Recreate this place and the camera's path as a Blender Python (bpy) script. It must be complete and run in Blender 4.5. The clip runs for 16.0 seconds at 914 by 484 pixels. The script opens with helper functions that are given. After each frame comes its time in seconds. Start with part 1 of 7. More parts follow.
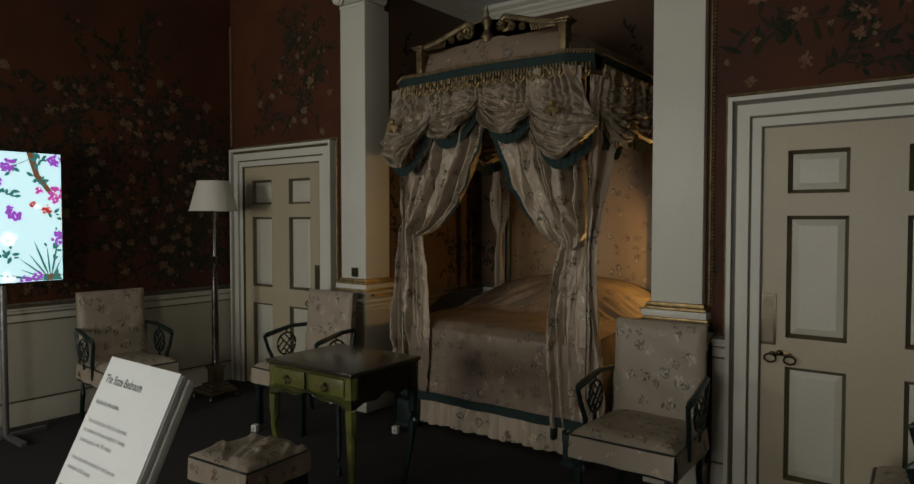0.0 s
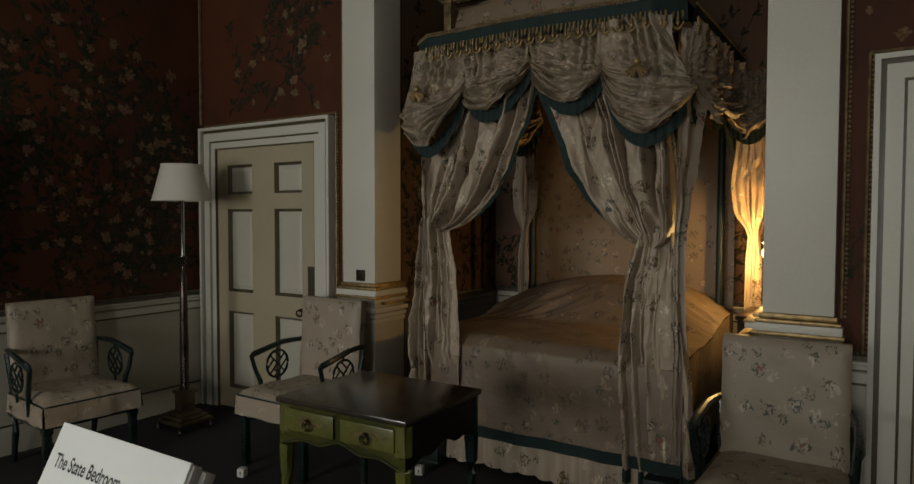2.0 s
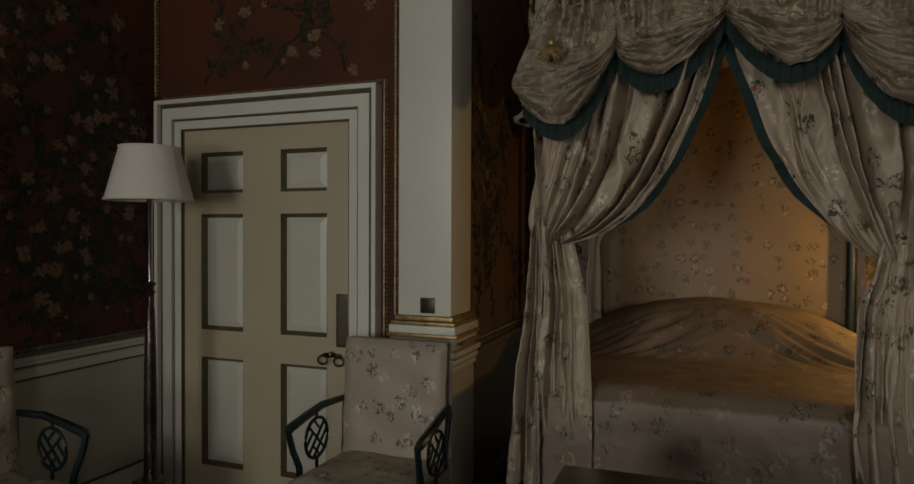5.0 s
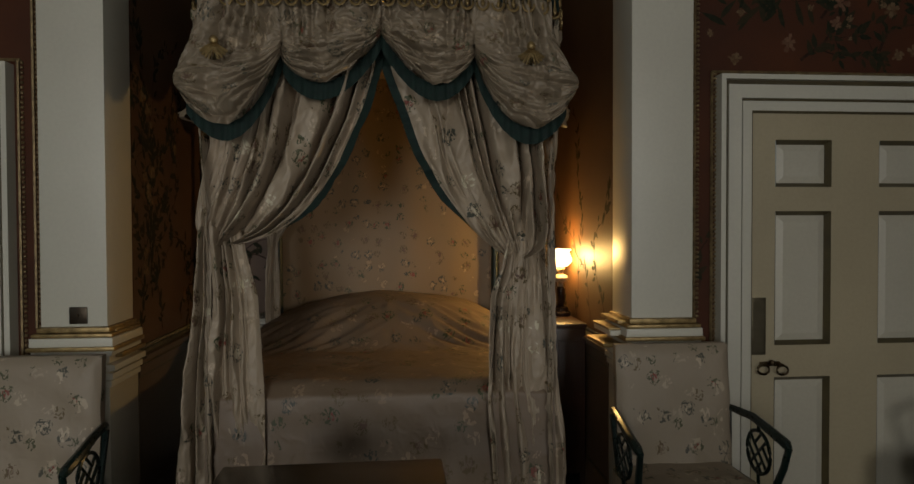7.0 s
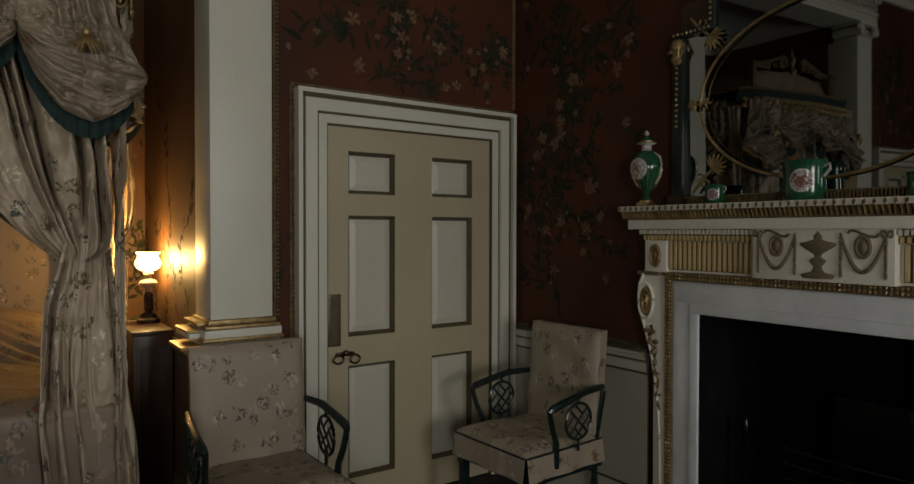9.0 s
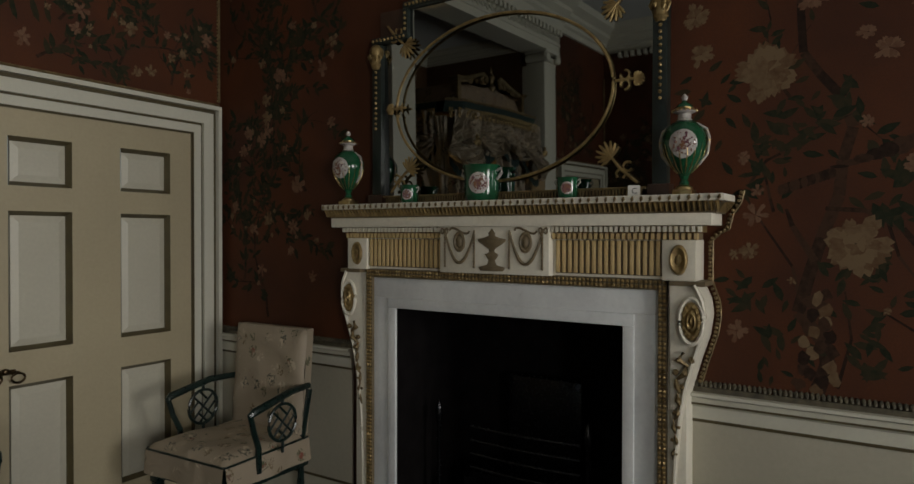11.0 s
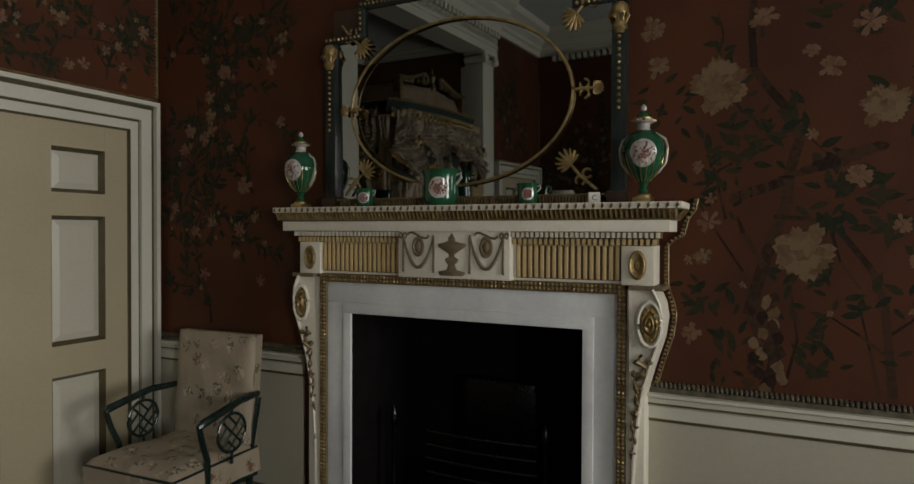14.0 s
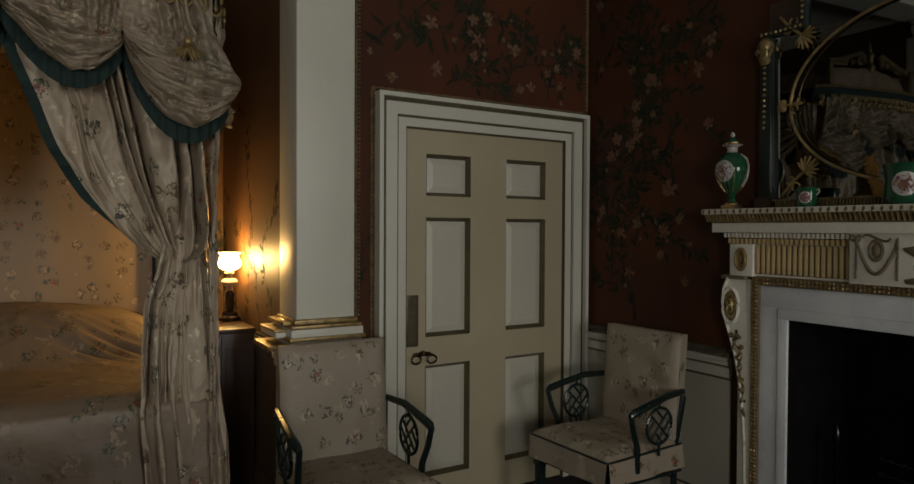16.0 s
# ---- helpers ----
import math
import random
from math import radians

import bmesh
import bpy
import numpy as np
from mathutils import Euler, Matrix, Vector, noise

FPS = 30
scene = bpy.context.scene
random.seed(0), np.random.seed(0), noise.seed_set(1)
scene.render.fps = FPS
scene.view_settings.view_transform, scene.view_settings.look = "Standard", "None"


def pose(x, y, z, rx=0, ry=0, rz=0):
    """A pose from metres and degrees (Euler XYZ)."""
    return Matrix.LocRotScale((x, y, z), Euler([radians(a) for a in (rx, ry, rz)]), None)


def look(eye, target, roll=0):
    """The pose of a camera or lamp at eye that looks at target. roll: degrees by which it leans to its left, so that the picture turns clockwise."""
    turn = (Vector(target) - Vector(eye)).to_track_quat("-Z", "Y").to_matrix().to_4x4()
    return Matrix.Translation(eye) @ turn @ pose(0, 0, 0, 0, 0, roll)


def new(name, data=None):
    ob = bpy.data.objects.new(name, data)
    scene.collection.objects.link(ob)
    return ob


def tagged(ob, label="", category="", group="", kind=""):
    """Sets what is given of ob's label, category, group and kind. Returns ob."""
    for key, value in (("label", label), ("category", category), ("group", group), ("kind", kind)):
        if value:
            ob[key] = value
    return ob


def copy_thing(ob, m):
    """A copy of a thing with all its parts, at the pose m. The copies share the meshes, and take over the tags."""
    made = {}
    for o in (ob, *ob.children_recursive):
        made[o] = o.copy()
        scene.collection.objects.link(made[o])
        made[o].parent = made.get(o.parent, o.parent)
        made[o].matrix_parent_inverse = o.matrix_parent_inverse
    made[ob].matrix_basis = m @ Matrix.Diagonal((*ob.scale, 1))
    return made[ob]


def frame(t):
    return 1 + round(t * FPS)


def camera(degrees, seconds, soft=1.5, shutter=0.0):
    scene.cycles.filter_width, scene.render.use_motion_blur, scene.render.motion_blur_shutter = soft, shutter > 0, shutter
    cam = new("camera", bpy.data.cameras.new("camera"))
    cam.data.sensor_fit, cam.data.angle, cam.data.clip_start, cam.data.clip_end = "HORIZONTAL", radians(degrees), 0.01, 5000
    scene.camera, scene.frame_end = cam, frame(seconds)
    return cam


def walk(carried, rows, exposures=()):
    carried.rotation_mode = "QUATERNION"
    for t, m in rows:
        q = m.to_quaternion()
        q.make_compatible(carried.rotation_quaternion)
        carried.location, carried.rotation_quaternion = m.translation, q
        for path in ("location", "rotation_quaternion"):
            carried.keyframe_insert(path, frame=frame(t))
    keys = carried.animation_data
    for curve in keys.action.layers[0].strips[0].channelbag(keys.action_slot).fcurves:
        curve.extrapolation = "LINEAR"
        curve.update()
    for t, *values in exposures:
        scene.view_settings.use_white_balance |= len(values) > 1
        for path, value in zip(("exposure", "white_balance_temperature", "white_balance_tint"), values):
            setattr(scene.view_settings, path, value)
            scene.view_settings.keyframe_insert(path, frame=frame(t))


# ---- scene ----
cam = camera(69.1, 16.0)
PATH = [
    (0, (-0.42, 0.067, 1.556), (-1.622, 1.665, 1.487), -0.0),
    (0.5, (-0.676, 0.114, 1.55), (-1.86, 1.724, 1.482), 0.1),
    (1, (-0.841, 0.235, 1.533), (-1.983, 1.875, 1.464), -0.0),
    (1.5, (-1.062, 0.422, 1.526), (-2.16, 2.093, 1.455), -0.1),
    (2, (-1.38, 0.488, 1.52), (-2.46, 2.17, 1.443), 0.1),
    (2.5, (-1.738, 0.561, 1.53), (-2.8, 2.255, 1.454), 0.3),
    (3, (-2.092, 0.715, 1.538), (-3.148, 2.411, 1.45), 0.2),
    (3.2, (-2.224, 0.764, 1.542), (-3.277, 2.462, 1.456), 0.3),
    (5.3, (-3.119, 0.933, 1.475), (-3.682, 2.852, 1.455), 0.1),
    (5.5, (-3.139, 0.917, 1.479), (-3.595, 2.865, 1.461), 0.0),
    (6, (-3.113, 0.882, 1.504), (-3.367, 2.865, 1.471), -0.2),
    (6.5, (-3.024, 0.875, 1.497), (-3.078, 2.874, 1.46), -0.2),
    (7, (-2.921, 0.864, 1.5), (-2.751, 2.856, 1.457), -0.2),
    (7.5, (-2.813, 0.791, 1.475), (-2.374, 2.742, 1.443), 0.2),
    (8, (-2.77, 0.766, 1.479), (-2.045, 2.63, 1.45), 0.2),
    (8.5, (-2.722, 0.723, 1.491), (-1.772, 2.482, 1.46), 0.1),
    (9, (-2.674, 0.69, 1.491), (-1.529, 2.329, 1.459), 0.1),
    (9.5, (-2.637, 0.657, 1.487), (-1.328, 2.169, 1.456), 0.1),
    (10, (-2.599, 0.623, 1.477), (-1.147, 1.998, 1.446), 0.0),
    (10.2, (-2.593, 0.61, 1.475), (-1.085, 1.924, 1.445), -0.0),
    (12.3, (-2.514, 0.553, 1.466), (-0.702, 1.399, 1.439), 0.2),
    (12.5, (-2.516, 0.557, 1.47), (-0.698, 1.39, 1.44), 0.2),
    (13, (-2.55, 0.603, 1.467), (-0.725, 1.419, 1.445), 0.3),
    (13.5, (-2.59, 0.661, 1.485), (-0.771, 1.492, 1.459), 0.3),
    (14, (-2.623, 0.7, 1.501), (-0.831, 1.588, 1.47), 0.2),
    (14.5, (-2.659, 0.726, 1.523), (-0.954, 1.771, 1.479), 0.1),
    (15, (-2.699, 0.748, 1.525), (-1.168, 2.034, 1.479), 0.0),
    (15.5, (-2.772, 0.758, 1.513), (-1.483, 2.287, 1.476), 0.3),
    (16, (-2.83, 0.773, 1.509), (-1.795, 2.484, 1.472), 0.3),
]
walk(cam, [(t, look(eye, target, roll)) for t, eye, target, roll in PATH],
     [(0, 0.0), (3.2, -0.05), (5.5, -0.22), (7, -0.2), (9, 0.12), (10.2, 0.3), (12.3, 0.72), (14, 0.7), (15, 0.38), (16, 0.08)])

# ---- world and light ----
world = bpy.data.worlds.new("dusk")
world.use_nodes = True
scene.world = world
bg = world.node_tree.nodes["Background"]
sky = world.node_tree.nodes.new("ShaderNodeTexSky")
sky.sky_type, sky.sun_disc, sky.sun_elevation, sky.sun_rotation = "NISHITA", False, radians(25), radians(150)
world.node_tree.links.new(sky.outputs[0], bg.inputs[0])
bg.inputs[1].default_value = 0.05


def area(name, m, w, h, power, colour):
    lamp = bpy.data.lights.new(name, "AREA")
    lamp.shape, lamp.size, lamp.size_y, lamp.energy, lamp.color = "RECTANGLE", w, h, power, colour
    ob = new(name, lamp)
    ob.matrix_world = m
    return ob


WIN_X = (-4.45, -1.35)
for wx, power in zip(WIN_X, (96, 58)):
    area("window_daylight", pose(wx, -2.68, 1.62, 90, 0, 0), 1.3, 1.4, power, (1.0, 0.988, 0.95))


# ---- materials ----
def mat(name, c1, c2=None, scale=6.0, rough=0.6, metal=0.0, bump=0.15, fine=60.0, spec=0.5, dirt=0.25, bump_dist=0.004):
    """A painted or worn surface: two colours mixed by broad noise, darkened a little by fine grain, with fine relief."""
    m = bpy.data.materials.new(name)
    m.use_nodes = True
    nt = m.node_tree
    n, l = nt.nodes, nt.links
    bsdf = n["Principled BSDF"]
    c2 = c2 or tuple(0.82 * v for v in c1)
    co = n.new("ShaderNodeTexCoord")
    big, small = n.new("ShaderNodeTexNoise"), n.new("ShaderNodeTexNoise")
    big.inputs["Scale"].default_value, big.inputs["Detail"].default_value = scale, 4
    small.inputs["Scale"].default_value, small.inputs["Detail"].default_value = fine, 5
    ramp = n.new("ShaderNodeValToRGB")
    ramp.color_ramp.elements[0].position, ramp.color_ramp.elements[1].position = 0.35, 0.68
    ramp.color_ramp.elements[0].color, ramp.color_ramp.elements[1].color = (*c1, 1), (*c2, 1)
    mul = n.new("ShaderNodeMix")
    mul.data_type, mul.blend_type = "RGBA", "MULTIPLY"
    mul.inputs[0].default_value = dirt
    bmp = n.new("ShaderNodeBump")
    bmp.inputs["Strength"].default_value, bmp.inputs["Distance"].default_value = bump, bump_dist
    rr = n.new("ShaderNodeMapRange")
    rr.inputs[3].default_value, rr.inputs[4].default_value = max(0.02, rough - 0.12), min(1, rough + 0.12)
    for t in (big, small):
        l.new(co.outputs["Object"], t.inputs["Vector"])
    l.new(big.outputs["Fac"], ramp.inputs[0])
    l.new(ramp.outputs[0], mul.inputs[6])
    l.new(small.outputs["Fac"], mul.inputs[7])
    l.new(mul.outputs[2], bsdf.inputs["Base Color"])
    l.new(small.outputs["Fac"], bmp.inputs["Height"])
    l.new(bmp.outputs[0], bsdf.inputs["Normal"])
    l.new(small.outputs["Fac"], rr.inputs[0])
    l.new(rr.outputs[0], bsdf.inputs["Roughness"])
    bsdf.inputs["Metallic"].default_value = metal
    bsdf.inputs["Specular IOR Level"].default_value = spec
    return m


def painted(name, tones, rough=0.8):
    """Faded brushwork on wallpaper: each stroke takes a tone of its own, mottled by noise."""
    m = bpy.data.materials.new(name)
    m.use_nodes = True
    n, l = m.node_tree.nodes, m.node_tree.links
    bsdf, geo, co, nz, add, ramp = n["Principled BSDF"], n.new("ShaderNodeNewGeometry"), n.new("ShaderNodeTexCoord"), n.new("ShaderNodeTexNoise"), n.new("ShaderNodeMath"), n.new("ShaderNodeValToRGB")
    nz.inputs["Scale"].default_value, nz.inputs["Detail"].default_value = 45.0, 4
    add.operation, add.inputs[1].default_value = "MULTIPLY_ADD", 0.65
    l.new(co.outputs["Object"], nz.inputs["Vector"])
    l.new(geo.outputs["Random Per Island"], add.inputs[0])
    l.new(nz.outputs["Fac"], add.inputs[2])
    for k in range(len(tones) - 2):
        ramp.color_ramp.elements.new(0.5)
    for k, (e, c) in enumerate(zip(ramp.color_ramp.elements, tones)):
        e.position, e.color = 0.3 + 0.7 * k / (len(tones) - 1), (*c, 1)
    l.new(add.outputs[0], ramp.inputs[0])
    l.new(ramp.outputs[0], bsdf.inputs["Base Color"])
    bsdf.inputs["Roughness"].default_value, bsdf.inputs["Specular IOR Level"].default_value = rough, 0.15
    return m


def glow(name, colour, strength):
    m = bpy.data.materials.new(name)
    m.use_nodes = True
    b = m.node_tree.nodes["Principled BSDF"]
    b.inputs["Base Color"].default_value = (*colour, 1)
    b.inputs["Emission Color"].default_value = (*colour, 1)
    b.inputs["Emission Strength"].default_value = strength
    b.inputs["Roughness"].default_value = 0.4
    return m


def silk(name, base, dark, sprig=9.0, rough=0.5, amount=1.0, streak=(3.0, 3.0, 40.0), crease=0.0):
    """Cream painted silk: faint slubs and scattered sprigs of leaves and small flowers."""
    m = bpy.data.materials.new(name)
    m.use_nodes = True
    nt = m.node_tree
    n, l = nt.nodes, nt.links
    bsdf = n["Principled BSDF"]
    co, mp = n.new("ShaderNodeTexCoord"), n.new("ShaderNodeMapping")
    mp.inputs["Scale"].default_value = streak
    slub, tone, warp = n.new("ShaderNodeTexNoise"), n.new("ShaderNodeTexNoise"), n.new("ShaderNodeTexNoise")
    slub.inputs["Scale"].default_value, slub.inputs["Detail"].default_value = 4.0, 6
    tone.inputs["Scale"].default_value, tone.inputs["Detail"].default_value = 3.0, 4
    warp.inputs["Scale"].default_value = 26.0
    l.new(co.outputs["Object"], mp.inputs[0])
    l.new(mp.outputs[0], slub.inputs["Vector"])
    l.new(co.outputs["Object"], tone.inputs["Vector"])
    l.new(co.outputs["Object"], warp.inputs["Vector"])
    ground = n.new("ShaderNodeMix")
    ground.data_type = "RGBA"
    ground.inputs[6].default_value, ground.inputs[7].default_value = (*base, 1), (*dark, 1)
    l.new(tone.outputs["Fac"], ground.inputs[0])
    last = ground.outputs[2]
    kinds = ((sprig, 0.36, 85.0, 0.535, ((0.055, 0.065, 0.025), (0.12, 0.085, 0.035), (0.05, 0.055, 0.04))),
             (sprig, 0.18, 80.0, 0.50, ((0.22, 0.05, 0.035), (0.13, 0.075, 0.05), tuple(min(0.6, 1.45 * c) for c in base))),
             (sprig * 0.8, 0.26, 48.0, 0.55, tuple(tuple(min(0.6, c * f) for c in base) for f in (1.35, 1.5, 1.2))))
    for k, (sc, size, det, cut, cols) in enumerate(kinds):
        vor, brk, leaf = n.new("ShaderNodeTexVoronoi"), n.new("ShaderNodeTexNoise"), n.new("ShaderNodeMapping")
        leaf.inputs["Scale"].default_value, leaf.inputs["Rotation"].default_value = (1.0, 1.0, 0.6), (0.5 * k, 0.6, 0.3)
        brk.inputs["Detail"].default_value, brk.inputs["Distortion"].default_value = 1.5, 0.7
        off = n.new("ShaderNodeVectorMath")
        off.operation = "MULTIPLY_ADD"
        off.inputs[1].default_value, off.inputs[2].default_value = (0.035, 0.035, 0.035), (0.37 * (k // 2), 0.71 * (k // 2), 0.13 * (k // 2))
        add = n.new("ShaderNodeVectorMath")
        l.new(warp.outputs["Color"], off.inputs[0])
        l.new(off.outputs[0], add.inputs[0])
        l.new(co.outputs["Object"], add.inputs[1])
        vor.inputs["Randomness"].default_value = 0.75
        vor.inputs["Scale"].default_value, brk.inputs["Scale"].default_value = sc, det
        l.new(add.outputs[0], vor.inputs["Vector"])
        l.new(add.outputs[0], leaf.inputs[0])
        l.new(leaf.outputs[0], brk.inputs["Vector"])
        near, gap, both, amt = (n.new("ShaderNodeMath") for _ in range(4))
        near.operation, near.inputs[1].default_value = "LESS_THAN", size
        gap.operation, gap.inputs[1].default_value = "GREATER_THAN", cut
        both.operation = amt.operation = "MULTIPLY"
        amt.inputs[1].default_value = 0.85 * amount
        l.new(vor.outputs["Distance"], near.inputs[0])
        l.new(brk.outputs["Fac"], gap.inputs[0])
        l.new(near.outputs[0], both.inputs[0])
        l.new(gap.outputs[0], both.inputs[1])
        l.new(both.outputs[0], amt.inputs[0])
        sep, ramp = n.new("ShaderNodeSeparateColor"), n.new("ShaderNodeValToRGB")
        ramp.color_ramp.interpolation = "CONSTANT"
        ramp.color_ramp.elements.new(0.66)
        for e, p, c in zip(ramp.color_ramp.elements, (0, 0.33, 0.66), cols):
            e.position, e.color = p, (*c, 1)
        l.new(vor.outputs["Color"], sep.inputs[0])
        l.new(sep.outputs[0], ramp.inputs[0])
        mix = n.new("ShaderNodeMix")
        mix.data_type = "RGBA"
        l.new(amt.outputs[0], mix.inputs[0])
        l.new(last, mix.inputs[6])
        l.new(ramp.outputs[0], mix.inputs[7])
        last = mix.outputs[2]
    l.new(last, bsdf.inputs["Base Color"])
    bmp = n.new("ShaderNodeBump")
    bmp.inputs["Strength"].default_value, bmp.inputs["Distance"].default_value = 0.10, 0.003
    l.new(slub.outputs["Fac"], bmp.inputs["Height"])
    if crease:
        cm, cn, cb = n.new("ShaderNodeMapping"), n.new("ShaderNodeTexNoise"), n.new("ShaderNodeBump")
        cm.inputs["Scale"].default_value, cm.inputs["Rotation"].default_value = (11.0, 11.0, 5.0), (0.0, 0.35, 0.0)
        cn.noise_type = "RIDGED_MULTIFRACTAL"
        cn.inputs["Scale"].default_value, cn.inputs["Detail"].default_value = 0.9, 3.0
        cb.inputs["Strength"].default_value, cb.inputs["Distance"].default_value = crease, 0.02
        l.new(co.outputs["Object"], cm.inputs[0])
        l.new(cm.outputs[0], cn.inputs["Vector"])
        l.new(cn.outputs["Fac"], cb.inputs["Height"])
        l.new(cb.outputs[0], bmp.inputs["Normal"])
        kn, kb_ = n.new("ShaderNodeTexNoise"), n.new("ShaderNodeBump")
        kn.noise_type = "RIDGED_MULTIFRACTAL"
        kn.inputs["Scale"].default_value, kn.inputs["Detail"].default_value, kn.inputs["Distortion"].default_value = 17.0, 3.0, 0.8
        kb_.inputs["Strength"].default_value, kb_.inputs["Distance"].default_value = 0.55 * crease, 0.012
        l.new(co.outputs["Object"], kn.inputs["Vector"])
        l.new(kn.outputs["Fac"], kb_.inputs["Height"])
        l.new(kb_.outputs[0], cb.inputs["Normal"])
    l.new(bmp.outputs[0], bsdf.inputs["Normal"])
    bsdf.inputs["Roughness"].default_value = rough
    return m


WHITE = mat("off_white_paint", (0.62, 0.60, 0.50), (0.56, 0.54, 0.45), 1.5, 0.45, bump=0.05, dirt=0.12)
DADO = mat("cream_dado_paint", (0.50, 0.47, 0.37), (0.44, 0.41, 0.32), 1.2, 0.5, bump=0.05, dirt=0.15)
DRAB = mat("drab_door_paint", (0.46, 0.395, 0.26), (0.41, 0.35, 0.23), 1.4, 0.42, bump=0.06, dirt=0.15)
PANEL = mat("pale_panel_paint", (0.56, 0.53, 0.43), (0.51, 0.48, 0.38), 1.6, 0.42, bump=0.06, dirt=0.15)
BROWNLINE = mat("olive_brown_line_paint", (0.10, 0.08, 0.035), (0.07, 0.055, 0.028), 8, 0.4)
GILT = mat("aged_gilding", (0.52, 0.37, 0.16), (0.26, 0.18, 0.075), 25, 0.42, 0.65, bump=0.4, fine=90, dirt=0.5)
DULLGILT = mat("dull_gilt_fillet", (0.34, 0.245, 0.115), (0.17, 0.12, 0.06), 30, 0.5, 0.55, bump=0.4, fine=90, dirt=0.5)
PAPER = mat("chinese_wallpaper_ground", (0.098, 0.030, 0.010), (0.060, 0.020, 0.009), 2.2, 0.7, bump=0.15, fine=140, dirt=0.4, spec=0.25)
ALCPAPER = mat("alcove_wallpaper_ground", (0.125, 0.062, 0.024), (0.085, 0.04, 0.016), 2.2, 0.5, bump=0.2, fine=140, dirt=0.4, spec=0.4)
CARPET = mat("dark_carpet", (0.026, 0.019, 0.016), (0.016, 0.012, 0.011), 3, 0.95, bump=0.7, fine=260, dirt=0.6)
CEIL = mat("grey_white_ceiling", (0.55, 0.56, 0.55), (0.5, 0.51, 0.5), 1, 0.8, bump=0.05, dirt=0.1)
BRASS = mat("dark_brass", (0.14, 0.10, 0.055), (0.07, 0.05, 0.03), 30, 0.32, 1.0, bump=0.1)
MARBLE = mat("white_veined_marble", (0.78, 0.79, 0.78), (0.64, 0.65, 0.65), 5, 0.32, bump=0.03, dirt=0.15)
SOOT = mat("soot_black_brick", (0.011, 0.0095, 0.0095), (0.007, 0.006, 0.006), 12, 0.95, bump=0.5, spec=0.05)


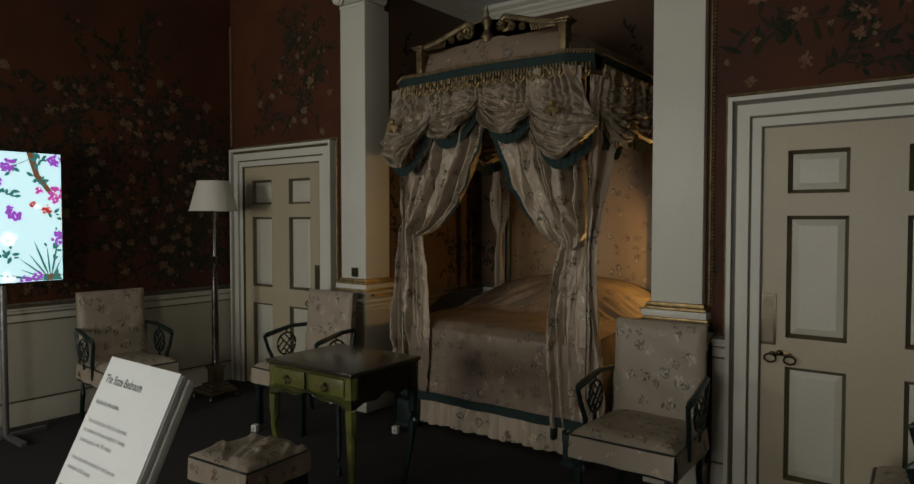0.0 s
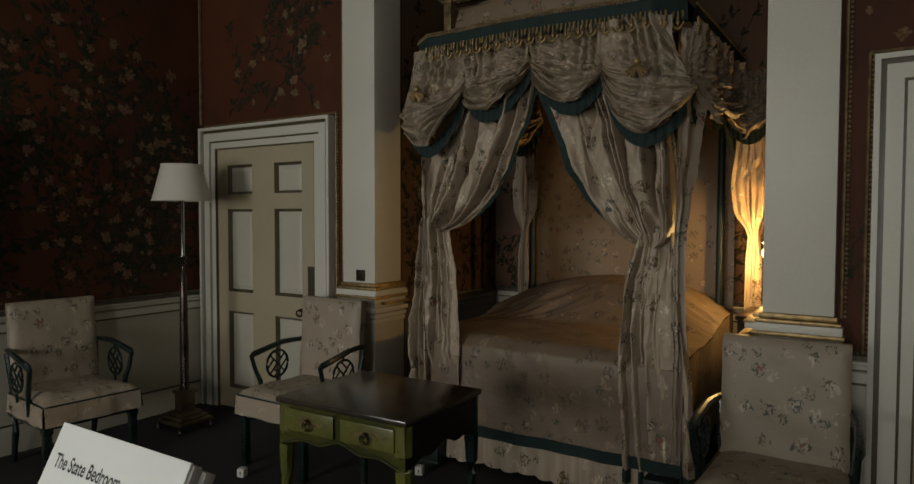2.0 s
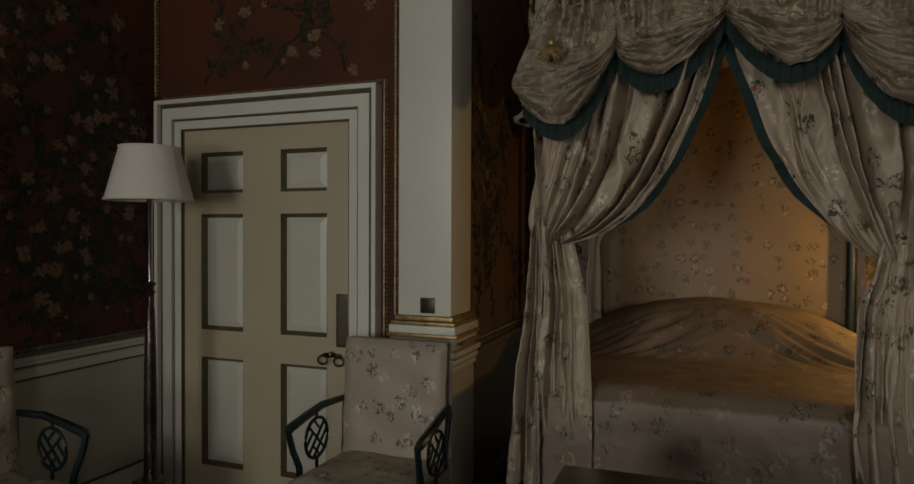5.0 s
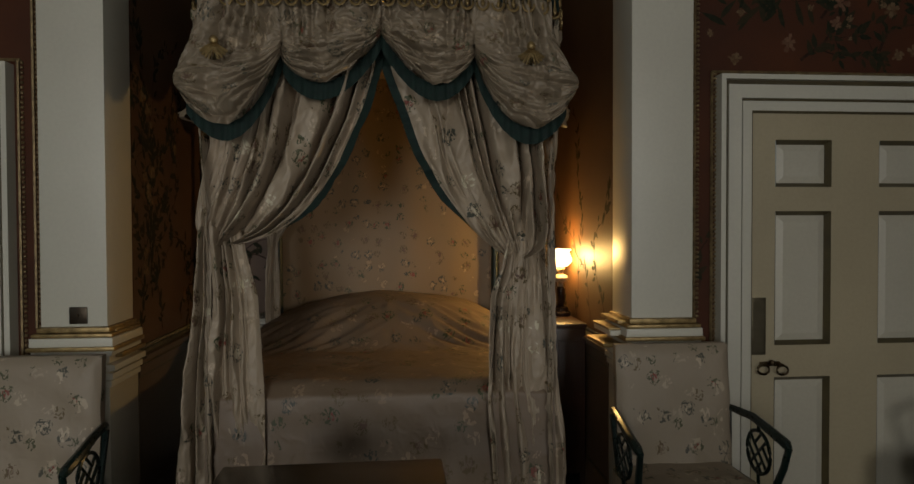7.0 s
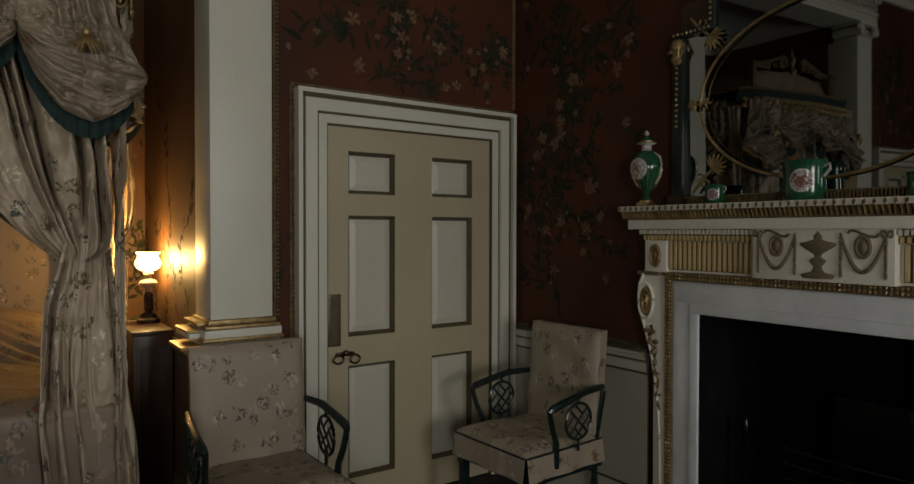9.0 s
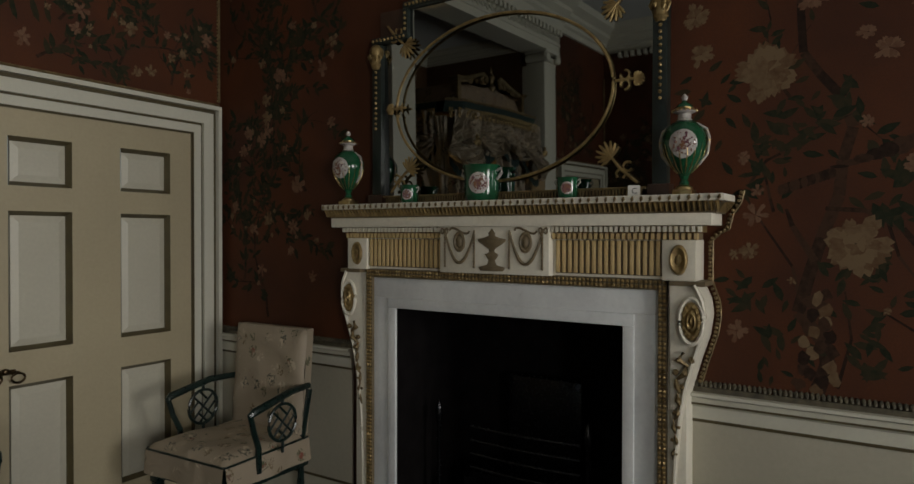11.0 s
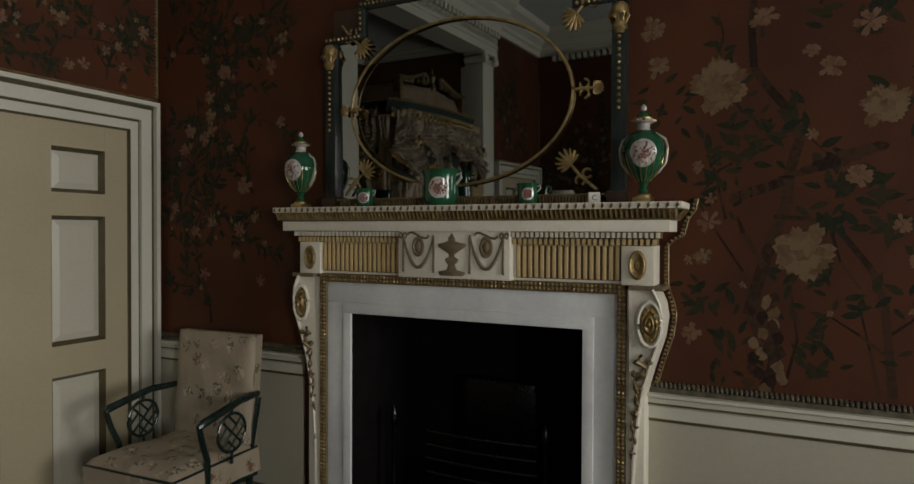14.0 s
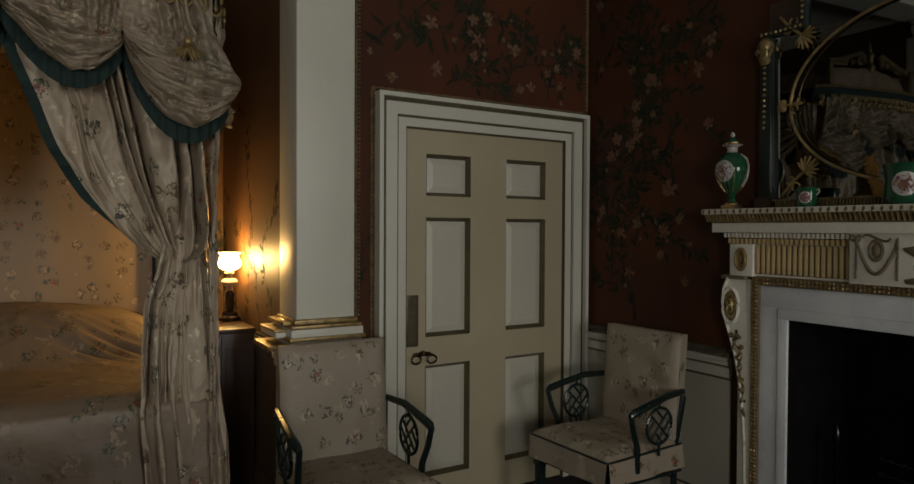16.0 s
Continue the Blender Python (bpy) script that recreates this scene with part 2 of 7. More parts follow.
# ---- building helpers ----
class Shape:
    """Collects simple solids into one bmesh."""

    def __init__(self):
        self.bm = bmesh.new()

    def box(self, x0, x1, y0, y1, z0, z1, bevel=0.0):
        r = bmesh.ops.create_cube(self.bm, size=1.0, matrix=Matrix.LocRotScale(((x0 + x1) / 2, (y0 + y1) / 2, (z0 + z1) / 2), None, (abs(x1 - x0), abs(y1 - y0), abs(z1 - z0))))
        if bevel:
            es = list({e for v in r["verts"] for e in v.link_edges})
            bmesh.ops.bevel(self.bm, geom=es, offset=bevel, segments=2, affect="EDGES", profile=0.6)
        return self

    def faces(self, pts, quads):
        vs = [self.bm.verts.new(p) for p in pts]
        for q in quads:
            self.bm.faces.new([vs[i] for i in q])
        return self

    def lathe(self, prof, at=(0, 0, 0), n=24, squash=(1, 1)):
        """Turns (radius, height) pairs about the upright line through at."""
        rings = []
        for r, z in prof:
            rings.append([self.bm.verts.new((at[0] + squash[0] * r * math.cos(2 * math.pi * k / n), at[1] + squash[1] * r * math.sin(2 * math.pi * k / n), at[2] + z)) for k in range(n)])
        for a, b in zip(rings, rings[1:]):
            for k in range(n):
                self.bm.faces.new((a[k], a[(k + 1) % n], b[(k + 1) % n], b[k]))
        self.bm.faces.new(rings[0][::-1])
        self.bm.faces.new(rings[-1])
        return self

    def tube(self, pts, r, n=8, closed=False):
        """A round rod along pts; r is one radius or one for each point."""
        pts = [Vector(p) for p in pts]
        rs = [float(q) for q in r] if isinstance(r, (list, tuple)) else [r] * len(pts)
        rings = []
        up = Vector((0, 0, 1))
        m = len(pts)
        for i, p in enumerate(pts):
            d = (pts[(i + 1) % m] - pts[i - 1]) if closed else (pts[min(i + 1, m - 1)] - pts[max(i - 1, 0)])
            d.normalize()
            a = d.cross(up)
            if a.length < 0.05:
                a = d.cross(Vector((0, 1, 0.2)))
            a.normalize()
            b = d.cross(a)
            rings.append([self.bm.verts.new(p + rs[i] * (math.cos(2 * math.pi * k / n) * a + math.sin(2 * math.pi * k / n) * b)) for k in range(n)])
        pairs = list(zip(rings, rings[1:])) + ([(rings[-1], rings[0])] if closed else [])
        for a, b in pairs:
            for k in range(n):
                self.bm.faces.new((a[k], a[(k + 1) % n], b[(k + 1) % n], b[k]))
        if not closed:
            self.bm.faces.new(rings[0][::-1])
            self.bm.faces.new(rings[-1])
        return self

    def sheet(self, fn, nu, nv, thick=0.0):
        """A surface from fn(u, v), u and v from 0 to 1; thick gives it a back."""
        g = [[self.bm.verts.new(fn(i / nu, j / nv)) for j in range(nv + 1)] for i in range(nu + 1)]
        fs = [self.bm.faces.new((g[i][j], g[i + 1][j], g[i + 1][j + 1], g[i][j + 1])) for i in range(nu) for j in range(nv)]
        if thick:
            bmesh.ops.solidify(self.bm, geom=fs, thickness=thick)
        return self

    def run(self, prof, a, b, out):
        """Extrudes a moulding profile of (outward, up) pairs from a to b; out is the outward way."""
        a, b, out = Vector(a), Vector(b), Vector(out)
        up = Vector((0, 0, 1))
        va = [self.bm.verts.new(a + p * out + q * up) for p, q in prof]
        vb = [self.bm.verts.new(b + p * out + q * up) for p, q in prof]
        n = len(prof)
        for k in range(n):
            self.bm.faces.new((va[k], va[(k + 1) % n], vb[(k + 1) % n], vb[k]))
        self.bm.faces.new(va[::-1])
        self.bm.faces.new(vb)
        return self


def mesh_of(shape, name, smooth=None):
    bm = shape.bm if isinstance(shape, Shape) else shape
    bmesh.ops.recalc_face_normals(bm, faces=bm.faces)
    me = bpy.data.meshes.new(name)
    bm.to_mesh(me)
    bm.free()
    if smooth is not None:
        me.shade_smooth()
        if smooth:
            me.set_sharp_from_angle(angle=radians(smooth))
    return me


SMALLWORK = ("outline_fillet", "husk_drop", "console_rosette", "bead_string", "anthemion", "gilt_shell")  # tiny carved pieces joined


def part(name, shape, material, parent, label="", smooth=40):
    ob = new(name, mesh_of(shape, name, smooth) if not isinstance(shape, bpy.types.Mesh) else shape)
    if material and not ob.data.materials:
        ob.data.materials.append(material)
    ob.parent = parent
    if label:
        tagged(ob, label)
    if name in SMALLWORK:
        tagged(ob, kind="stuff")
    return ob


def thing(name, label, category, m=None, group="", kind=""):
    ob = new(name)
    ob.empty_display_size = 0.1
    if m is not None:
        ob.matrix_basis = m
    return tagged(ob, label, category, group, kind)


def setting(name, shape, material, label, category, smooth=40):
    ob = part(name, shape, material, None, "", smooth)
    return tagged(ob, label, category, "", "structure")


# ---- structure: the room ----
WX, EX, NY, SY, TOP = -6.05, 0.02, 3.92, -2.0, 4.05
AL, AR, AB = -4.20, -1.845, 5.50  # alcove: sides and back
setting("floor", Shape().box(-6.4, 0.9, -2.9, 6.5, -0.12, 0.0), CARPET, "dark brown patterned carpet covering the whole room", "floor")
setting("ceiling", Shape().box(-6.4, 0.9, -2.9, 6.5, TOP, TOP + 0.15), CEIL, "grey-white plaster ceiling", "ceiling")
T = 0.25
wall_west = setting("wall_west", Shape().box(WX - T, WX, SY, NY, 0, TOP), PAPER, "dark red-brown chinese wallpaper with painted blossoms", "wall")
DL0, DL1, DR0, DR1, DTOP = -5.832, -4.762, -1.255, -0.185, 2.045  # door leaves
bmN = Shape()
for x0, x1, z0 in ((WX - T, DL0, 0), (DL0, DL1, DTOP), (DL1, AL, 0), (AR, DR0, 0), (DR0, DR1, DTOP), (DR1, EX + T, 0)):
    bmN.box(x0, x1, NY, NY + T, z0, TOP)
wall_north = setting("wall_north", bmN, PAPER, "red-brown chinese wallpaper with painted branches above the doors", "wall")
wall_alcove_west = setting("wall_alcove_west", Shape().box(AL - T, AL, NY + T, AB, 0, TOP), ALCPAPER, "dark wallpapered side of the bed alcove", "wall")
wall_alcove_east = setting("wall_alcove_east", Shape().box(AR, AR + T, NY + T, AB, 0, TOP), ALCPAPER, "wallpapered side of the bed alcove lit by the oil lamp", "wall")
wall_alcove_north = setting("wall_alcove_north", Shape().box(AL - T, AR + T, AB, AB + T, 0, TOP), ALCPAPER, "dark wallpapered back of the bed alcove", "wall")
# east wall, pierced by the hearth and by the way in
FC = 1.96
bmE = Shape()
for y0, y1, z0, z1 in ((2.54, NY, 0, TOP), (1.40, 2.54, 1.12, TOP), (0.05, 1.40, 0, TOP), (-1.0, 0.05, 2.15, TOP), (SY, -1.0, 0, TOP)):
    bmE.box(EX, EX + T, y0, y1, z0, z1)
wall_east = setting("wall_east", bmE, PAPER, "red-brown chinese wallpaper with white blossoms and a bird on a branch", "wall")
# unseen window wall, 0.75 m thick so its reveals narrow the daylight
bmS = Shape()
xs = [WX - T, WIN_X[0] - 0.7, WIN_X[0] + 0.7, WIN_X[1] - 0.7, WIN_X[1] + 0.7, EX + T]
for k in range(5):
    if k % 2 == 0:
        bmS.box(xs[k], xs[k + 1], SY - 0.75, SY, 0, TOP)
    else:
        bmS.box(xs[k], xs[k + 1], SY - 0.75, SY, 0, 0.9).box(xs[k], xs[k + 1], SY - 0.75, SY, 2.9, TOP)
wall_south = setting("wall_south", bmS, PAPER, "dark wallpapered window wall", "wall")
# lobby behind the way in
setting("wall_lobby", Shape().box(0.9, 1.0, -1.3, 0.3, 0, TOP).box(EX + T, 0.9, -1.3, -1.2, 0, TOP).box(EX + T, 0.9, 0.2, 0.3, 0, TOP), DADO, "plain pale lobby wall beyond the way in", "wall")
for k, wx in enumerate(WIN_X):
    w = thing("window_%d" % (k + 1), "tall sash window with a drawn pale blind", "window", pose(wx, SY, 0), kind="structure")
    fr = Shape().box(-0.77, -0.7, -0.02, 0.03, 0.85, 2.97).box(0.7, 0.77, -0.02, 0.03, 0.85, 2.97).box(-0.77, 0.77, -0.02, 0.03, 2.9, 2.97).box(-0.81, 0.81, -0.02, 0.09, 0.85, 0.9)
    part("window_frame", fr, WHITE, w)
    part("blind", Shape().box(-0.7, 0.7, -0.66, -0.65, 2.2, 2.9), WHITE, w)
    part("pane", Shape().box(-0.7, 0.7, -0.72, -0.71, 0.9, 2.9), WHITE, w, "pale pane behind the blind")
    # dark reveal linings, unseen, added so the reveals bounce little daylight
    part("light_curbing_lining", Shape().box(-0.7, -0.685, -0.62, -0.02, 0.9, 2.9).box(0.685, 0.7, -0.62, -0.02, 0.9, 2.9), BROWNLINE, w, "unseen dark reveal lining added to curb bounced daylight")


def beads(shape, a, b, step, r, flat=0.7):
    """A row of small low beads from a to b."""
    a, b = Vector(a), Vector(b)
    n = max(1, int((b - a).length / step))
    for k in range(n):
        c = a.lerp(b, (k + 0.5) / n)
        bmesh.ops.create_icosphere(shape.bm, subdivisions=1, radius=r, matrix=Matrix.LocRotScale(c, Euler((0.3 * k, 0.7 * k, 0)), (1, 1, 1)))
    return shape


# ---- doors ----
def door(name, x0, x1, knob_left, label):
    d = thing(name, label, "door", pose((x0 + x1) / 2, NY, 0), kind="structure")
    h = (x1 - x0) / 2
    cols = ((-h + 0.123, -h + 0.406), (h - 0.42, h - 0.135))
    rows = ((0.17, 0.775), (0.93, 1.574), (1.69, 1.915))
    leaf = Shape()
    f, b = -0.015, 0.03
    xs = [-h + 0.004, cols[0][0], cols[0][1], cols[1][0], cols[1][1], h - 0.004]
    for k in (0, 2, 4):
        leaf.box(xs[k], xs[k + 1], f, b, 0.01, DTOP - 0.005)
    zs = [0.01, 0.17, 0.775, 0.93, 1.574, 1.69, 1.915, DTOP - 0.005]
    for k in (1, 3):
        for q in (0, 2, 4, 6):
            leaf.box(xs[k], xs[k + 1], f + 0.0005, b, zs[q], zs[q + 1])
    body = part("leaf", leaf, DRAB, d, "drab painted door leaf")
    for c0, c1 in cols:
        for r0, r1 in rows:
            w, y0, y1 = 0.02, f - 0.002, 0.012
            m = Shape().faces(
                [(c0, y0, r0), (c1, y0, r0), (c1, y0, r1), (c0, y0, r1), (c0 + w, y1, r0 + w), (c1 - w, y1, r0 + w), (c1 - w, y1, r1 - w), (c0 + w, y1, r1 - w)],
                [(0, 1, 5, 4), (1, 2, 6, 5), (2, 3, 7, 6), (3, 0, 4, 7)])
            part("panel_moulding", m, BROWNLINE, body, "olive-brown panel moulding", None)
            s = 0.032
            p = Shape().faces(
                [(c0 + w, y1, r0 + w), (c1 - w, y1, r0 + w), (c1 - w, y1, r1 - w), (c0 + w, y1, r1 - w),
                 (c0 + w + s, y1 - 0.009, r0 + w + s), (c1 - w - s, y1 - 0.009, r0 + w + s), (c1 - w - s, y1 - 0.009, r1 - w - s), (c0 + w + s, y1 - 0.009, r1 - w - s)],
                [(0, 1, 5, 4), (1, 2, 6, 5), (2, 3, 7, 6), (3, 0, 4, 7), (4, 5, 6, 7)])
            part("panel", p, PANEL, body, "pale raised panel", None)
    # architrave: three fasciae with painted lines between
    out = Shape()
    lines = Shape()
    for o0, o1, proud, target in ((0.0, 0.005, 0.034, lines), (0.005, 0.05, 0.035, out), (0.05, 0.062, 0.028, lines), (0.062, 0.125, 0.048, out), (0.125, 0.147, 0.038, lines), (0.147, 0.17, 0.066, out)):
        target.box(-h - o1, -h - o0, -proud, 0.0, 0, DTOP + o1)
        target.box(h + o0, h + o1, -proud, 0.0, 0, DTOP + o1)
        target.box(-h - o0, h + o0, -proud - 0.0004, 0.0, DTOP + o0, DTOP + o1)
    part("architrave", out, WHITE, d, "off-white stepped architrave")
    part("architrave_line", lines, BROWNLINE, d, "olive-brown painted line")
    jamb = Shape().box(-h - 0.004, -h + 0.004, -0.02, 0.2, 0, DTOP).box(h - 0.004, h + 0.004, -0.02, 0.2, 0, DTOP).box(-h, h, -0.02, 0.2, DTOP - 0.005, DTOP + 0.004)
    part("jamb", jamb, BROWNLINE, d)
    s = -1 if knob_left else 1
    part("finger_plate", Shape().box(s * (h - 0.078), s * (h - 0.002), f - 0.006, f, 0.885, 1.16, 0.002).box(s * (h - 0.066), s * (h - 0.014), f - 0.009, f - 0.005, 0.9, 1.145), mat("bronze_plate", (0.17, 0.145, 0.095), None, 30, 0.4, 0.8), d, "dull bronze finger plate")
    kn = Shape()
    kx = s * (h - 0.1)
    kn.box(s * (h - 0.05), s * (h - 0.15), f - 0.006, f, 0.828, 0.852, 0.002)
    for dx, dz in ((-0.045, -0.008), (0.05, -0.012)):
        kn.tube([(kx + dx + 0.028 * math.cos(a), f - 0.028, 0.84 + dz - 0.014 + 0.022 * math.sin(a)) for a in np.linspace(0, 2 * math.pi, 18, endpoint=False)], 0.0055, 6, True)
        kn.tube([(kx + dx, f, 0.85 + dz), (kx + dx, f - 0.032, 0.85 + dz)], 0.008, 8)
    kn.lathe([(0.001, -0.016), (0.014, -0.01), (0.017, 0), (0.014, 0.01), (0.001, 0.016)], (kx, f - 0.022, 0.848), 12)
    part("drop_handle", kn, BRASS, d, "tarnished brass drop handle")
    return d


door("door_1", DL0, DL1, False, "closed six-panel door in drab and cream paint with pale architrave")
door("door_2", DR0, DR1, True, "closed six-panel door beside the chimneypiece, drab and cream paint")

# ---- pilasters ----
RAIL = [(0, -0.10), (0.018, -0.10), (0.018, -0.055), (0.03, -0.045), (0.03, -0.02), (0.05, -0.012), (0.05, 0.0), (0, 0.0)]


def pilaster(name, x0, x1):
    p = thing(name, "tall plain cream pilaster with gilt base mouldings and ionic capital", "pilaster", pose((x0 + x1) / 2, 3.87, 0), kind="structure")
    h = (x1 - x0) / 2
    part("shaft", Shape().box(-h, h, 0, 0.28, 1.075, 3.26, 0.003), WHITE, p)
    part("pedestal", Shape().box(-h - 0.012, h + 0.012, -0.012, 0.30, 0.16, 0.95, 0.003).box(-h - 0.03, h + 0.03, -0.03, 0.31, 0, 0.16, 0.004), DADO, p)
    g = Shape()
    for z0, z1, o in ((0.972, 0.992, 0.045), (1.03, 1.048, 0.03), (1.05, 1.074, 0.014)):
        g.box(-h - o, h + o, -o, 0.28 + o * 0.5, z0, z1, 0.006)
    part("gilt_base_moulding", g, GILT, p, "worn gilt torus mouldings")
    part("base_block", Shape().box(-h - 0.035, h + 0.035, -0.035, 0.295, 0.992, 1.03, 0.004).box(-h - 0.03, h + 0.03, -0.03, 0.295, 0.95, 0.972, 0.003), WHITE, p)
    r = Shape()
    for z, o in ((0.915, 0.05), (0.875, 0.035), (0.84, 0.025)):
        r.box(-h - o, h + o, -o, 0.30, z - 0.028, z, 0.005)
    part("pedestal_rail", r, WHITE, p)
    inner = 1 if x1 < -3 else -1
    for z0, z1, o, m in ((1.042, 1.06, 0.05, GILT), (0.985, 1.012, 0.085, WHITE), (1.012, 1.024, 0.092, GILT), (0.93, 0.95, 0.12, GILT)):
        part("return_moulding", Shape().box(inner * (h - 0.01), inner * (h + (o if inner < 0 else 0.35 * o)), 0.05, 0.32, z0, z1, 0.005), m, p, "stepped moulding turning into the alcove")
    c = Shape().box(-h - 0.005, h + 0.005, -0.005, 0.225, 3.260, 3.285, 0.003).box(-h - 0.03, h + 0.03, -0.045, 0.235, 3.385, 3.420, 0.006)
    part("capital", c, WHITE, p)
    flutes = Shape()
    for k in range(9):
        flutes.box(-h + 0.02 + k * (2 * h - 0.04) / 9 + 0.004, -h + 0.02 + (k + 1) * (2 * h - 0.04) / 9 - 0.004, -0.004, 0.002, 3.290, 3.350, 0.002)
    part("flutes", flutes, WHITE, p)
    for s in (-1, 1):
        v = Shape()
        pts, rs = [], []
        for q in range(40):
            a = q * 0.36
            rr = 0.056 * (1 - q / 46)
            pts.append((s * (h - 0.005) + rr * math.cos(a) * s, -0.028, 3.335 + rr * math.sin(a)))
            rs.append(0.012 * (1 - q / 60))
        v.tube(pts, rs, 6)
        v.tube([(s * (h - 0.005), -0.05, 3.335), (s * (h - 0.005), 0.22, 3.335)], 0.044, 16)
        part("volute", v, WHITE, p, "scrolled ionic volute")
    return p


pilaster("pilaster_1", AL - 0.272, AL + 0.004)
pilaster("pilaster_2", AR - 0.004, AR + 0.29)

# ---- dado, rails, skirting, cornice ----
SKIRT = [(0, 0), (0.028, 0), (0.028, 0.13), (0.018, 0.15), (0.012, 0.175), (0, 0.175)]
CROWN = [(0, 0), (0.03, 0), (0.04, 0.06), (0.07, 0.08), (0.07, 0.12), (0.14, 0.17), (0.14, 0.21), (0.24, 0.26), (0.26, 0.33), (0, 0.33)]
RT = 0.885
dado_runs = [((WX, SY, 0), (WX, NY, 0), (1, 0, 0)), ((DL1 + 0.165, NY, 0), (AL - 0.33, NY, 0), (0, -1, 0)), ((AR + 0.34, NY, 0), (DR0 - 0.166, NY, 0), (0, -1, 0)),
             ((EX, 2.86, 0), (EX, NY, 0), (-1, 0, 0)), ((EX, 0.065, 0), (EX, 1.2, 0), (-1, 0, 0)), ((EX, SY, 0), (EX, -1.1, 0), (-1, 0, 0)),
             ((AL, 4.19, 0), (AL, AB, 0), (1, 0, 0)), ((AR, 4.19, 0), (AR, AB, 0), (-1, 0, 0)), ((AL, AB, 0), (AR, AB, 0), (0, -1, 0)), ((WX, SY, 0), (EX, SY, 0), (0, 1, 0))]
# the cream dado again, with the alcove's warm shade put into its colour
SHADEDDADO = mat("shade_browned_dado_paint", (0.16, 0.105, 0.06), (0.12, 0.08, 0.045), 2.0, 0.4, bump=0.05)
ln, fi, gd = Shape(), Shape(), Shape()
for a, b, o in dado_runs:
    a, b, o = Vector(a), Vector(b), Vector(o)
    up = Vector((0, 0, 1))
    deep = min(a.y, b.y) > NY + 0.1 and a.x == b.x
    setting("dado", Shape().run([(0, 0.17), (0.012, 0.17), (0.012, RT - 0.09), (0, RT - 0.09)], a, b, o), SHADEDDADO if deep else DADO, "cream painted dado panelling below the wallpaper" if not deep else "cream dado panelling in the bed alcove, its shade put into brown colour", "dado")
    setting("dado_rail", Shape().run([(p, q + RT) for p, q in RAIL], a, b, o), SHADEDDADO if deep else WHITE, "moulded dado rail along the wallpaper", "dado rail")
    setting("baseboard", Shape().run(SKIRT, a, b, o), SHADEDDADO if deep else DADO, "painted skirting board", "baseboard")
    ln.run([(0.012, RT - 0.112), (0.016, RT - 0.112), (0.016, RT - 0.1), (0.012, RT - 0.1)], a, b, o)
    ln.run([(0.03, RT - 0.045), (0.033, RT - 0.045), (0.033, RT - 0.038), (0.03, RT - 0.038)], a, b, o)
    ln.run([(0.012, 0.176), (0.016, 0.176), (0.016, 0.188), (0.012, 0.188)], a, b, o)
    if o.y != 1:
        gd.run([(0, RT), (0.02, RT), (0.014, RT + 0.018), (0, RT + 0.018)], a, b, o)
        n_g = int((b - a).length / 0.0165)
        for k in range(n_g):
            c = a.lerp(b, (k + 0.5) / n_g) + up * (RT + 0.028) + o * 0.004
            bmesh.ops.create_icosphere(gd.bm, subdivisions=1, radius=0.0088, matrix=Matrix.LocRotScale(c, None, (1, 1, 1.75)))
setting("trim_lines", ln, BROWNLINE, "thin olive-brown painted lines along the rail", "trim")
# gilt fillets round the paper
beadrows = [((AR + 0.315, NY - 0.008, RT + 0.18), (AR + 0.315, NY - 0.008, 3.3)), ((DR0 - 0.19, NY - 0.008, RT + 0.03), (DR0 - 0.19, NY - 0.008, 2.235)), ((DR0 - 0.19, NY - 0.008, 2.235), (EX - 0.02, NY - 0.008, 2.235)),
            ((EX - 0.014, NY - 0.014, 2.25), (EX - 0.014, NY - 0.014, 3.4)), ((AL - 0.31, NY - 0.008, RT + 0.18), (AL - 0.31, NY - 0.008, 3.3)), ((DL1 + 0.19, NY - 0.008, RT + 0.03), (DL1 + 0.19, NY - 0.008, 2.235)),
            ((DL0 - 0.165, NY - 0.008, 2.235), (DL1 + 0.19, NY - 0.008, 2.235)), ((WX + 0.01, NY - 0.012, 2.25), (WX + 0.01, NY - 0.012, 3.4)), ((EX - 0.004, 0.115, RT + 0.03), (EX - 0.004, 0.115, 3.3))]
for a, b in beadrows:
    fi.tube([a, b], 0.007, 5)
    w = Vector((0.016, 0, 0)) if abs(a[0] - EX) > 0.02 else Vector((0, 0.016, 0))
    beads(fi, Vector(a) + w, Vector(b) + w, 0.0215, 0.0085)
setting("gilt_fillet", fi, DULLGILT, "narrow tarnished gilt fillet edging the wallpaper", "fillet", None)
setting("gadroon_fillet", gd, mat("dark_silvered_gadroon", (0.15, 0.13, 0.085), (0.07, 0.062, 0.045), 30, 0.5, 0.4, bump=0.3, fine=90), "dark silvered gadrooned fillet along the dado rail", "fillet", None)
# corner trim and way in
tr = Shape().box(EX - 0.03, EX + T, 0.0, 0.062, 0, 2.3, 0.004).box(EX - 0.03, EX + T, -1.06, -1.0, 0, 2.3, 0.004).box(EX - 0.03, EX + T, -1.06, 0.062, 2.15, 2.3, 0.004)
setting("trim_way_in", tr, WHITE, "off-white painted opening lining beside the wallpaper", "door trim")
setting("ceiling_alcove", Shape().box(AL, AR, 4.165, AB, 3.60, 3.66), CEIL, "grey plaster ceiling of the bed alcove", "ceiling")
ac = Shape()
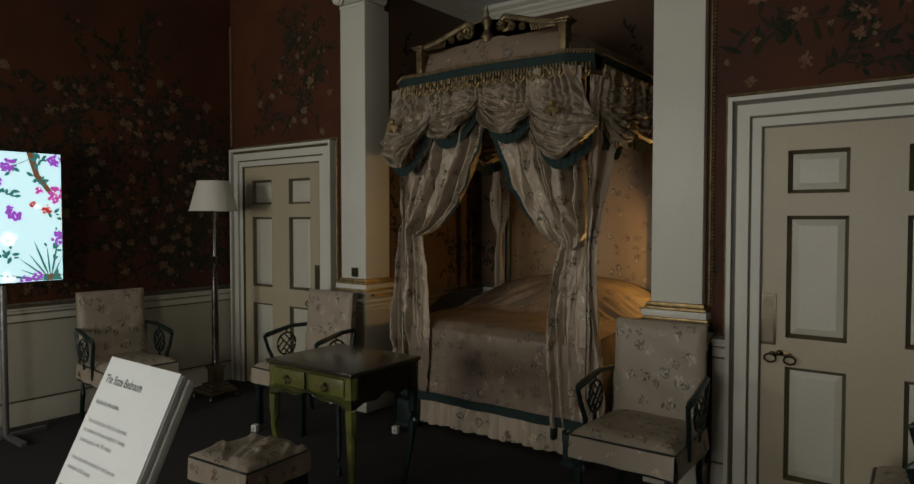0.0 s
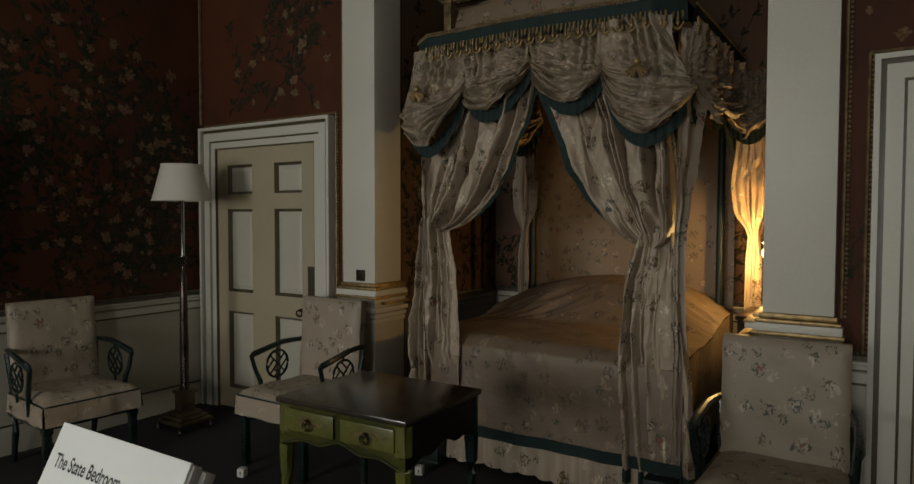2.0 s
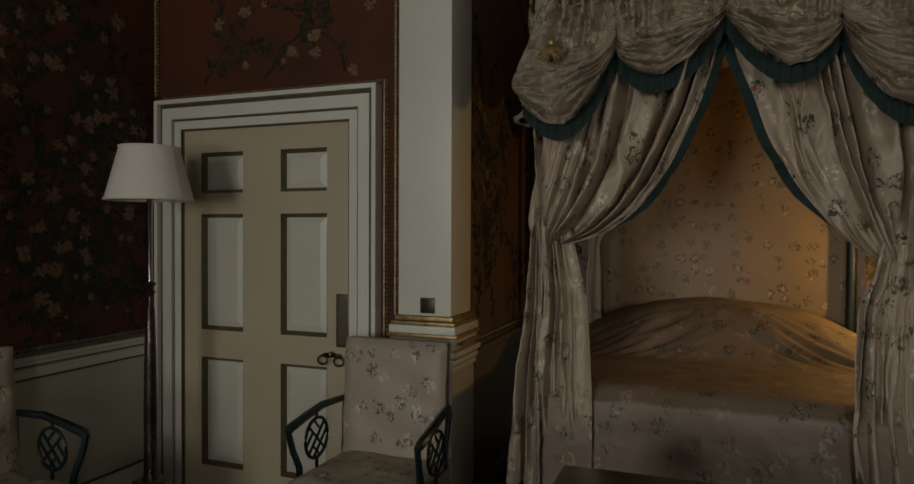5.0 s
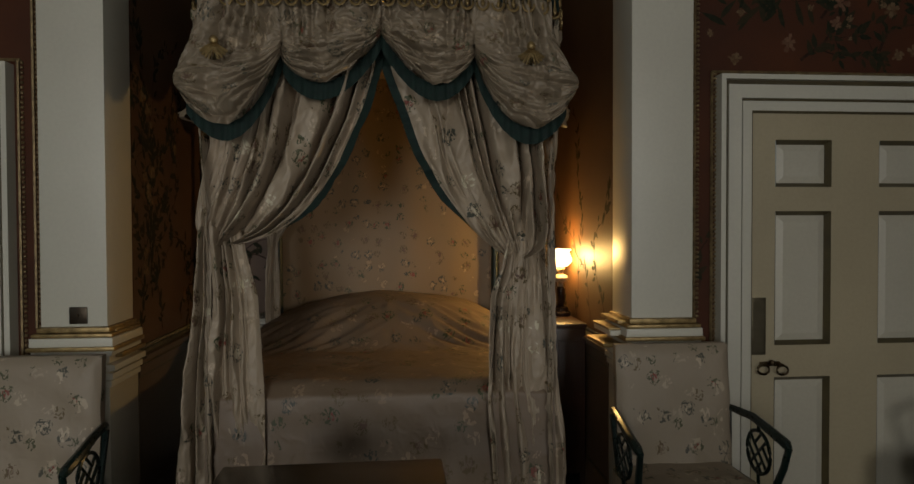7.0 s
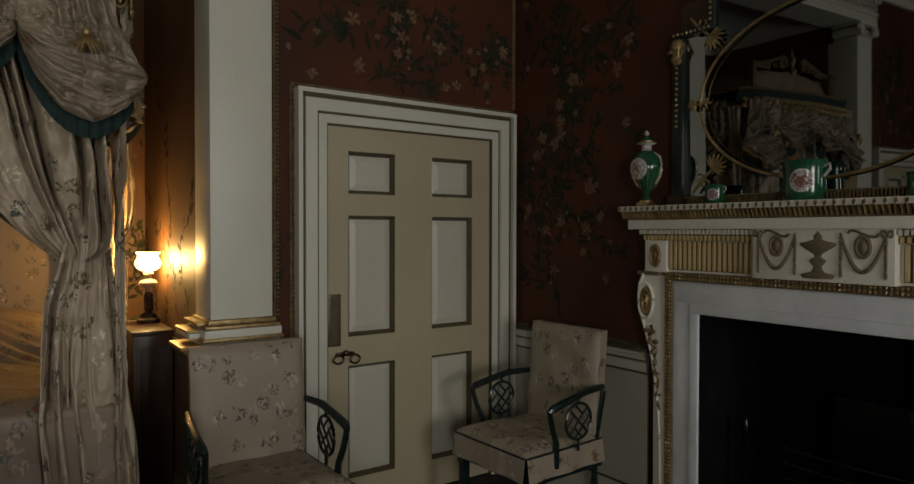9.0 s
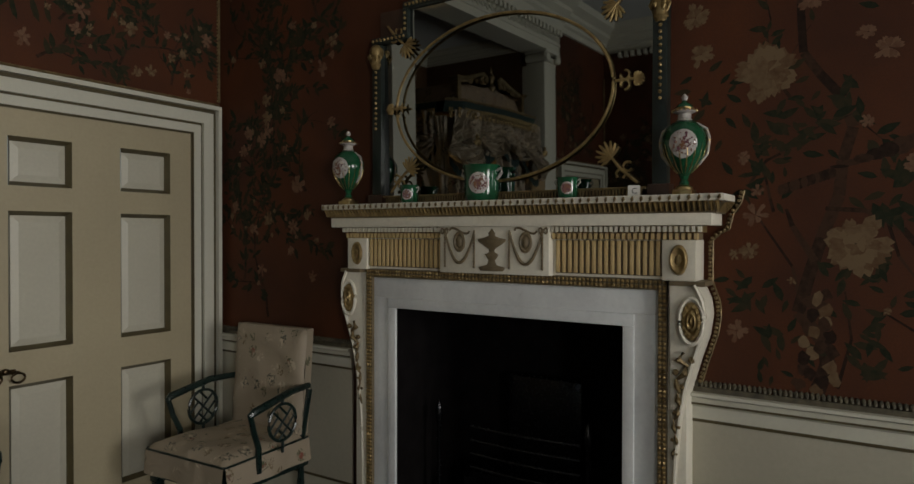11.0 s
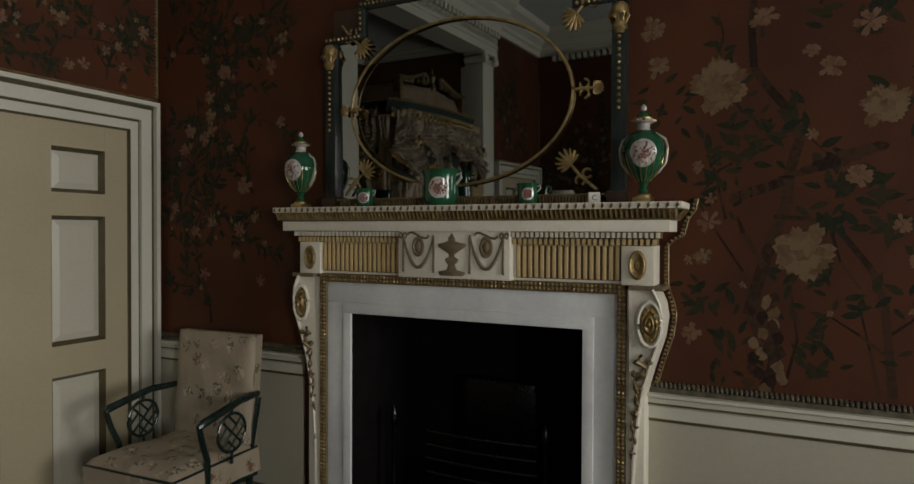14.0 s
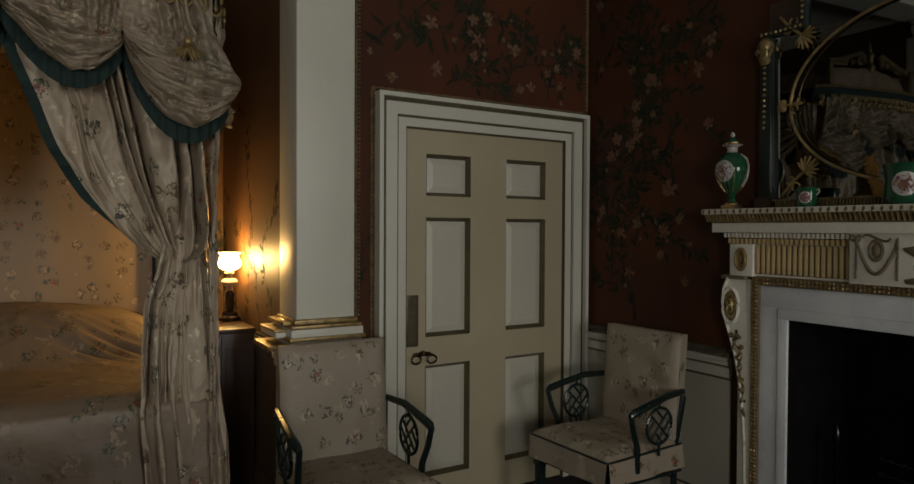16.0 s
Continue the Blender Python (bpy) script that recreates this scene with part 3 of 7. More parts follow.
for a, b, o in (((AL, AB, 0), (AR, AB, 0), (0, -1, 0)), ((AL, 4.17, 0), (AL, AB, 0), (1, 0, 0)), ((AR, 4.17, 0), (AR, AB, 0), (-1, 0, 0))):
    ac.run([(p * 0.45, 3.598 - 0.16 + 0.16 * q / 0.33) for p, q in CROWN], a, b, o)
setting("cornice_alcove", ac, WHITE, "small plaster cornice round the bed alcove", "cornice")
# entablature across the alcove and cornice round the room
en = Shape().box(AL - 0.34, AR + 0.34, 3.85, 4.16, 3.42, 3.72).box(AL - 0.34, AR + 0.34, 3.835, 4.16, 3.50, 3.53).box(AL - 0.36, AR + 0.36, 3.82, 4.16, 3.68, 3.72)
setting("entablature", en, WHITE, "off-white entablature over the bed alcove", "entablature")
dent, rose = Shape(), Shape()
k = AL - 0.32
while k < AR + 0.3:
    dent.box(k, k + 0.045, 3.80, 3.852, 3.61, 3.675, 0.003)
    rose.tube([(k + 0.022 + 0.026 * math.cos(a), 3.842, 3.572 + 0.03 * math.sin(a)) for a in np.linspace(0, 2 * math.pi, 12, endpoint=False)], 0.007, 5, True)
    k += 0.085
for y in np.arange(2.2, 3.7, 0.085).tolist():
    for x0, x1 in ((WX + 0.02, WX + 0.085), (EX - 0.085, EX - 0.02)):
        dent.box(x0, x1, y, y + 0.045, 3.64, 3.705, 0.003)
setting("dentils", dent, WHITE, "row of white dentils under the cornice", "dentil")
setting("frieze_rings", rose, WHITE, "row of white ring ornaments along the frieze", "frieze")
cr = Shape()
for a, b, o in (((WX, SY, 0), (WX, NY, 0), (1, 0, 0)), ((EX, SY, 0), (EX, NY, 0), (-1, 0, 0)), ((WX, NY - 0.0, 0), (AL - 0.35, NY, 0), (0, -1, 0)), ((AR + 0.35, NY, 0), (EX, NY, 0), (0, -1, 0)),
                ((AL - 0.4, 3.85, 0), (AR + 0.4, 3.85, 0), (0, -1, 0)), ((WX, SY, 0), (EX, SY, 0), (0, 1, 0))):
    cr.run([(p, TOP - 0.332 + q) for p, q in CROWN], a, b, o)
setting("cornice", cr, WHITE, "moulded plaster cornice under the ceiling", "cornice")


# ---- chimneypiece ----
fp = thing("chimneypiece", "carved white and gilt chimneypiece with marble slips and fluted frieze", "fireplace", pose(EX, FC, 0))
CREAM = mat("cream_white_carving", (0.80, 0.75, 0.63), (0.73, 0.68, 0.56), 3, 0.45, dirt=0.2)
SEPIA = mat("sepia_painted_relief", (0.20, 0.15, 0.085), (0.13, 0.10, 0.055), 20, 0.5)
FLUTE = mat("gilt_flute_ground", (0.74, 0.55, 0.27), (0.62, 0.45, 0.21), 12, 0.5, 0.25)
part("shelf", Shape().box(-0.2, 0, -0.933, 0.933, 1.588, 1.612, 0.004), CREAM, fp)
lf = Shape()
for k in range(56):
    y = -0.918 + 1.836 * k / 55
    lf.tube([(-0.2, y, 1.608), (-0.2045, y, 1.600), (-0.2, y + 0.004, 1.590)], [0.003, 0.0065, 0.002], 6)
tagged(part("shelf_leaf_edge", lf, DULLGILT, fp, "small gilt leaves along the shelf edge"), kind="stuff")
eg = Shape().box(-0.165, 0, -0.9, 0.9, 1.545, 1.588)
part("shelf_moulding_bed", eg, SEPIA, fp, "gilt bed of leaf moulding")
lf = Shape()
for k in range(96):
    y = -0.918 + (k + 0.5) * 1.836 / 96
    lf.faces([(-0.168, y - 0.006, 1.553), (-0.168, y + 0.006, 1.553), (-0.198, y + 0.0072, 1.587), (-0.198, y - 0.0072, 1.587), (-0.188, y, 1.552), (-0.204, y, 1.586)], [(0, 4, 5, 3), (4, 1, 2, 5), (0, 1, 4), (3, 5, 2)])
for s in (-1, 1):
    for k in range(6):
        x = -0.012 - k * 0.028
        lf.faces([(x - 0.01, s * 0.905, 1.55), (x + 0.01, s * 0.905, 1.55), (x + 0.012, s * 0.933, 1.586), (x - 0.012, s * 0.933, 1.586)], [(0, 1, 2, 3)])
part("leaf_moulding", lf, GILT, fp, "gilt carved leaf moulding", None)
part("corona", Shape().box(-0.178, 0, -0.888, 0.888, 1.503, 1.546, 0.003), CREAM, fp)
TB = 0.262
for row, (z0, z1, o, half) in enumerate(((1.478, 1.502, 0.145, 0.85), (1.45, 1.476, 0.132, 0.836))):
    part("dentil_bed", Shape().box(-o + 0.02, 0, -half + 0.015, half - 0.015, z0, z1), SEPIA if row else GILT, fp)
    n = 84 if row == 0 else 76
    me = mesh_of(Shape().box(-o, -o + 0.022, -0.0058, 0.0058, z0 + 0.002, z1 - 0.002), "dentil")
    me.materials.append(FLUTE if row else CREAM)
    for k in range(n):
        y = -half + (k + 0.5) * 2 * half / n
        if abs(y) > TB + 0.006:
            part("dentil", me, None, fp).location.y = y
part("frieze", Shape().box(-0.105, 0, -0.822, 0.822, 1.305, 1.45), CREAM, fp)
for s in (-1, 1):
    y0, y1 = sorted((s * (TB + 0.012), s * 0.70))
    part("flute_ground", Shape().box(-0.108, -0.1, y0, y1, 1.315, 1.448), SEPIA, fp, "dark flute ground")
    me = mesh_of(Shape().box(-0.118, -0.107, -0.0075, 0.0075, 1.318, 1.447, 0.004), "flute", 40)
    me.materials.append(FLUTE)
    for k in range(17):
        part("flute", me, None, fp).location.y = y0 + (k + 0.5) * (y1 - y0) / 17
    bk = Shape().box(-0.128, 0, s * 0.705, s * 0.825, 1.302, 1.45, 0.003)
    part("end_block", bk, CREAM, fp)
    ro = Shape().lathe([(0.001, 0.012), (0.012, 0.011), (0.016, 0.004), (0.03, 0.008), (0.036, 0.012), (0.042, 0.009), (0.045, 0.0)][::-1], (0, 0, 0), 24)
    bmesh.ops.rotate(ro.bm, verts=ro.bm.verts, matrix=Matrix.Rotation(radians(-90), 3, "Y"))
    bmesh.ops.scale(ro.bm, verts=ro.bm.verts, vec=(1, 0.72, 1.25))
    bmesh.ops.translate(ro.bm, verts=ro.bm.verts, vec=(-0.128, s * 0.765, 1.378))
    part("patera", ro, GILT, fp, "oval gilt patera")
tb = Shape().box(-0.15, 0, -TB, TB, 1.303, 1.503, 0.002)
tablet = part("tablet", tb, CREAM, fp, "cream central tablet")
ur = Shape().lathe([(0.044, -0.062), (0.05, -0.056), (0.05, -0.05), (0.02, -0.044), (0.012, -0.03), (0.022, -0.02), (0.026, -0.012), (0.01, -0.004), (0.012, 0.004), (0.03, 0.014), (0.052, 0.026), (0.054, 0.034), (0.03, 0.038), (0.012, 0.044), (0.014, 0.052), (0.004, 0.062), (0.001, 0.066)], (0, 0, 0), 20, (0.25, 1.25))
bmesh.ops.scale(ur.bm, verts=ur.bm.verts, vec=(1, 1, 1.4))
bmesh.ops.translate(ur.bm, verts=ur.bm.verts, vec=(-0.15, 0, 1.402))
part("urn_relief", ur, SEPIA, tablet, "sepia urn in low relief")
for s in (-1, 1):
    sw = Shape()
    y0, y1 = s * 0.085, s * 0.235
    sw.tube([(-0.152, y0 + (y1 - y0) * u, 1.487 - 0.14 * math.sin(math.pi * u) ** 0.8) for u in np.linspace(0, 1, 22)], [0.004 + 0.004 * math.sin(math.pi * u) for u in np.linspace(0, 1, 22)], 6)
    for yy in (y0, y1):
        sw.tube([(-0.152, yy, 1.487), (-0.152, yy, 1.325)], 0.0035, 5)
        beads(sw, (-0.154, yy, 1.477), (-0.154, yy, 1.325), 0.012, 0.006)
    sw.tube([(-0.152, s * 0.16 + 0.05 * math.cos(a), 1.485 + 0.012 * math.sin(2 * a)) for a in np.linspace(0, math.pi, 14)], 0.005, 5)
    sw.tube([(-0.152, s * 0.238 + 0.018 * math.cos(a), 1.484 + 0.012 * math.sin(2 * a)) for a in np.linspace(0, 2 * math.pi, 14)], 0.004, 5)
    part("garland", sw, SEPIA, tablet, "sepia husk garland")
    ro = Shape().lathe([(0.034, 0.0), (0.034, 0.007), (0.026, 0.009), (0.02, 0.004), (0.012, 0.01), (0.001, 0.012)], (0, 0, 0), 20)
    bmesh.ops.rotate(ro.bm, verts=ro.bm.verts, matrix=Matrix.Rotation(radians(-90), 3, "Y"))
    bmesh.ops.scale(ro.bm, verts=ro.bm.verts, vec=(1, 0.85, 1.3))
    bmesh.ops.translate(ro.bm, verts=ro.bm.verts, vec=(-0.15, s * 0.16, 1.437))
    part("medallion", ro, SEPIA, tablet, "oval sepia medallion")
# marble slips and gilt bead frame
for o0, o1, pr in ((0.55, 0.594, 0.105), (0.594, 0.686, 0.095)):
    t0, t1 = (1.12, 1.168) if o0 < 0.58 else (1.168, 1.262)
    for slip in (Shape().box(-pr, 0, -o1, -o0, 0, t0, 0.003), Shape().box(-pr, 0, o0, o1, 0, t0, 0.003), Shape().box(-pr, 0, -o1, o1, t0, t1, 0.003)):
        part("marble_slip", slip, MARBLE, fp, "grey-white veined marble slip")
fb = Shape().box(-0.11, 0, -0.72, -0.686, 0, 1.297).box(-0.11, 0, 0.686, 0.72, 0, 1.297).box(-0.1105, 0, -0.72, 0.72, 1.264, 1.303)
part("bead_frame_bed", fb, SEPIA, fp)
bd = Shape()
for s in (-1, 1):
    for dy in (0.695, 0.711):
        beads(bd, (-0.114, s * dy, 0), (-0.114, s * dy, 1.27), 0.0175, 0.0085)
beads(bd, (-0.114, -0.72, 1.276), (-0.114, 0.72, 1.276), 0.0175, 0.0085)
beads(bd, (-0.114, -0.72, 1.293), (-0.114, 0.72, 1.293), 0.0175, 0.0075)
part("bead_moulding", bd, GILT, fp, "gilt bead and leaf moulding", None)
for s in (-1, 1):
    part("pilaster_strip", Shape().box(-0.105, 0, s * 0.722, s * 0.79, 0, 1.285, 0.002), CREAM, fp)
    # console scroll: an outline that swells at the top and tapers to the foot
    def half_width(z):
        return float(np.interp(z, (0, 0.5, 0.65, 0.8, 0.92, 1.02, 1.1, 1.18, 1.24, 1.29), (0.752, 0.754, 0.762, 0.776, 0.797, 0.826, 0.852, 0.864, 0.855, 0.83)))
    zz = [0.0 + 1.29 * k / 48 for k in range(49)]
    cs = Shape()
    for z0, z1 in zip(zz, zz[1:]):
        a, b = half_width(z0), half_width(z1)
        d0, d1 = -0.1 - 0.035 * (z0 / 1.3) ** 2, -0.1 - 0.035 * (z1 / 1.3) ** 2
        cs.faces([(d0, s * 0.735, z0), (d0, s * a, z0), (d1, s * b, z1), (d1, s * 0.735, z1), (0, s * a, z0), (0, s * b, z1)], [(0, 1, 2, 3), (1, 4, 5, 2)])
    bmesh.ops.remove_doubles(cs.bm, verts=cs.bm.verts, dist=0.0005)
    con = part("console", cs, CREAM, fp, "cream scrolled console", 60)
    ed = Shape().tube([(-0.108 - 0.035 * (z / 1.3) ** 2, s * (half_width(z) - 0.008), z) for z in zz], 0.007, 6)
    ed.tube([(-0.137, s * (0.812 + 0.042 * math.cos(a)), 1.16 + 0.082 * math.sin(a)) for a in np.linspace(0, 2 * math.pi, 28, endpoint=False)], 0.008, 6, True)
    part("console_edge", ed, CREAM, con)
    md = Shape().lathe([(0.05, 0.0), (0.048, 0.012), (0.036, 0.016), (0.03, 0.01), (0.02, 0.02), (0.012, 0.012), (0.001, 0.024)], (0, 0, 0), 22)
    bmesh.ops.rotate(md.bm, verts=md.bm.verts, matrix=Matrix.Rotation(radians(-90), 3, "Y"))
    bmesh.ops.scale(md.bm, verts=md.bm.verts, vec=(1, 0.68, 1.4))
    bmesh.ops.translate(md.bm, verts=md.bm.verts, vec=(-0.128, s * 0.812, 1.16))
    for k in range(14):
        a = 2 * math.pi * k / 14
        beads(md, (-0.138, s * 0.812 + 0.027 * math.cos(a), 1.16 + 0.055 * math.sin(a)), (-0.138, s * 0.812 + 0.029 * math.cos(a), 1.16 + 0.057 * math.sin(a)), 0.02, 0.009)
    part("console_rosette", md, GILT, con, "oval gilt rosette")
    hs = Shape()
    for k in range(8):
        z = 1.045 - k * 0.05
        r = 0.014 * (1 - k / 13)
        mid, sway = 0.5 * (0.735 + half_width(z)), 0.2 * (half_width(z) - 0.735)
        deep_ = -0.108 - 0.035 * (z / 1.3) ** 2
        hs.tube([(deep_, s * (mid + sway * math.sin(k * 2.1)), z), (deep_ - 0.006, s * (mid - sway * math.cos(k * 2.6)), z - 0.026), (deep_ + 0.002, s * (mid + sway * math.sin((k + 1) * 2.1)), z - 0.05)], [r * 0.5, r, r * 0.4], 6)
        beads(hs, (deep_ - 0.002, s * (mid + 1.4 * sway * math.cos(k * 2.6)), z - 0.02), (deep_ - 0.002, s * (mid + 1.4 * sway * math.cos(k * 2.6)), z - 0.03), 0.02, r)
    part("husk_drop", hs, DULLGILT, con, "trailing gilt husks")
    part("console_cap", Shape().box(-0.142, 0, s * 0.735, s * 0.86, 1.285, 1.302), SEPIA, con)
# gilt fillet that follows the outline of the carving on the wall
og = Shape()
for s in (-1, 1):
    outline = [(s * (half_width(z) + 0.016), z) for z in np.linspace(RT + 0.03, 1.26, 12)] + [(s * 0.848, 1.3), (s * 0.848, 1.45), (s * 0.875, 1.475), (s * 0.905, 1.49), (s * 0.92, 1.55), (s * 0.945, 1.585), (s * 0.955, 1.63)]
    for (y0, z0), (y1, z1) in zip(outline, outline[1:]):
        beads(og, (-0.009, y0, z0), (-0.009, y1, z1), 0.0145, 0.0075)
        og.tube([(-0.004, y0 + s * 0.009, z0), (-0.004, y1 + s * 0.009, z1)], 0.004, 5)
part("outline_fillet", og, DULLGILT, fp, "gilt bead fillet round the carving", None)
# hearth
for q in ((-0.09, 0.55, -0.60, -0.5455, 0.0, 1.12), (-0.09, 0.55, 0.5455, 0.60, 0, 1.12), (0.5, 0.55, -0.545, 0.545, 0, 1.12), (0, 0.55, -0.6, 0.6, 1.12, 1.2), (0, 0.5, -0.545, 0.545, 0, 0.02)):
    part("firebox_lining", Shape().box(*q), SOOT, fp, "soot-black firebox lining")
IRON = mat("black_polished_iron", (0.03, 0.03, 0.032), None, 20, 0.25, 0.9)
gr = thing("fire_grate", "black iron fire grate with polished standards, empty", "grate", pose(EX + 0.16, FC, 0.02))
for k in range(4):
    part("bar", Shape().tube([(-0.02 - 0.02 * math.sin(math.pi * (q / 10)), -0.28 + 0.056 * q, 0.33 + 0.065 * k) for q in range(11)], 0.008, 6), IRON, gr)
part("basket", Shape().box(0.0, 0.25, -0.28, 0.28, 0.28, 0.3).box(0.2, 0.24, -0.2, 0.2, 0.3, 0.75, 0.03), IRON, gr)
for s in (-1, 1):
    part("standard", Shape().lathe([(0.04, 0), (0.035, 0.03), (0.014, 0.06), (0.012, 0.2), (0.018, 0.24), (0.011, 0.28), (0.01, 0.62), (0.016, 0.65), (0.02, 0.68), (0.012, 0.72), (0.004, 0.74)], (-0.06, s * 0.385 + 0.052, -0.10), 12), IRON, gr)
    part("foot", Shape().box(-0.05, 0.2, s * 0.27, s * 0.3, 0, 0.29), IRON, gr)


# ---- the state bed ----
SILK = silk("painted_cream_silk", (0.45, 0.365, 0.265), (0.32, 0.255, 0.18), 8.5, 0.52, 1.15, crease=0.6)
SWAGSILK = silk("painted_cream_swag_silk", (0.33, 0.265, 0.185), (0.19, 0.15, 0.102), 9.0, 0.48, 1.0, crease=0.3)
# same cream silk for cover and headcloth, shade inside the bed coloured in
SHADEDCOVER = silk("shaded_silk_bedcover", (0.22, 0.16, 0.105), (0.165, 0.118, 0.078), 8.5, 0.5, 1.17, crease=0.5)
SHADEDHEAD = silk("shaded_silk_headcloth", (0.25, 0.175, 0.095), (0.195, 0.135, 0.072), 12.0, 0.55, 1.15)
GREEN = mat("dark_green_fringe", (0.006, 0.027, 0.020), (0.004, 0.016, 0.013), 30, 0.8, bump=0.6, fine=200)
GREENWOOD = mat("green_painted_wood", (0.008, 0.022, 0.018), (0.005, 0.013, 0.011), 10, 0.5)
bed = thing("state_bed", "domed four-poster state bed hung with cream painted silk and green fringe", "bed", pose(-3.0, 3.8, 0))


def curve(pts):
    """A smooth line through (across, up) pairs, read by a share from 0 to 1 of its length."""
    p = np.array(pts, float)
    d = np.r_[0, np.cumsum(np.hypot(*np.diff(p, axis=0).T))]
    d /= d[-1]

    def at(t):
        return np.interp(t, d, p[:, 0]), np.interp(t, d, p[:, 1])
    return lambda t: tuple(np.mean([at(min(max(t + e, 0), 1)) for e in (-0.03, -0.015, 0, 0.015, 0.03)], axis=0))


def drape(name, outer, inner, y0, folds, amp, seed, label, turn=None, nu=190, nv=150, mate=SILK, edge=0.5, hem_too=False):
    """A hanging cloth between an outer and an inner edge, with pleats that run down it."""
    fo, fi_ = curve(outer), curve(inner)
    rnd = random.Random(seed)
    ph = [rnd.uniform(0, 6.28) for _ in range(6)]
    tall = [rnd.random() for _ in range(12)]
    wob = [rnd.uniform(-0.35, 0.35) for _ in range(folds + 2)]

    def point(u, v):
        (a, za), (b, zb) = fo(v), fi_(v)
        x, z = a + (b - a) * u, za + (zb - za) * u
        width = abs(b - a)
        u = u + 0.05 * math.sin(9 * u + ph[4]) * math.sin(math.pi * u) + 0.03 * math.sin(21 * u + ph[5] + v) * math.sin(math.pi * u)
        q = u * folds + 0.5 * math.sin(3 * v + ph[0]) * math.sin(math.pi * u) + np.interp(u * folds, range(folds + 2), wob) + 0.9 * noise.noise(Vector((x * 2.5, z * 1.8, seed + 0.3))) * math.sin(math.pi * min(1, max(0, u)))
        deep = amp * (0.55 + 0.45 * math.sin(2.2 * v + ph[1] + 4 * u)) * min(1.0, 0.35 + width * 1.1)
        k = int(math.floor(q)) % 12
        hem = min(1.0, max(0.0, (1 - u) / 0.09))
        y = y0 - deep * ((0.4 + 0.6 * tall[k]) * abs(math.sin(math.pi * q)) ** 0.8 * 1.6 - 0.6) * hem - 0.04 * (1 - hem)
        soft = min(1.0, width * 2.2)
        # lesser folds that split and run out, then crumples across them
        y -= 0.085 * soft * (0.5 - abs(noise.noise(Vector((q * 1.15 + seed, v * 2.6, 0.4))))) * (0.6 + 0.8 * noise.noise(Vector((u * 3, v * 3, seed + 4.2))))
        y -= 0.05 * soft * (0.5 - abs(noise.noise(Vector((q * 2.3 + 1.3 * z, v * 5.0, seed + 1.4)))))
        y -= 0.03 * soft * (0.5 - abs(noise.noise(Vector((x * 9 + 5.0 * z + seed, z * 8 - 3.0 * x, 2.4)))))
        y -= 0.014 * (0.5 - abs(noise.noise(Vector((x * 24 - 6.0 * z, z * 17 + seed, 3.1)))))
        y += 0.01 * noise.noise(Vector((x * 5 + seed, v * 5, u * 3)))
        p = Vector((x, y, z))
        return turn @ p if turn else p
    ob = part(name, Shape().sheet(point, nu, nv), mate, bed, label, 180)
    if edge:
        trim = Shape()
        pts = [point(1.0, 0.02 + (edge - 0.02) * k / 70) for k in range(71)]

        def strip(u, v):
            k = min(int(u * 70), 69)
            p = pts[k].lerp(pts[k + 1], u * 70 - k)
            q = point(0.97, 0.02 + (edge - 0.02) * u)
            d = p - q
            d.y *= 0.3
            d.normalize()
            return p + d * (0.04 * v * min(1, 6 * (1 - u))) + Vector((0, 0.004, 0))
        trim.sheet(strip, 140, 2)
        part("green_fringe", trim, GREEN, ob, "dark green fringe", 180)
    if hem_too:
        part("hem_fringe", Shape().sheet(lambda u, v: point(u, 0.985) + Vector((0, -0.006, 0.01 - 0.075 * v)), 90, 2), GREEN, ob, "dark green fringe along the hem", 180)
    return ob


CX = -3.0
# each curtain is drawn up to its tie, and its tail falls from there to the floor
L_OUT = [(-3.66, 2.46), (-3.72, 2.1), (-3.77, 1.85), (-3.83, 1.56), (-3.825, 1.48), (-3.75, 1.425)]
L_IN = [(-3.02, 2.46), (-3.03, 2.2), (-3.10, 1.98), (-3.22, 1.73), (-3.35, 1.56), (-3.48, 1.47), (-3.62, 1.43), (-3.70, 1.425)]
L_TAIL_OUT = [(-3.80, 1.52), (-3.81, 1.40), (-3.83, 1.1), (-3.875, 0.74), (-3.90, 0.5), (-3.91, 0.3)]
L_TAIL_IN = [(-3.63, 1.52), (-3.60, 1.40), (-3.545, 1.18), (-3.525, 0.74), (-3.52, 0.5), (-3.53, 0.29)]
R_OUT = [(-2.33, 2.46), (-2.30, 2.1), (-2.275, 1.85), (-2.252, 1.5), (-2.265, 1.40), (-2.36, 1.355)]
R_IN = [(-2.97, 2.46), (-2.96, 2.2), (-2.89, 2.03), (-2.82, 1.83), (-2.72, 1.655), (-2.59, 1.48), (-2.47, 1.38), (-2.41, 1.355)]
R_TAIL_OUT = [(-2.26, 1.45), (-2.245, 1.3), (-2.215, 0.985), (-2.165, 0.61), (-2.15, 0.42), (-2.15, 0.17)]
R_TAIL_IN = [(-2.43, 1.45), (-2.47, 1.3), (-2.51, 1.2), (-2.52, 0.985), (-2.53, 0.7), (-2.51, 0.42), (-2.5, 0.17)]


def local(p):
    return [(x - CX, z) for x, z in p]


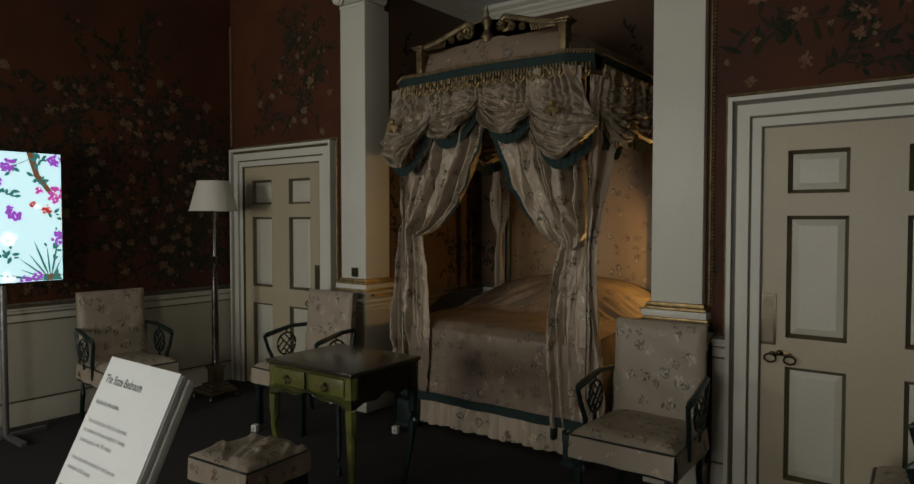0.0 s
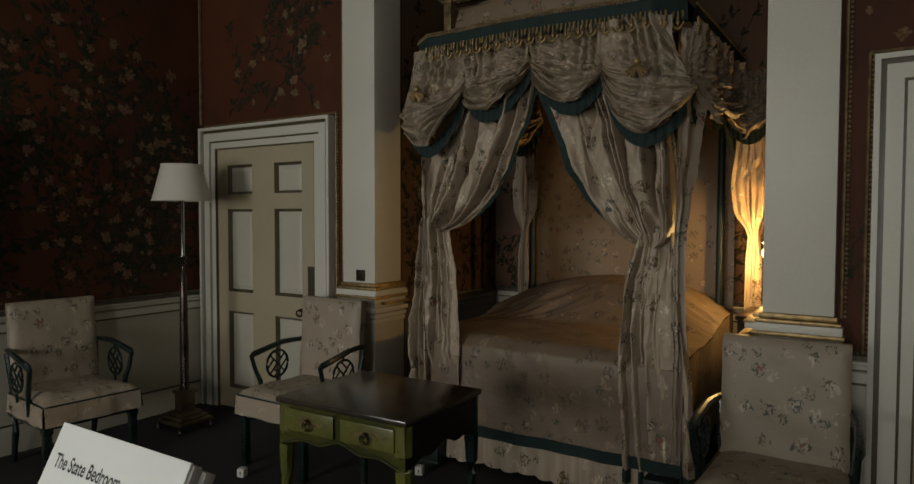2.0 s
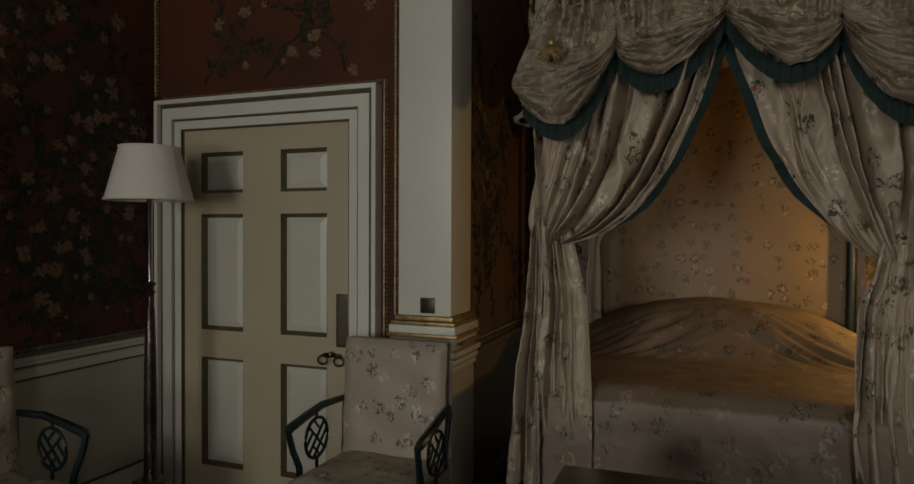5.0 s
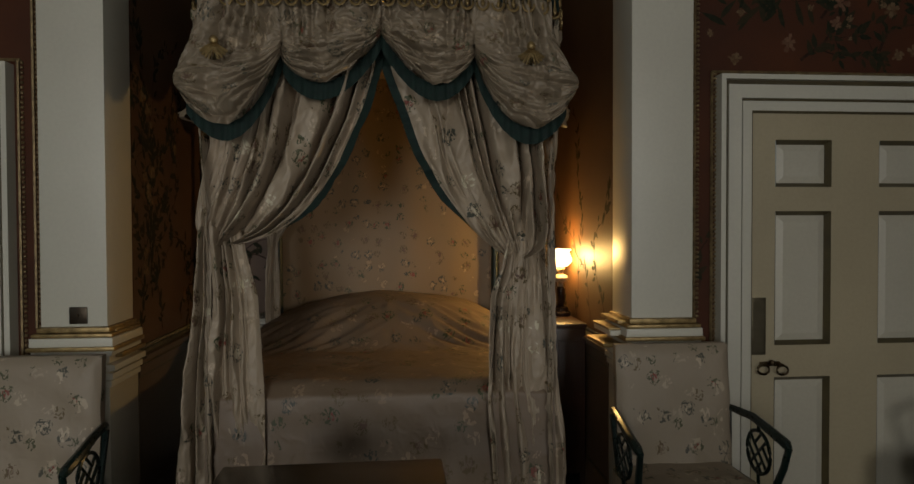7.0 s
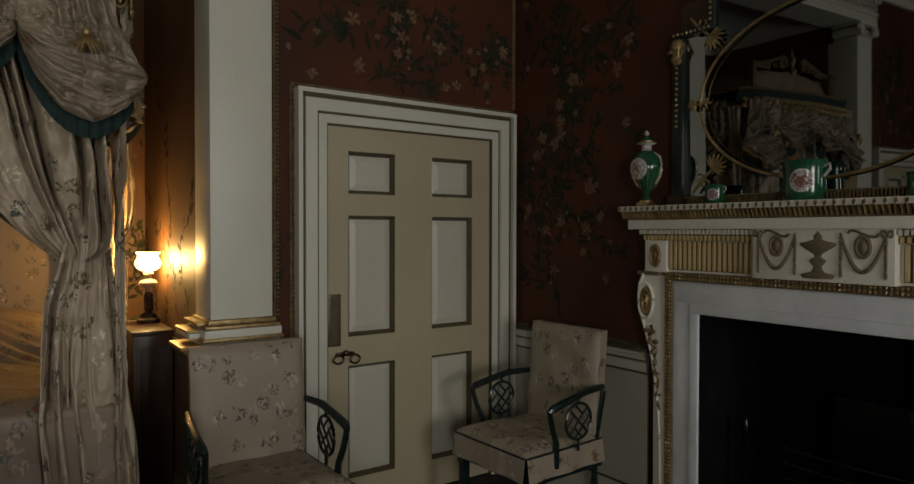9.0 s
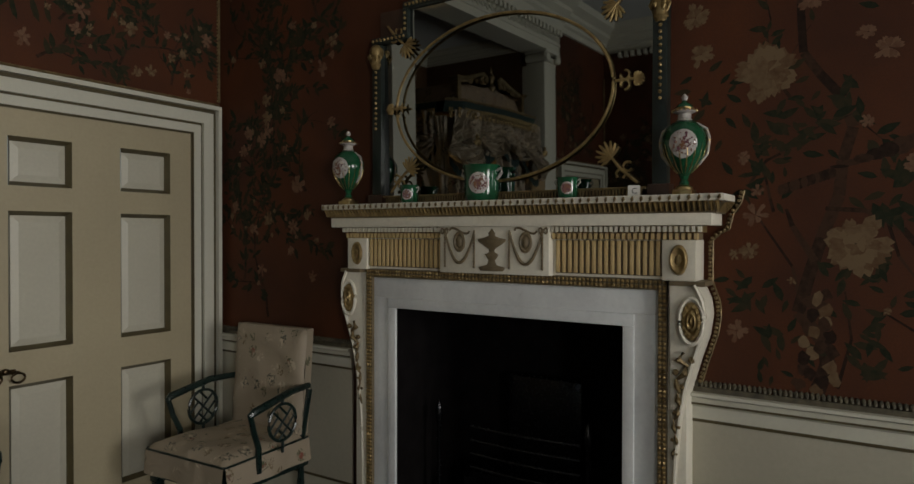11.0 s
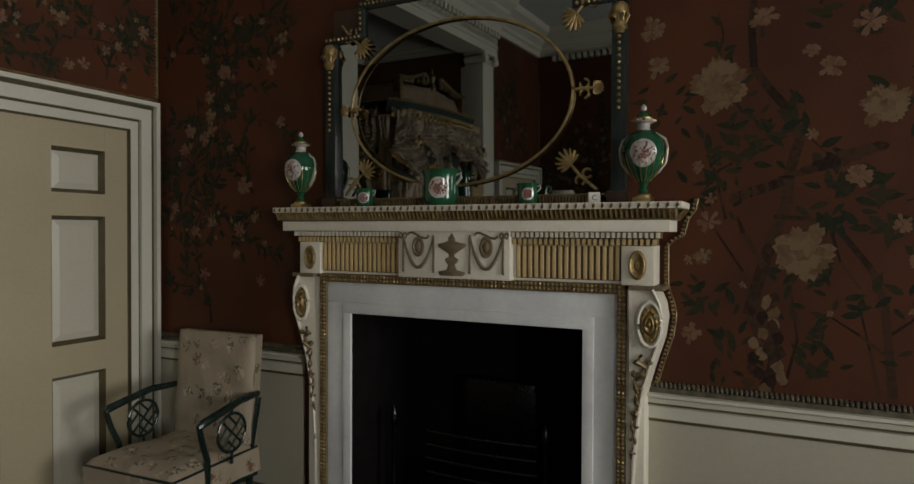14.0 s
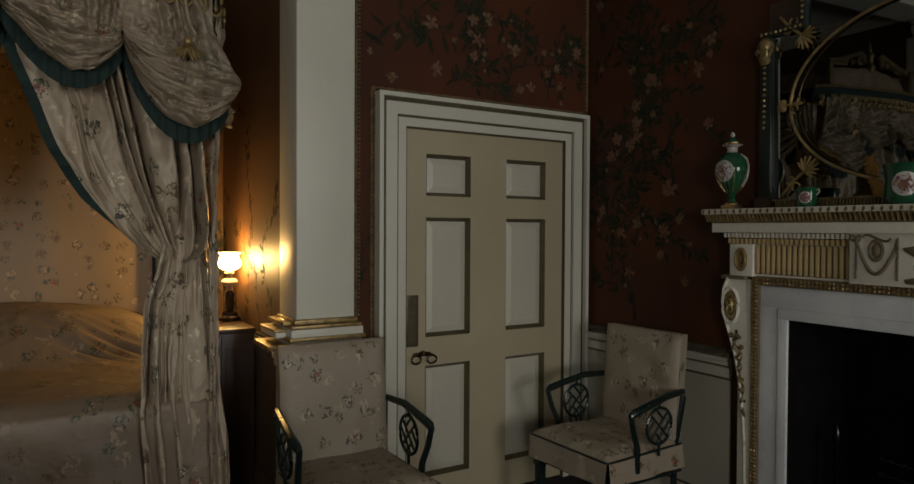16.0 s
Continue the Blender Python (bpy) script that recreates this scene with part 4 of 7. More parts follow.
for out_, in_, tail_out, tail_in, seed, stop in ((L_OUT, L_IN, L_TAIL_OUT, L_TAIL_IN, 3, 0.80), (R_OUT, R_IN, R_TAIL_OUT, R_TAIL_IN, 8, 0.82)):
    drape("curtain", local(out_), local(in_), 0.115, 8, 0.18, seed, "cream silk bed curtain drawn up to its tie, with green fringe", edge=stop)
    drape("curtain_tail", local(tail_out), local(tail_in), 0.12, 7, 0.17, seed + 1, "cream silk curtain tail below the tie", edge=0, hem_too=True)


def swag(xa, xb, za, zb, low, skew, seed, turn=None, bulge=0.075, ztop=2.49, out=-0.02, lean=(0, 0)):
    """A festoon: gathered cloth that hangs between two points and drops to low."""
    rnd = random.Random(seed)
    ph = [rnd.uniform(0, 6.28) for _ in range(6)]

    def bottom(u):
        w = u ** skew
        return za + (zb - za) * u - (0.5 * (za + zb) - low) * (max(0.0, math.sin(math.pi * w)) ** 0.75)

    def point(u, v):
        zbot = bottom(u)
        arch = max(0.0, math.sin(math.pi * u)) ** 0.6
        g = v ** (0.32 + 0.68 * arch)
        z = ztop + (zbot - ztop) * g
        pull = (1 - min(1.0, v / 0.55)) ** 1.2 + 0.4 * max(0.0, (v - 0.62) / 0.38) ** 1.5
        x0_, x1_ = xa + lean[0] * pull, xb + lean[1] * pull
        x = x0_ + (x1_ - x0_) * u
        drift = 0.55 * noise.noise(Vector((u * 2.2, v * 2.0, seed + 0.5)))
        q = 5.6 * v ** 1.25 + drift + 0.5 * (u - 0.5) * math.sin(ph[1])
        fold = abs(math.sin(math.pi * q)) ** 0.6
        tall = 0.35 + 0.65 * abs(noise.noise(Vector((math.floor(q) * 3.7, u * 2.5, seed)))) * 1.8
        q2 = 17 * v + 1.2 * noise.noise(Vector((u * 3.5, v * 3, seed + 7.5)))
        crimp = abs(math.sin(math.pi * q2)) ** 0.7 * max(0.0, 0.5 + noise.noise(Vector((u * 4, v * 5, seed + 2.5))))
        depth = bulge * arch * v ** 1.9 * (1.0 if v < 0.93 else 1 - (v - 0.93) * 6)
        start = min(1.0, max(0.0, (v - 0.36) / 0.3))
        y = out - depth - (0.12 * fold * tall + 0.045 * crimp) * start * (0.4 + 0.6 * arch)
        ray = abs(math.sin(math.pi * (u * 5 + 0.7 * math.sin(7 * u + ph[2]) + 1.2 * (u - 0.5) * v))) ** 0.7
        y -= 0.075 * ray * (1 - v) ** 0.9 * (0.3 + 0.7 * (1 - start))
        y -= 0.06 * arch * (0.5 - abs(noise.noise(Vector((u * 5 + 3 * v + seed, v * 9 - 2.5 * u, 0.3))))) + 0.02 * (0.5 - abs(noise.noise(Vector((u * 13 - 4 * v, v * 19 + seed, 1.3)))))
        x += 0.006 * noise.noise(Vector((v * 8, u * 3, seed + 5.5)))
        p = Vector((x, y, z + 0.006 * noise.noise(Vector((u * 6, v * 7, seed)))))
        return turn @ p if turn else p
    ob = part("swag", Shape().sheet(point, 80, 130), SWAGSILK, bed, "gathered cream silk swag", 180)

    def fringe(u, v):
        x = xa + 0.4 * lean[0] + (xb + 0.4 * lean[1] - xa - 0.4 * lean[0]) * u
        p = Vector((x, out - 0.6 * bulge * max(0.0, math.sin(math.pi * u)) ** 0.6 - 0.01 - 0.004 * math.sin(60 * u), bottom(u) + 0.015 - 0.075 * v))
        return turn @ p if turn else p
    part("swag_fringe", Shape().sheet(fringe, 80, 3), GREEN, ob, "dark green silk fringe", 180)
    return ob


swag(-3.42 - CX, -3.0 - CX, 2.24, 2.335, 2.11, 0.9, 1)
swag(-3.0 - CX, -2.595 - CX, 2.335, 2.25, 2.11, 1.1, 2)
swag(-3.87 - CX, -3.42 - CX, 2.06, 2.24, 1.925, 1.15, 3, bulge=0.12, lean=(0.12, 0))
swag(-2.595 - CX, -2.135 - CX, 2.25, 2.07, 1.92, 0.87, 4, bulge=0.12, lean=(0, -0.12))
for s in (-1, 1):
    side = Matrix(((0, 1, 0, -0.74), (1, 0, 0, 0.0), (0, 0, 1, 0), (0, 0, 0, 1))) if s < 0 else Matrix(((0, 1, 0, 0.74), (-1, 0, 0, 0), (0, 0, 1, 0), (0, 0, 0, 1)))
    for k, (a, b, l) in enumerate(((0.14, 0.55, 2.0), (0.55, 0.97, 2.08), (0.97, 1.42, 2.0))):
        if s < 0:
            swag(a, b, 2.2, 2.2, l, 1.0, 30 + k, side, 0.05)
        else:
            turn = Matrix(((0, -1, 0, 0.74), (1, 0, 0, 0.0), (0, 0, 1, 0), (0, 0, 0, 1)))
            swag(a, b, 2.2, 2.2, l, 1.0, 40 + k, turn, 0.05)
for s, seed in ((-1, 21), (1, 25)):
    side = Matrix(((0, 1, 0, s * 0.75), (1, 0, 0, 0.0), (0, 0, 1, 0), (0, 0, 0, 1))) if s < 0 else Matrix(((0, -1, 0, 0.75), (1, 0, 0, 0.0), (0, 0, 1, 0), (0, 0, 0, 1)))
    drape("side_curtain", [(0.02, 2.46), (0.01, 1.9), (0.02, 1.45), (0.02, 1.0), (0.0, 0.3)], [(0.45, 2.46), (0.28, 2.0), (0.14, 1.55), (0.08, 1.40), (0.08, 1.3), (0.09, 1.0), (0.11, 0.3)], 0.0, 6, 0.03, seed, "cream silk side curtain gathered to the post", side, 90, 80, SILK, 0)
    nearer = 0.22 if s < 0 else 0.0
    drape("rear_curtain", [(s * (x - nearer), z) for x, z in ((1.0, 2.34), (1.0, 1.95), (1.03, 1.72), (1.02, 1.55), (0.955, 1.42), (0.98, 1.25), (0.985, 0.86))], [(s * (x - nearer), z) for x, z in ((0.82, 2.34), (0.82, 1.95), (0.79, 1.72), (0.81, 1.54), (0.90, 1.42), (0.885, 1.25), (0.88, 0.86))], 1.29, 4, 0.07, seed + 3, "cream silk rear curtain tied in a puff", None, 70, 90, SILK, 0.04)
    swag(s * (0.74 - nearer), s * (1.06 - nearer), 2.22, 2.2, 2.03, 1.0, seed + 7, Matrix.Translation((0, 1.25, 0)), 0.09, 2.42)
# gilt shell drops on the corner swags
for x in (-3.66, -2.375):
    sh = Shape()
    for k in range(9):
        a = -1.1 + 2.2 * k / 8
        sh.tube([(x - CX, -0.185, 2.245), (x - CX + 0.03 * math.sin(a), -0.205, 2.22), (x - CX + 0.06 * math.sin(a), -0.195, 2.235 - 0.06 * math.cos(a))], [0.005, 0.010, 0.006], 6)
    sh.lathe([(0.001, 0), (0.016, 0.008), (0.02, 0.02), (0.012, 0.034), (0.001, 0.04)], (x - CX, -0.195, 2.235), 10)
    part("gilt_shell", sh, GILT, bed, "dark gilt shell ornament")

# tester: serpentine green frieze, gilt beads and drops, cream coved board, gilt crest
half, depth_ = 0.80, 1.48


def rim(u):
    """The front outline of the tester, u from 0 to 1, with canted corners."""
    x = -half + 2 * half * u
    c = max(0.0, (abs(x) - 0.66) / 0.14)
    y = -0.055 + 0.13 * c - 0.02 * math.cos(math.pi * x / 0.66) * (1 - c)
    return x, y


def rim_sheet(z0, z1, off0, off1, n=90):
    def f(u, v):
        x, y = rim(u)
        return Vector((x, y - (off0 + (off1 - off0) * v), z0 + (z1 - z0) * v))
    return f


fr = Shape().sheet(rim_sheet(2.475, 2.565, 0.03, 0.055), 90, 4)
for s in (-1, 1):
    fr.sheet(lambda u, v, s=s: Vector((s * (half + 0.025 * v), 0.10 + u * (depth_ - 0.1), 2.475 + 0.09 * v)), 20, 3)
fr.sheet(lambda u, v: Vector((-half + 2 * half * u, rim(u)[1] - 0.055 + (depth_ - rim(u)[1]) * v, 2.566)), 60, 4)
part("tester_frieze", fr, GREEN, bed, "dark green velvet tester frieze")
part("tester_ceiling", Shape().sheet(lambda u, v: Vector((-half + 2 * half * u, rim(u)[1] + (depth_ - rim(u)[1]) * v, 2.476)), 40, 4), SHADEDHEAD, bed)
bd = Shape()
pts = [rim(k / 100) for k in range(101)]
for k in range(101):
    x, y = pts[k]
    bmesh.ops.create_icosphere(bd.bm, subdivisions=1, radius=0.0075, matrix=Matrix.Translation((x, y - 0.06, 2.572)))
bd.tube([(x, y - 0.058, 2.585) for x, y in pts], 0.006, 6)
for s in (-1, 1):
    beads(bd, (s * 0.826, 0.1, 2.572), (s * 0.826, depth_, 2.572), 0.02, 0.0075)
tagged(part("gilt_beading", bd, DULLGILT, bed, "row of small gilt beads", None), kind="stuff")
loops = [rim((k + 0.5) / 24) for k in range(24)] + [(s * 0.83, 0.14 + 0.066 * k) for s in (-1, 1) for k in range(14)]
drop = Shape()
drop.tube([(-0.022, 0, 0.04), (-0.025, 0, 0.01)] + [(0.025 * math.cos(a), 0, -0.012 + 0.03 * math.sin(a)) for a in np.linspace(math.pi, 2 * math.pi, 9)] + [(0.025, 0, 0.01), (0.022, 0, 0.04)], 0.006, 6)
drop.lathe([(0.001, -0.03), (0.007, -0.024), (0.010, -0.012), (0.005, 0.01), (0.003, 0.04)], (0, 0, 0), 8)
drop_mesh = mesh_of(drop, "gilt_drop", 40)
drop_mesh.materials.append(GILT)
for k, (x, y) in enumerate(loops):
    ob = part("gilt_drop", drop_mesh, None, bed)
    ob.matrix_basis = pose(x, y - 0.068 if k < 24 else y, 2.468, 0, 0, 0 if k < 24 else 90)


def crest(x):
    """Height of the swan-neck top over x."""
    a = abs(x) / 0.58
    return 2.80 + 0.12 * (0.5 + 0.5 * math.cos(math.pi * min(1, a)))


cb = Shape()
cb.sheet(lambda u, v: Vector((-0.58 - 0.06 * (1 - v) + (1.16 + 0.12 * (1 - v)) * u, 0.02 + 0.05 * v ** 2 - 0.05 * math.cos(math.pi * (2 * u - 1)) * 0.6, 2.585 + (0.175 + 0.03 * math.sin(math.pi * u)) * v)), 50, 8)
for s in (-1, 1):
    cb.sheet(lambda u, v, s=s: Vector((s * (0.64 - 0.06 * v), 0.05 + u * (depth_ - 0.1), 2.585 + 0.175 * v)), 12, 4)
cb.sheet(lambda u, v: Vector((-0.58 + 1.16 * u, 0.06 + (depth_ - 0.1) * v, 2.76)), 4, 4)
part("tester_board", cb, SHADEDCOVER, bed, "cream silk covered coved tester, darkened in colour for shade", 60)
ct = Shape()
rnd = random.Random(12)
# pierced panel under the scrolls
ct.sheet(lambda u, v: Vector((-0.52 + 1.04 * u, 0.045, 2.775 + (crest(-0.52 + 1.04 * u) - 2.785) * v)), 40, 3, 0.02)
for s in (-1, 1):
    pts = [(s * x, 0.03, crest(x) + 0.004) for x in np.linspace(0.56, 0.16, 26)]
    q = pts[-1]
    pts += [(q[0] - s * (0.055 * math.sin(a) * (1 - a / 10)), 0.03, q[2] - 0.05 + 0.05 * math.cos(a) * (1 - a / 12)) for a in np.linspace(0.25, 7.5, 30)]
    ct.tube(pts, [0.019] * 26 + list(np.linspace(0.019, 0.008, 30)), 8)
    for k in range(3, 34):
        x, y, z = pts[k]
        ct.lathe([(0.001, -0.011), (0.009, -0.006), (0.011, 0.0), (0.009, 0.006), (0.001, 0.011)], (x, y - 0.008, z + 0.01), 6)
    # cornice block at the end
    ct.box(s * 0.54, s * 0.64, -0.01, 0.11, 2.80, 2.815, 0.004)
    ct.box(s * 0.55, s * 0.625, 0.0, 0.10, 2.785, 2.80, 0.004)
    ct.box(s * 0.56, s * 0.61, 0.01, 0.09, 2.60, 2.785, 0.003)
    # leaf scrolls and a rosette
    for cx_, cz_, r in ((0.13, 2.845, 0.035), (0.21, 2.83, 0.028), (0.29, 2.815, 0.022)):
        for k in range(8):
            a = k * 0.785
            ct.tube([(s * (cx_ + 0.3 * r * math.cos(a)), 0.02, cz_ + 0.3 * r * math.sin(a)), (s * (cx_ + r * math.cos(a + 0.3)), 0.012, cz_ + r * math.sin(a + 0.3))], [0.005, 0.010], 6)
    for k in range(9):
        x = 0.36 + 0.02 * k
        ct.tube([(s * x, 0.03, 2.78), (s * (x - 0.012), 0.02, crest(x) - 0.01)], [0.008, 0.004], 6)
ct.lathe([(0.03, 2.76), (0.045, 2.80), (0.02, 2.84), (0.028, 2.87), (0.042, 2.90), (0.022, 2.925), (0.010, 2.94), (0.014, 2.955), (0.006, 2.985), (0.002, 3.01)], (0, 0.04, 0), 12)
part("crest", ct, mat("dark_tarnished_gilding", (0.24, 0.17, 0.08), (0.10, 0.075, 0.036), 25, 0.42, 0.6, bump=0.4, fine=90), bed, "carved gilt swan-neck crest")
# posts, headcloth, bed stock
for s in (-1, 1):
    for y in (0.17, 1.40):
        part("post", Shape().lathe([(0.05, 0), (0.05, 0.24), (0.03, 0.27), (0.034, 0.4), (0.026, 1.2), (0.022, 2.46)], (s * 0.70, y, 0), 12), GREENWOOD, bed)
    part("plinth_block", Shape().box(s * 0.70 - 0.075, s * 0.70 + 0.075, -0.03, 0.11, 0, 0.2, 0.006).box(s * 0.70 - 0.085, s * 0.70 + 0.085, -0.04, 0.12, 0, 0.03, 0.004), GREENWOOD, bed, "dark green post plinth")
part("headcloth", Shape().sheet(lambda u, v: Vector((-0.78 + 1.56 * u, 1.45 + 0.006 * math.sin(30 * u) * v + 0.01 * noise.noise(Vector((u * 4, v * 4, 0))), 0.5 + 1.97 * v)), 60, 20), SHADEDHEAD, bed, "cream painted silk headcloth, the bed's shade in its colour", 180)


def cover(u, v):
    """The bedcover: v 0 at the hem of the foot, up over the edge, along the bed to the bolster."""
    x = -0.79 + 1.58 * u
    hem, edge_ = 0.27, 0.22
    if v < edge_:
        t = v / edge_
        z, y = hem + (0.735 - hem) * t, 0.065 + 0.02 * t
        y -= 0.016 * abs(math.sin(math.pi * 3.2 * u + 0.6)) * (1 - t) + 0.006 * noise.noise(Vector((u * 9, t * 4, 2)))
    else:
        t = (v - edge_) / (1 - edge_)
        y = 0.085 + 1.35 * t
        r = min(1.0, (y - 0.085) / 0.10)
        z = 0.735 + 0.055 * math.sin(r * math.pi / 2) + 0.02 * min(1, max(0, y) / 0.9)
        z += 0.02 * math.cos(math.pi * x / 1.6) * min(1, max(0, y))
        p = min(1.0, max(0.0, (y - 0.72) / 0.46))
        dome = math.sqrt(max(0.0, 1 - (x / 0.80) ** 2 * 0.8))
        z += (0.36 * dome - 0.10) * (p * p * (3 - 2 * p))
        w = max(0.0, math.sin(math.pi * min(1, p * 1.15))) if p < 0.98 else 0.05
        d = y + 0.55 * abs(x)
        z += 0.05 * w * min(1, 0.3 + 2 * abs(x)) * (0.4 - abs(noise.noise(Vector((d * 17, abs(x) * 2.5 + (3 if x > 0 else 0), 5.1)))))
        z += 0.012 * noise.noise(Vector((u * 7, y * 5, 0.7)))
    return Vector((x, y, z))


part("bedcover", Shape().sheet(cover, 130, 150), SHADEDCOVER, bed, "cream painted silk bedcover drawn over a high bolster, shade in its colour", 180)
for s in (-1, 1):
    part("bedcover_side", Shape().sheet(lambda u, v, s=s: Vector((s * (0.79 + 0.01 * math.sin(18 * u)), 0.085 + 1.35 * u, 0.25 + (cover(0.5 + s * 0.5, 0.22 + 0.78 * u).z - 0.25) * v)), 60, 8), SHADEDCOVER, bed, "", 180)
part("hem_fringe", Shape().sheet(lambda u, v: Vector((-0.80 + 1.6 * u, 0.052 + 0.006 * math.sin(40 * u) - 0.016 * abs(math.sin(math.pi * 3.2 * u + 0.6)), 0.21 + 0.065 * v)), 90, 3), GREEN, bed, "dark green fringe along the hem", 180)
part("valance", Shape().sheet(lambda u, v: Vector((-0.74 + 1.48 * u, 0.085 - 0.03 * abs(math.sin(math.pi * 15 * u + 0.8 * math.sin(9 * u))) * (1.1 - 0.5 * v), 0.035 + 0.20 * v + 0.006 * math.sin(31 * u) * (1 - v))), 220, 6), SILK, bed, "pleated cream silk valance", 180)
part("bed_stock", Shape().box(-0.74, 0.74, 0.13, 1.45, 0.2, 0.30), GREENWOOD, bed)


# ---- armchairs ----
CHAIRSILK = silk("painted_chair_silk", (0.33, 0.27, 0.195), (0.28, 0.228, 0.165), 11.0, 0.55, 1.05, crease=0.5)
LACQUER = mat("green_black_lacquer", (0.007, 0.02, 0.016), (0.004, 0.011, 0.01), 14, 0.3, bump=0.08)


def armchair(m, label):
    c = thing("armchair", label, "chair", m, "green lacquer armchairs")
    W, D = 0.275, 0.26  # half width and half depth of the seat

    def seat_top(u, v):
        x, y = -W + 2 * W * u, -D - 0.02 + 2 * (D + 0.02) * v
        e = min(u, 1 - u, v, 1 - v)
        return Vector((x * (1 - 0.06 * v), y, 0.435 + 0.045 * min(1, e / 0.14) ** 0.5 + 0.012 * noise.noise(Vector((u * 3, v * 3, 4)))))
    part("seat", Shape().sheet(seat_top, 24, 24), CHAIRSILK, c, "", 180)
    sk_ = Shape()
    ring = [(-W, -D - 0.02), (W, -D - 0.02), (W * 0.94, D), (-W * 0.94, D)]
    for k in range(4):
        (xa, ya), (xb, yb) = ring[k], ring[(k + 1) % 4]
        nrm = Vector((yb - ya, xa - xb, 0)).normalized()
        sk_.sheet(lambda u, v, xa=xa, xb=xb, ya=ya, yb=yb, nrm=nrm: Vector((xa + (xb - xa) * u, ya + (yb - ya) * u, 0.325 + 0.112 * v)) + nrm * (0.006 + 0.01 * (1 - v) + 0.006 * math.sin(14 * u + k) * (1 - v)), 24, 5)
    part("seat_skirt", sk_, CHAIRSILK, c, "loose silk case hanging round the seat", 60)
    part("seat_piping", Shape().tube([(x * 1.01, y * 1.01, 0.438) for a, b in zip(ring, ring[1:] + ring[:1]) for x, y in [(a[0] + (b[0] - a[0]) * t, a[1] + (b[1] - a[1]) * t) for t in (0.02, 0.25, 0.5, 0.75, 0.98)]], 0.006, 6, True), LACQUER, c, "dark green piping")
    part("seat_rail", Shape().box(-W + 0.005, W - 0.005, -D, D - 0.01, 0.30, 0.37, 0.004), LACQUER, c)

    def back(u, v):
        x = (-0.255 + 0.51 * u)
        z = 0.455 + 0.53 * v
        e = min(u, 1 - u, v + 0.15, 1 - v)
        y = D - 0.045 + 0.085 * (z - 0.45) - 0.03 * min(1, max(0, e) / 0.1) ** 0.5 + 0.008 * noise.noise(Vector((u * 4, v * 4, 9))) + 0.004 * math.sin(9 * u + 14 * v)
        return Vector((x + 0.004 * noise.noise(Vector((v * 5, u, 0))), y, z + 0.004 * noise.noise(Vector((u * 6, 1, 0))) * v))
    part("backrest", Shape().sheet(back, 26, 28), CHAIRSILK, c, "", 180)
    bb = Shape().faces([(x, D - 0.045 + 0.085 * (z - 0.45) + dy, z) for z in (0.455, 0.983) for x, dy in ((-0.255, 0), (0.255, 0), (0.25, 0.05), (-0.25, 0.05))], [(0, 1, 2, 3), (4, 5, 6, 7), (1, 2, 6, 5), (2, 3, 7, 6), (3, 0, 4, 7)])
    part("back_case", bb, CHAIRSILK, c, "silk case over the back")
    for s in (-1, 1):
        part("back_post", Shape().tube([(s * 0.235, D + 0.01, 0.0), (s * 0.235, D - 0.03, 0.2), (s * 0.24, D - 0.03, 0.45), (s * 0.262, D + 0.005, 0.68)], [0.016, 0.02, 0.022, 0.016], 8), LACQUER, c)
        part("leg", Shape().box(s * (W - 0.05), s * (W - 0.008), -D + 0.0, -D + 0.042, 0, 0.325, 0.004).box(s * (W - 0.055), s * (W - 0.003), -D - 0.005, -D + 0.047, 0.275, 0.305, 0.003), LACQUER, c)
        xa = s * (W + 0.012)
        rail = [(s * 0.262, D + 0.0, 0.70), (xa, D - 0.16, 0.70), (s * (W + 0.02), -0.03, 0.675), (s * (W + 0.022), -0.13, 0.655), (s * (W + 0.018), -0.155, 0.64)]
        part("arm_rail", Shape().tube(rail, [0.015, 0.018, 0.019, 0.02, 0.013], 8), LACQUER, c, "curved lacquered arm rail")
        part("arm_support", Shape().tube([(s * (W + 0.018), -0.15, 0.645), (s * (W + 0.014), -0.125, 0.56), (s * (W + 0.006), -0.09, 0.48), (s * (W - 0.002), -0.085, 0.36)], [0.013, 0.014, 0.015, 0.017], 8), LACQUER, c)
        rg = Shape()
        cy, cz, rr = 0.055, 0.565, 0.088
        xr = s * (W + 0.012)
        rg.tube([(xr, cy + rr * math.cos(a), cz + rr * math.sin(a)) for a in np.linspace(0, 2 * math.pi, 26, endpoint=False)], 0.008, 6, True)
        for o in (-0.042, 0.0, 0.042):
            hl = math.sqrt(rr * rr - o * o)
            for sg in (1, -1):
                t0, t1 = (-hl, hl) if o == 0 or sg > 0 and o < 0 else (-hl, -0.0) if o > 0 else (0.0, hl)
                d, n_ = Vector((0, 0.707, 0.707 * sg)), Vector((0, -0.707 * sg, 0.707))
                rg.tube([Vector((xr, cy, cz)) + n_ * o + d * t0, Vector((xr, cy, cz)) + n_ * o + d * t1], 0.0062, 5)
        rg.tube([(xr, cy, cz + rr), (xr, cy, 0.68)], 0.008, 6).tube([(xr, cy, cz - rr), (xr, cy, 0.42)], 0.008, 6)
        part("fret_roundel", rg, LACQUER, c, "round lattice fret panel")
    return c


base_chair = armchair(pose(-1.731, 3.43, 0, 0, 0, 0), "lacquered armchair in flowered cream silk standing before the pilaster")
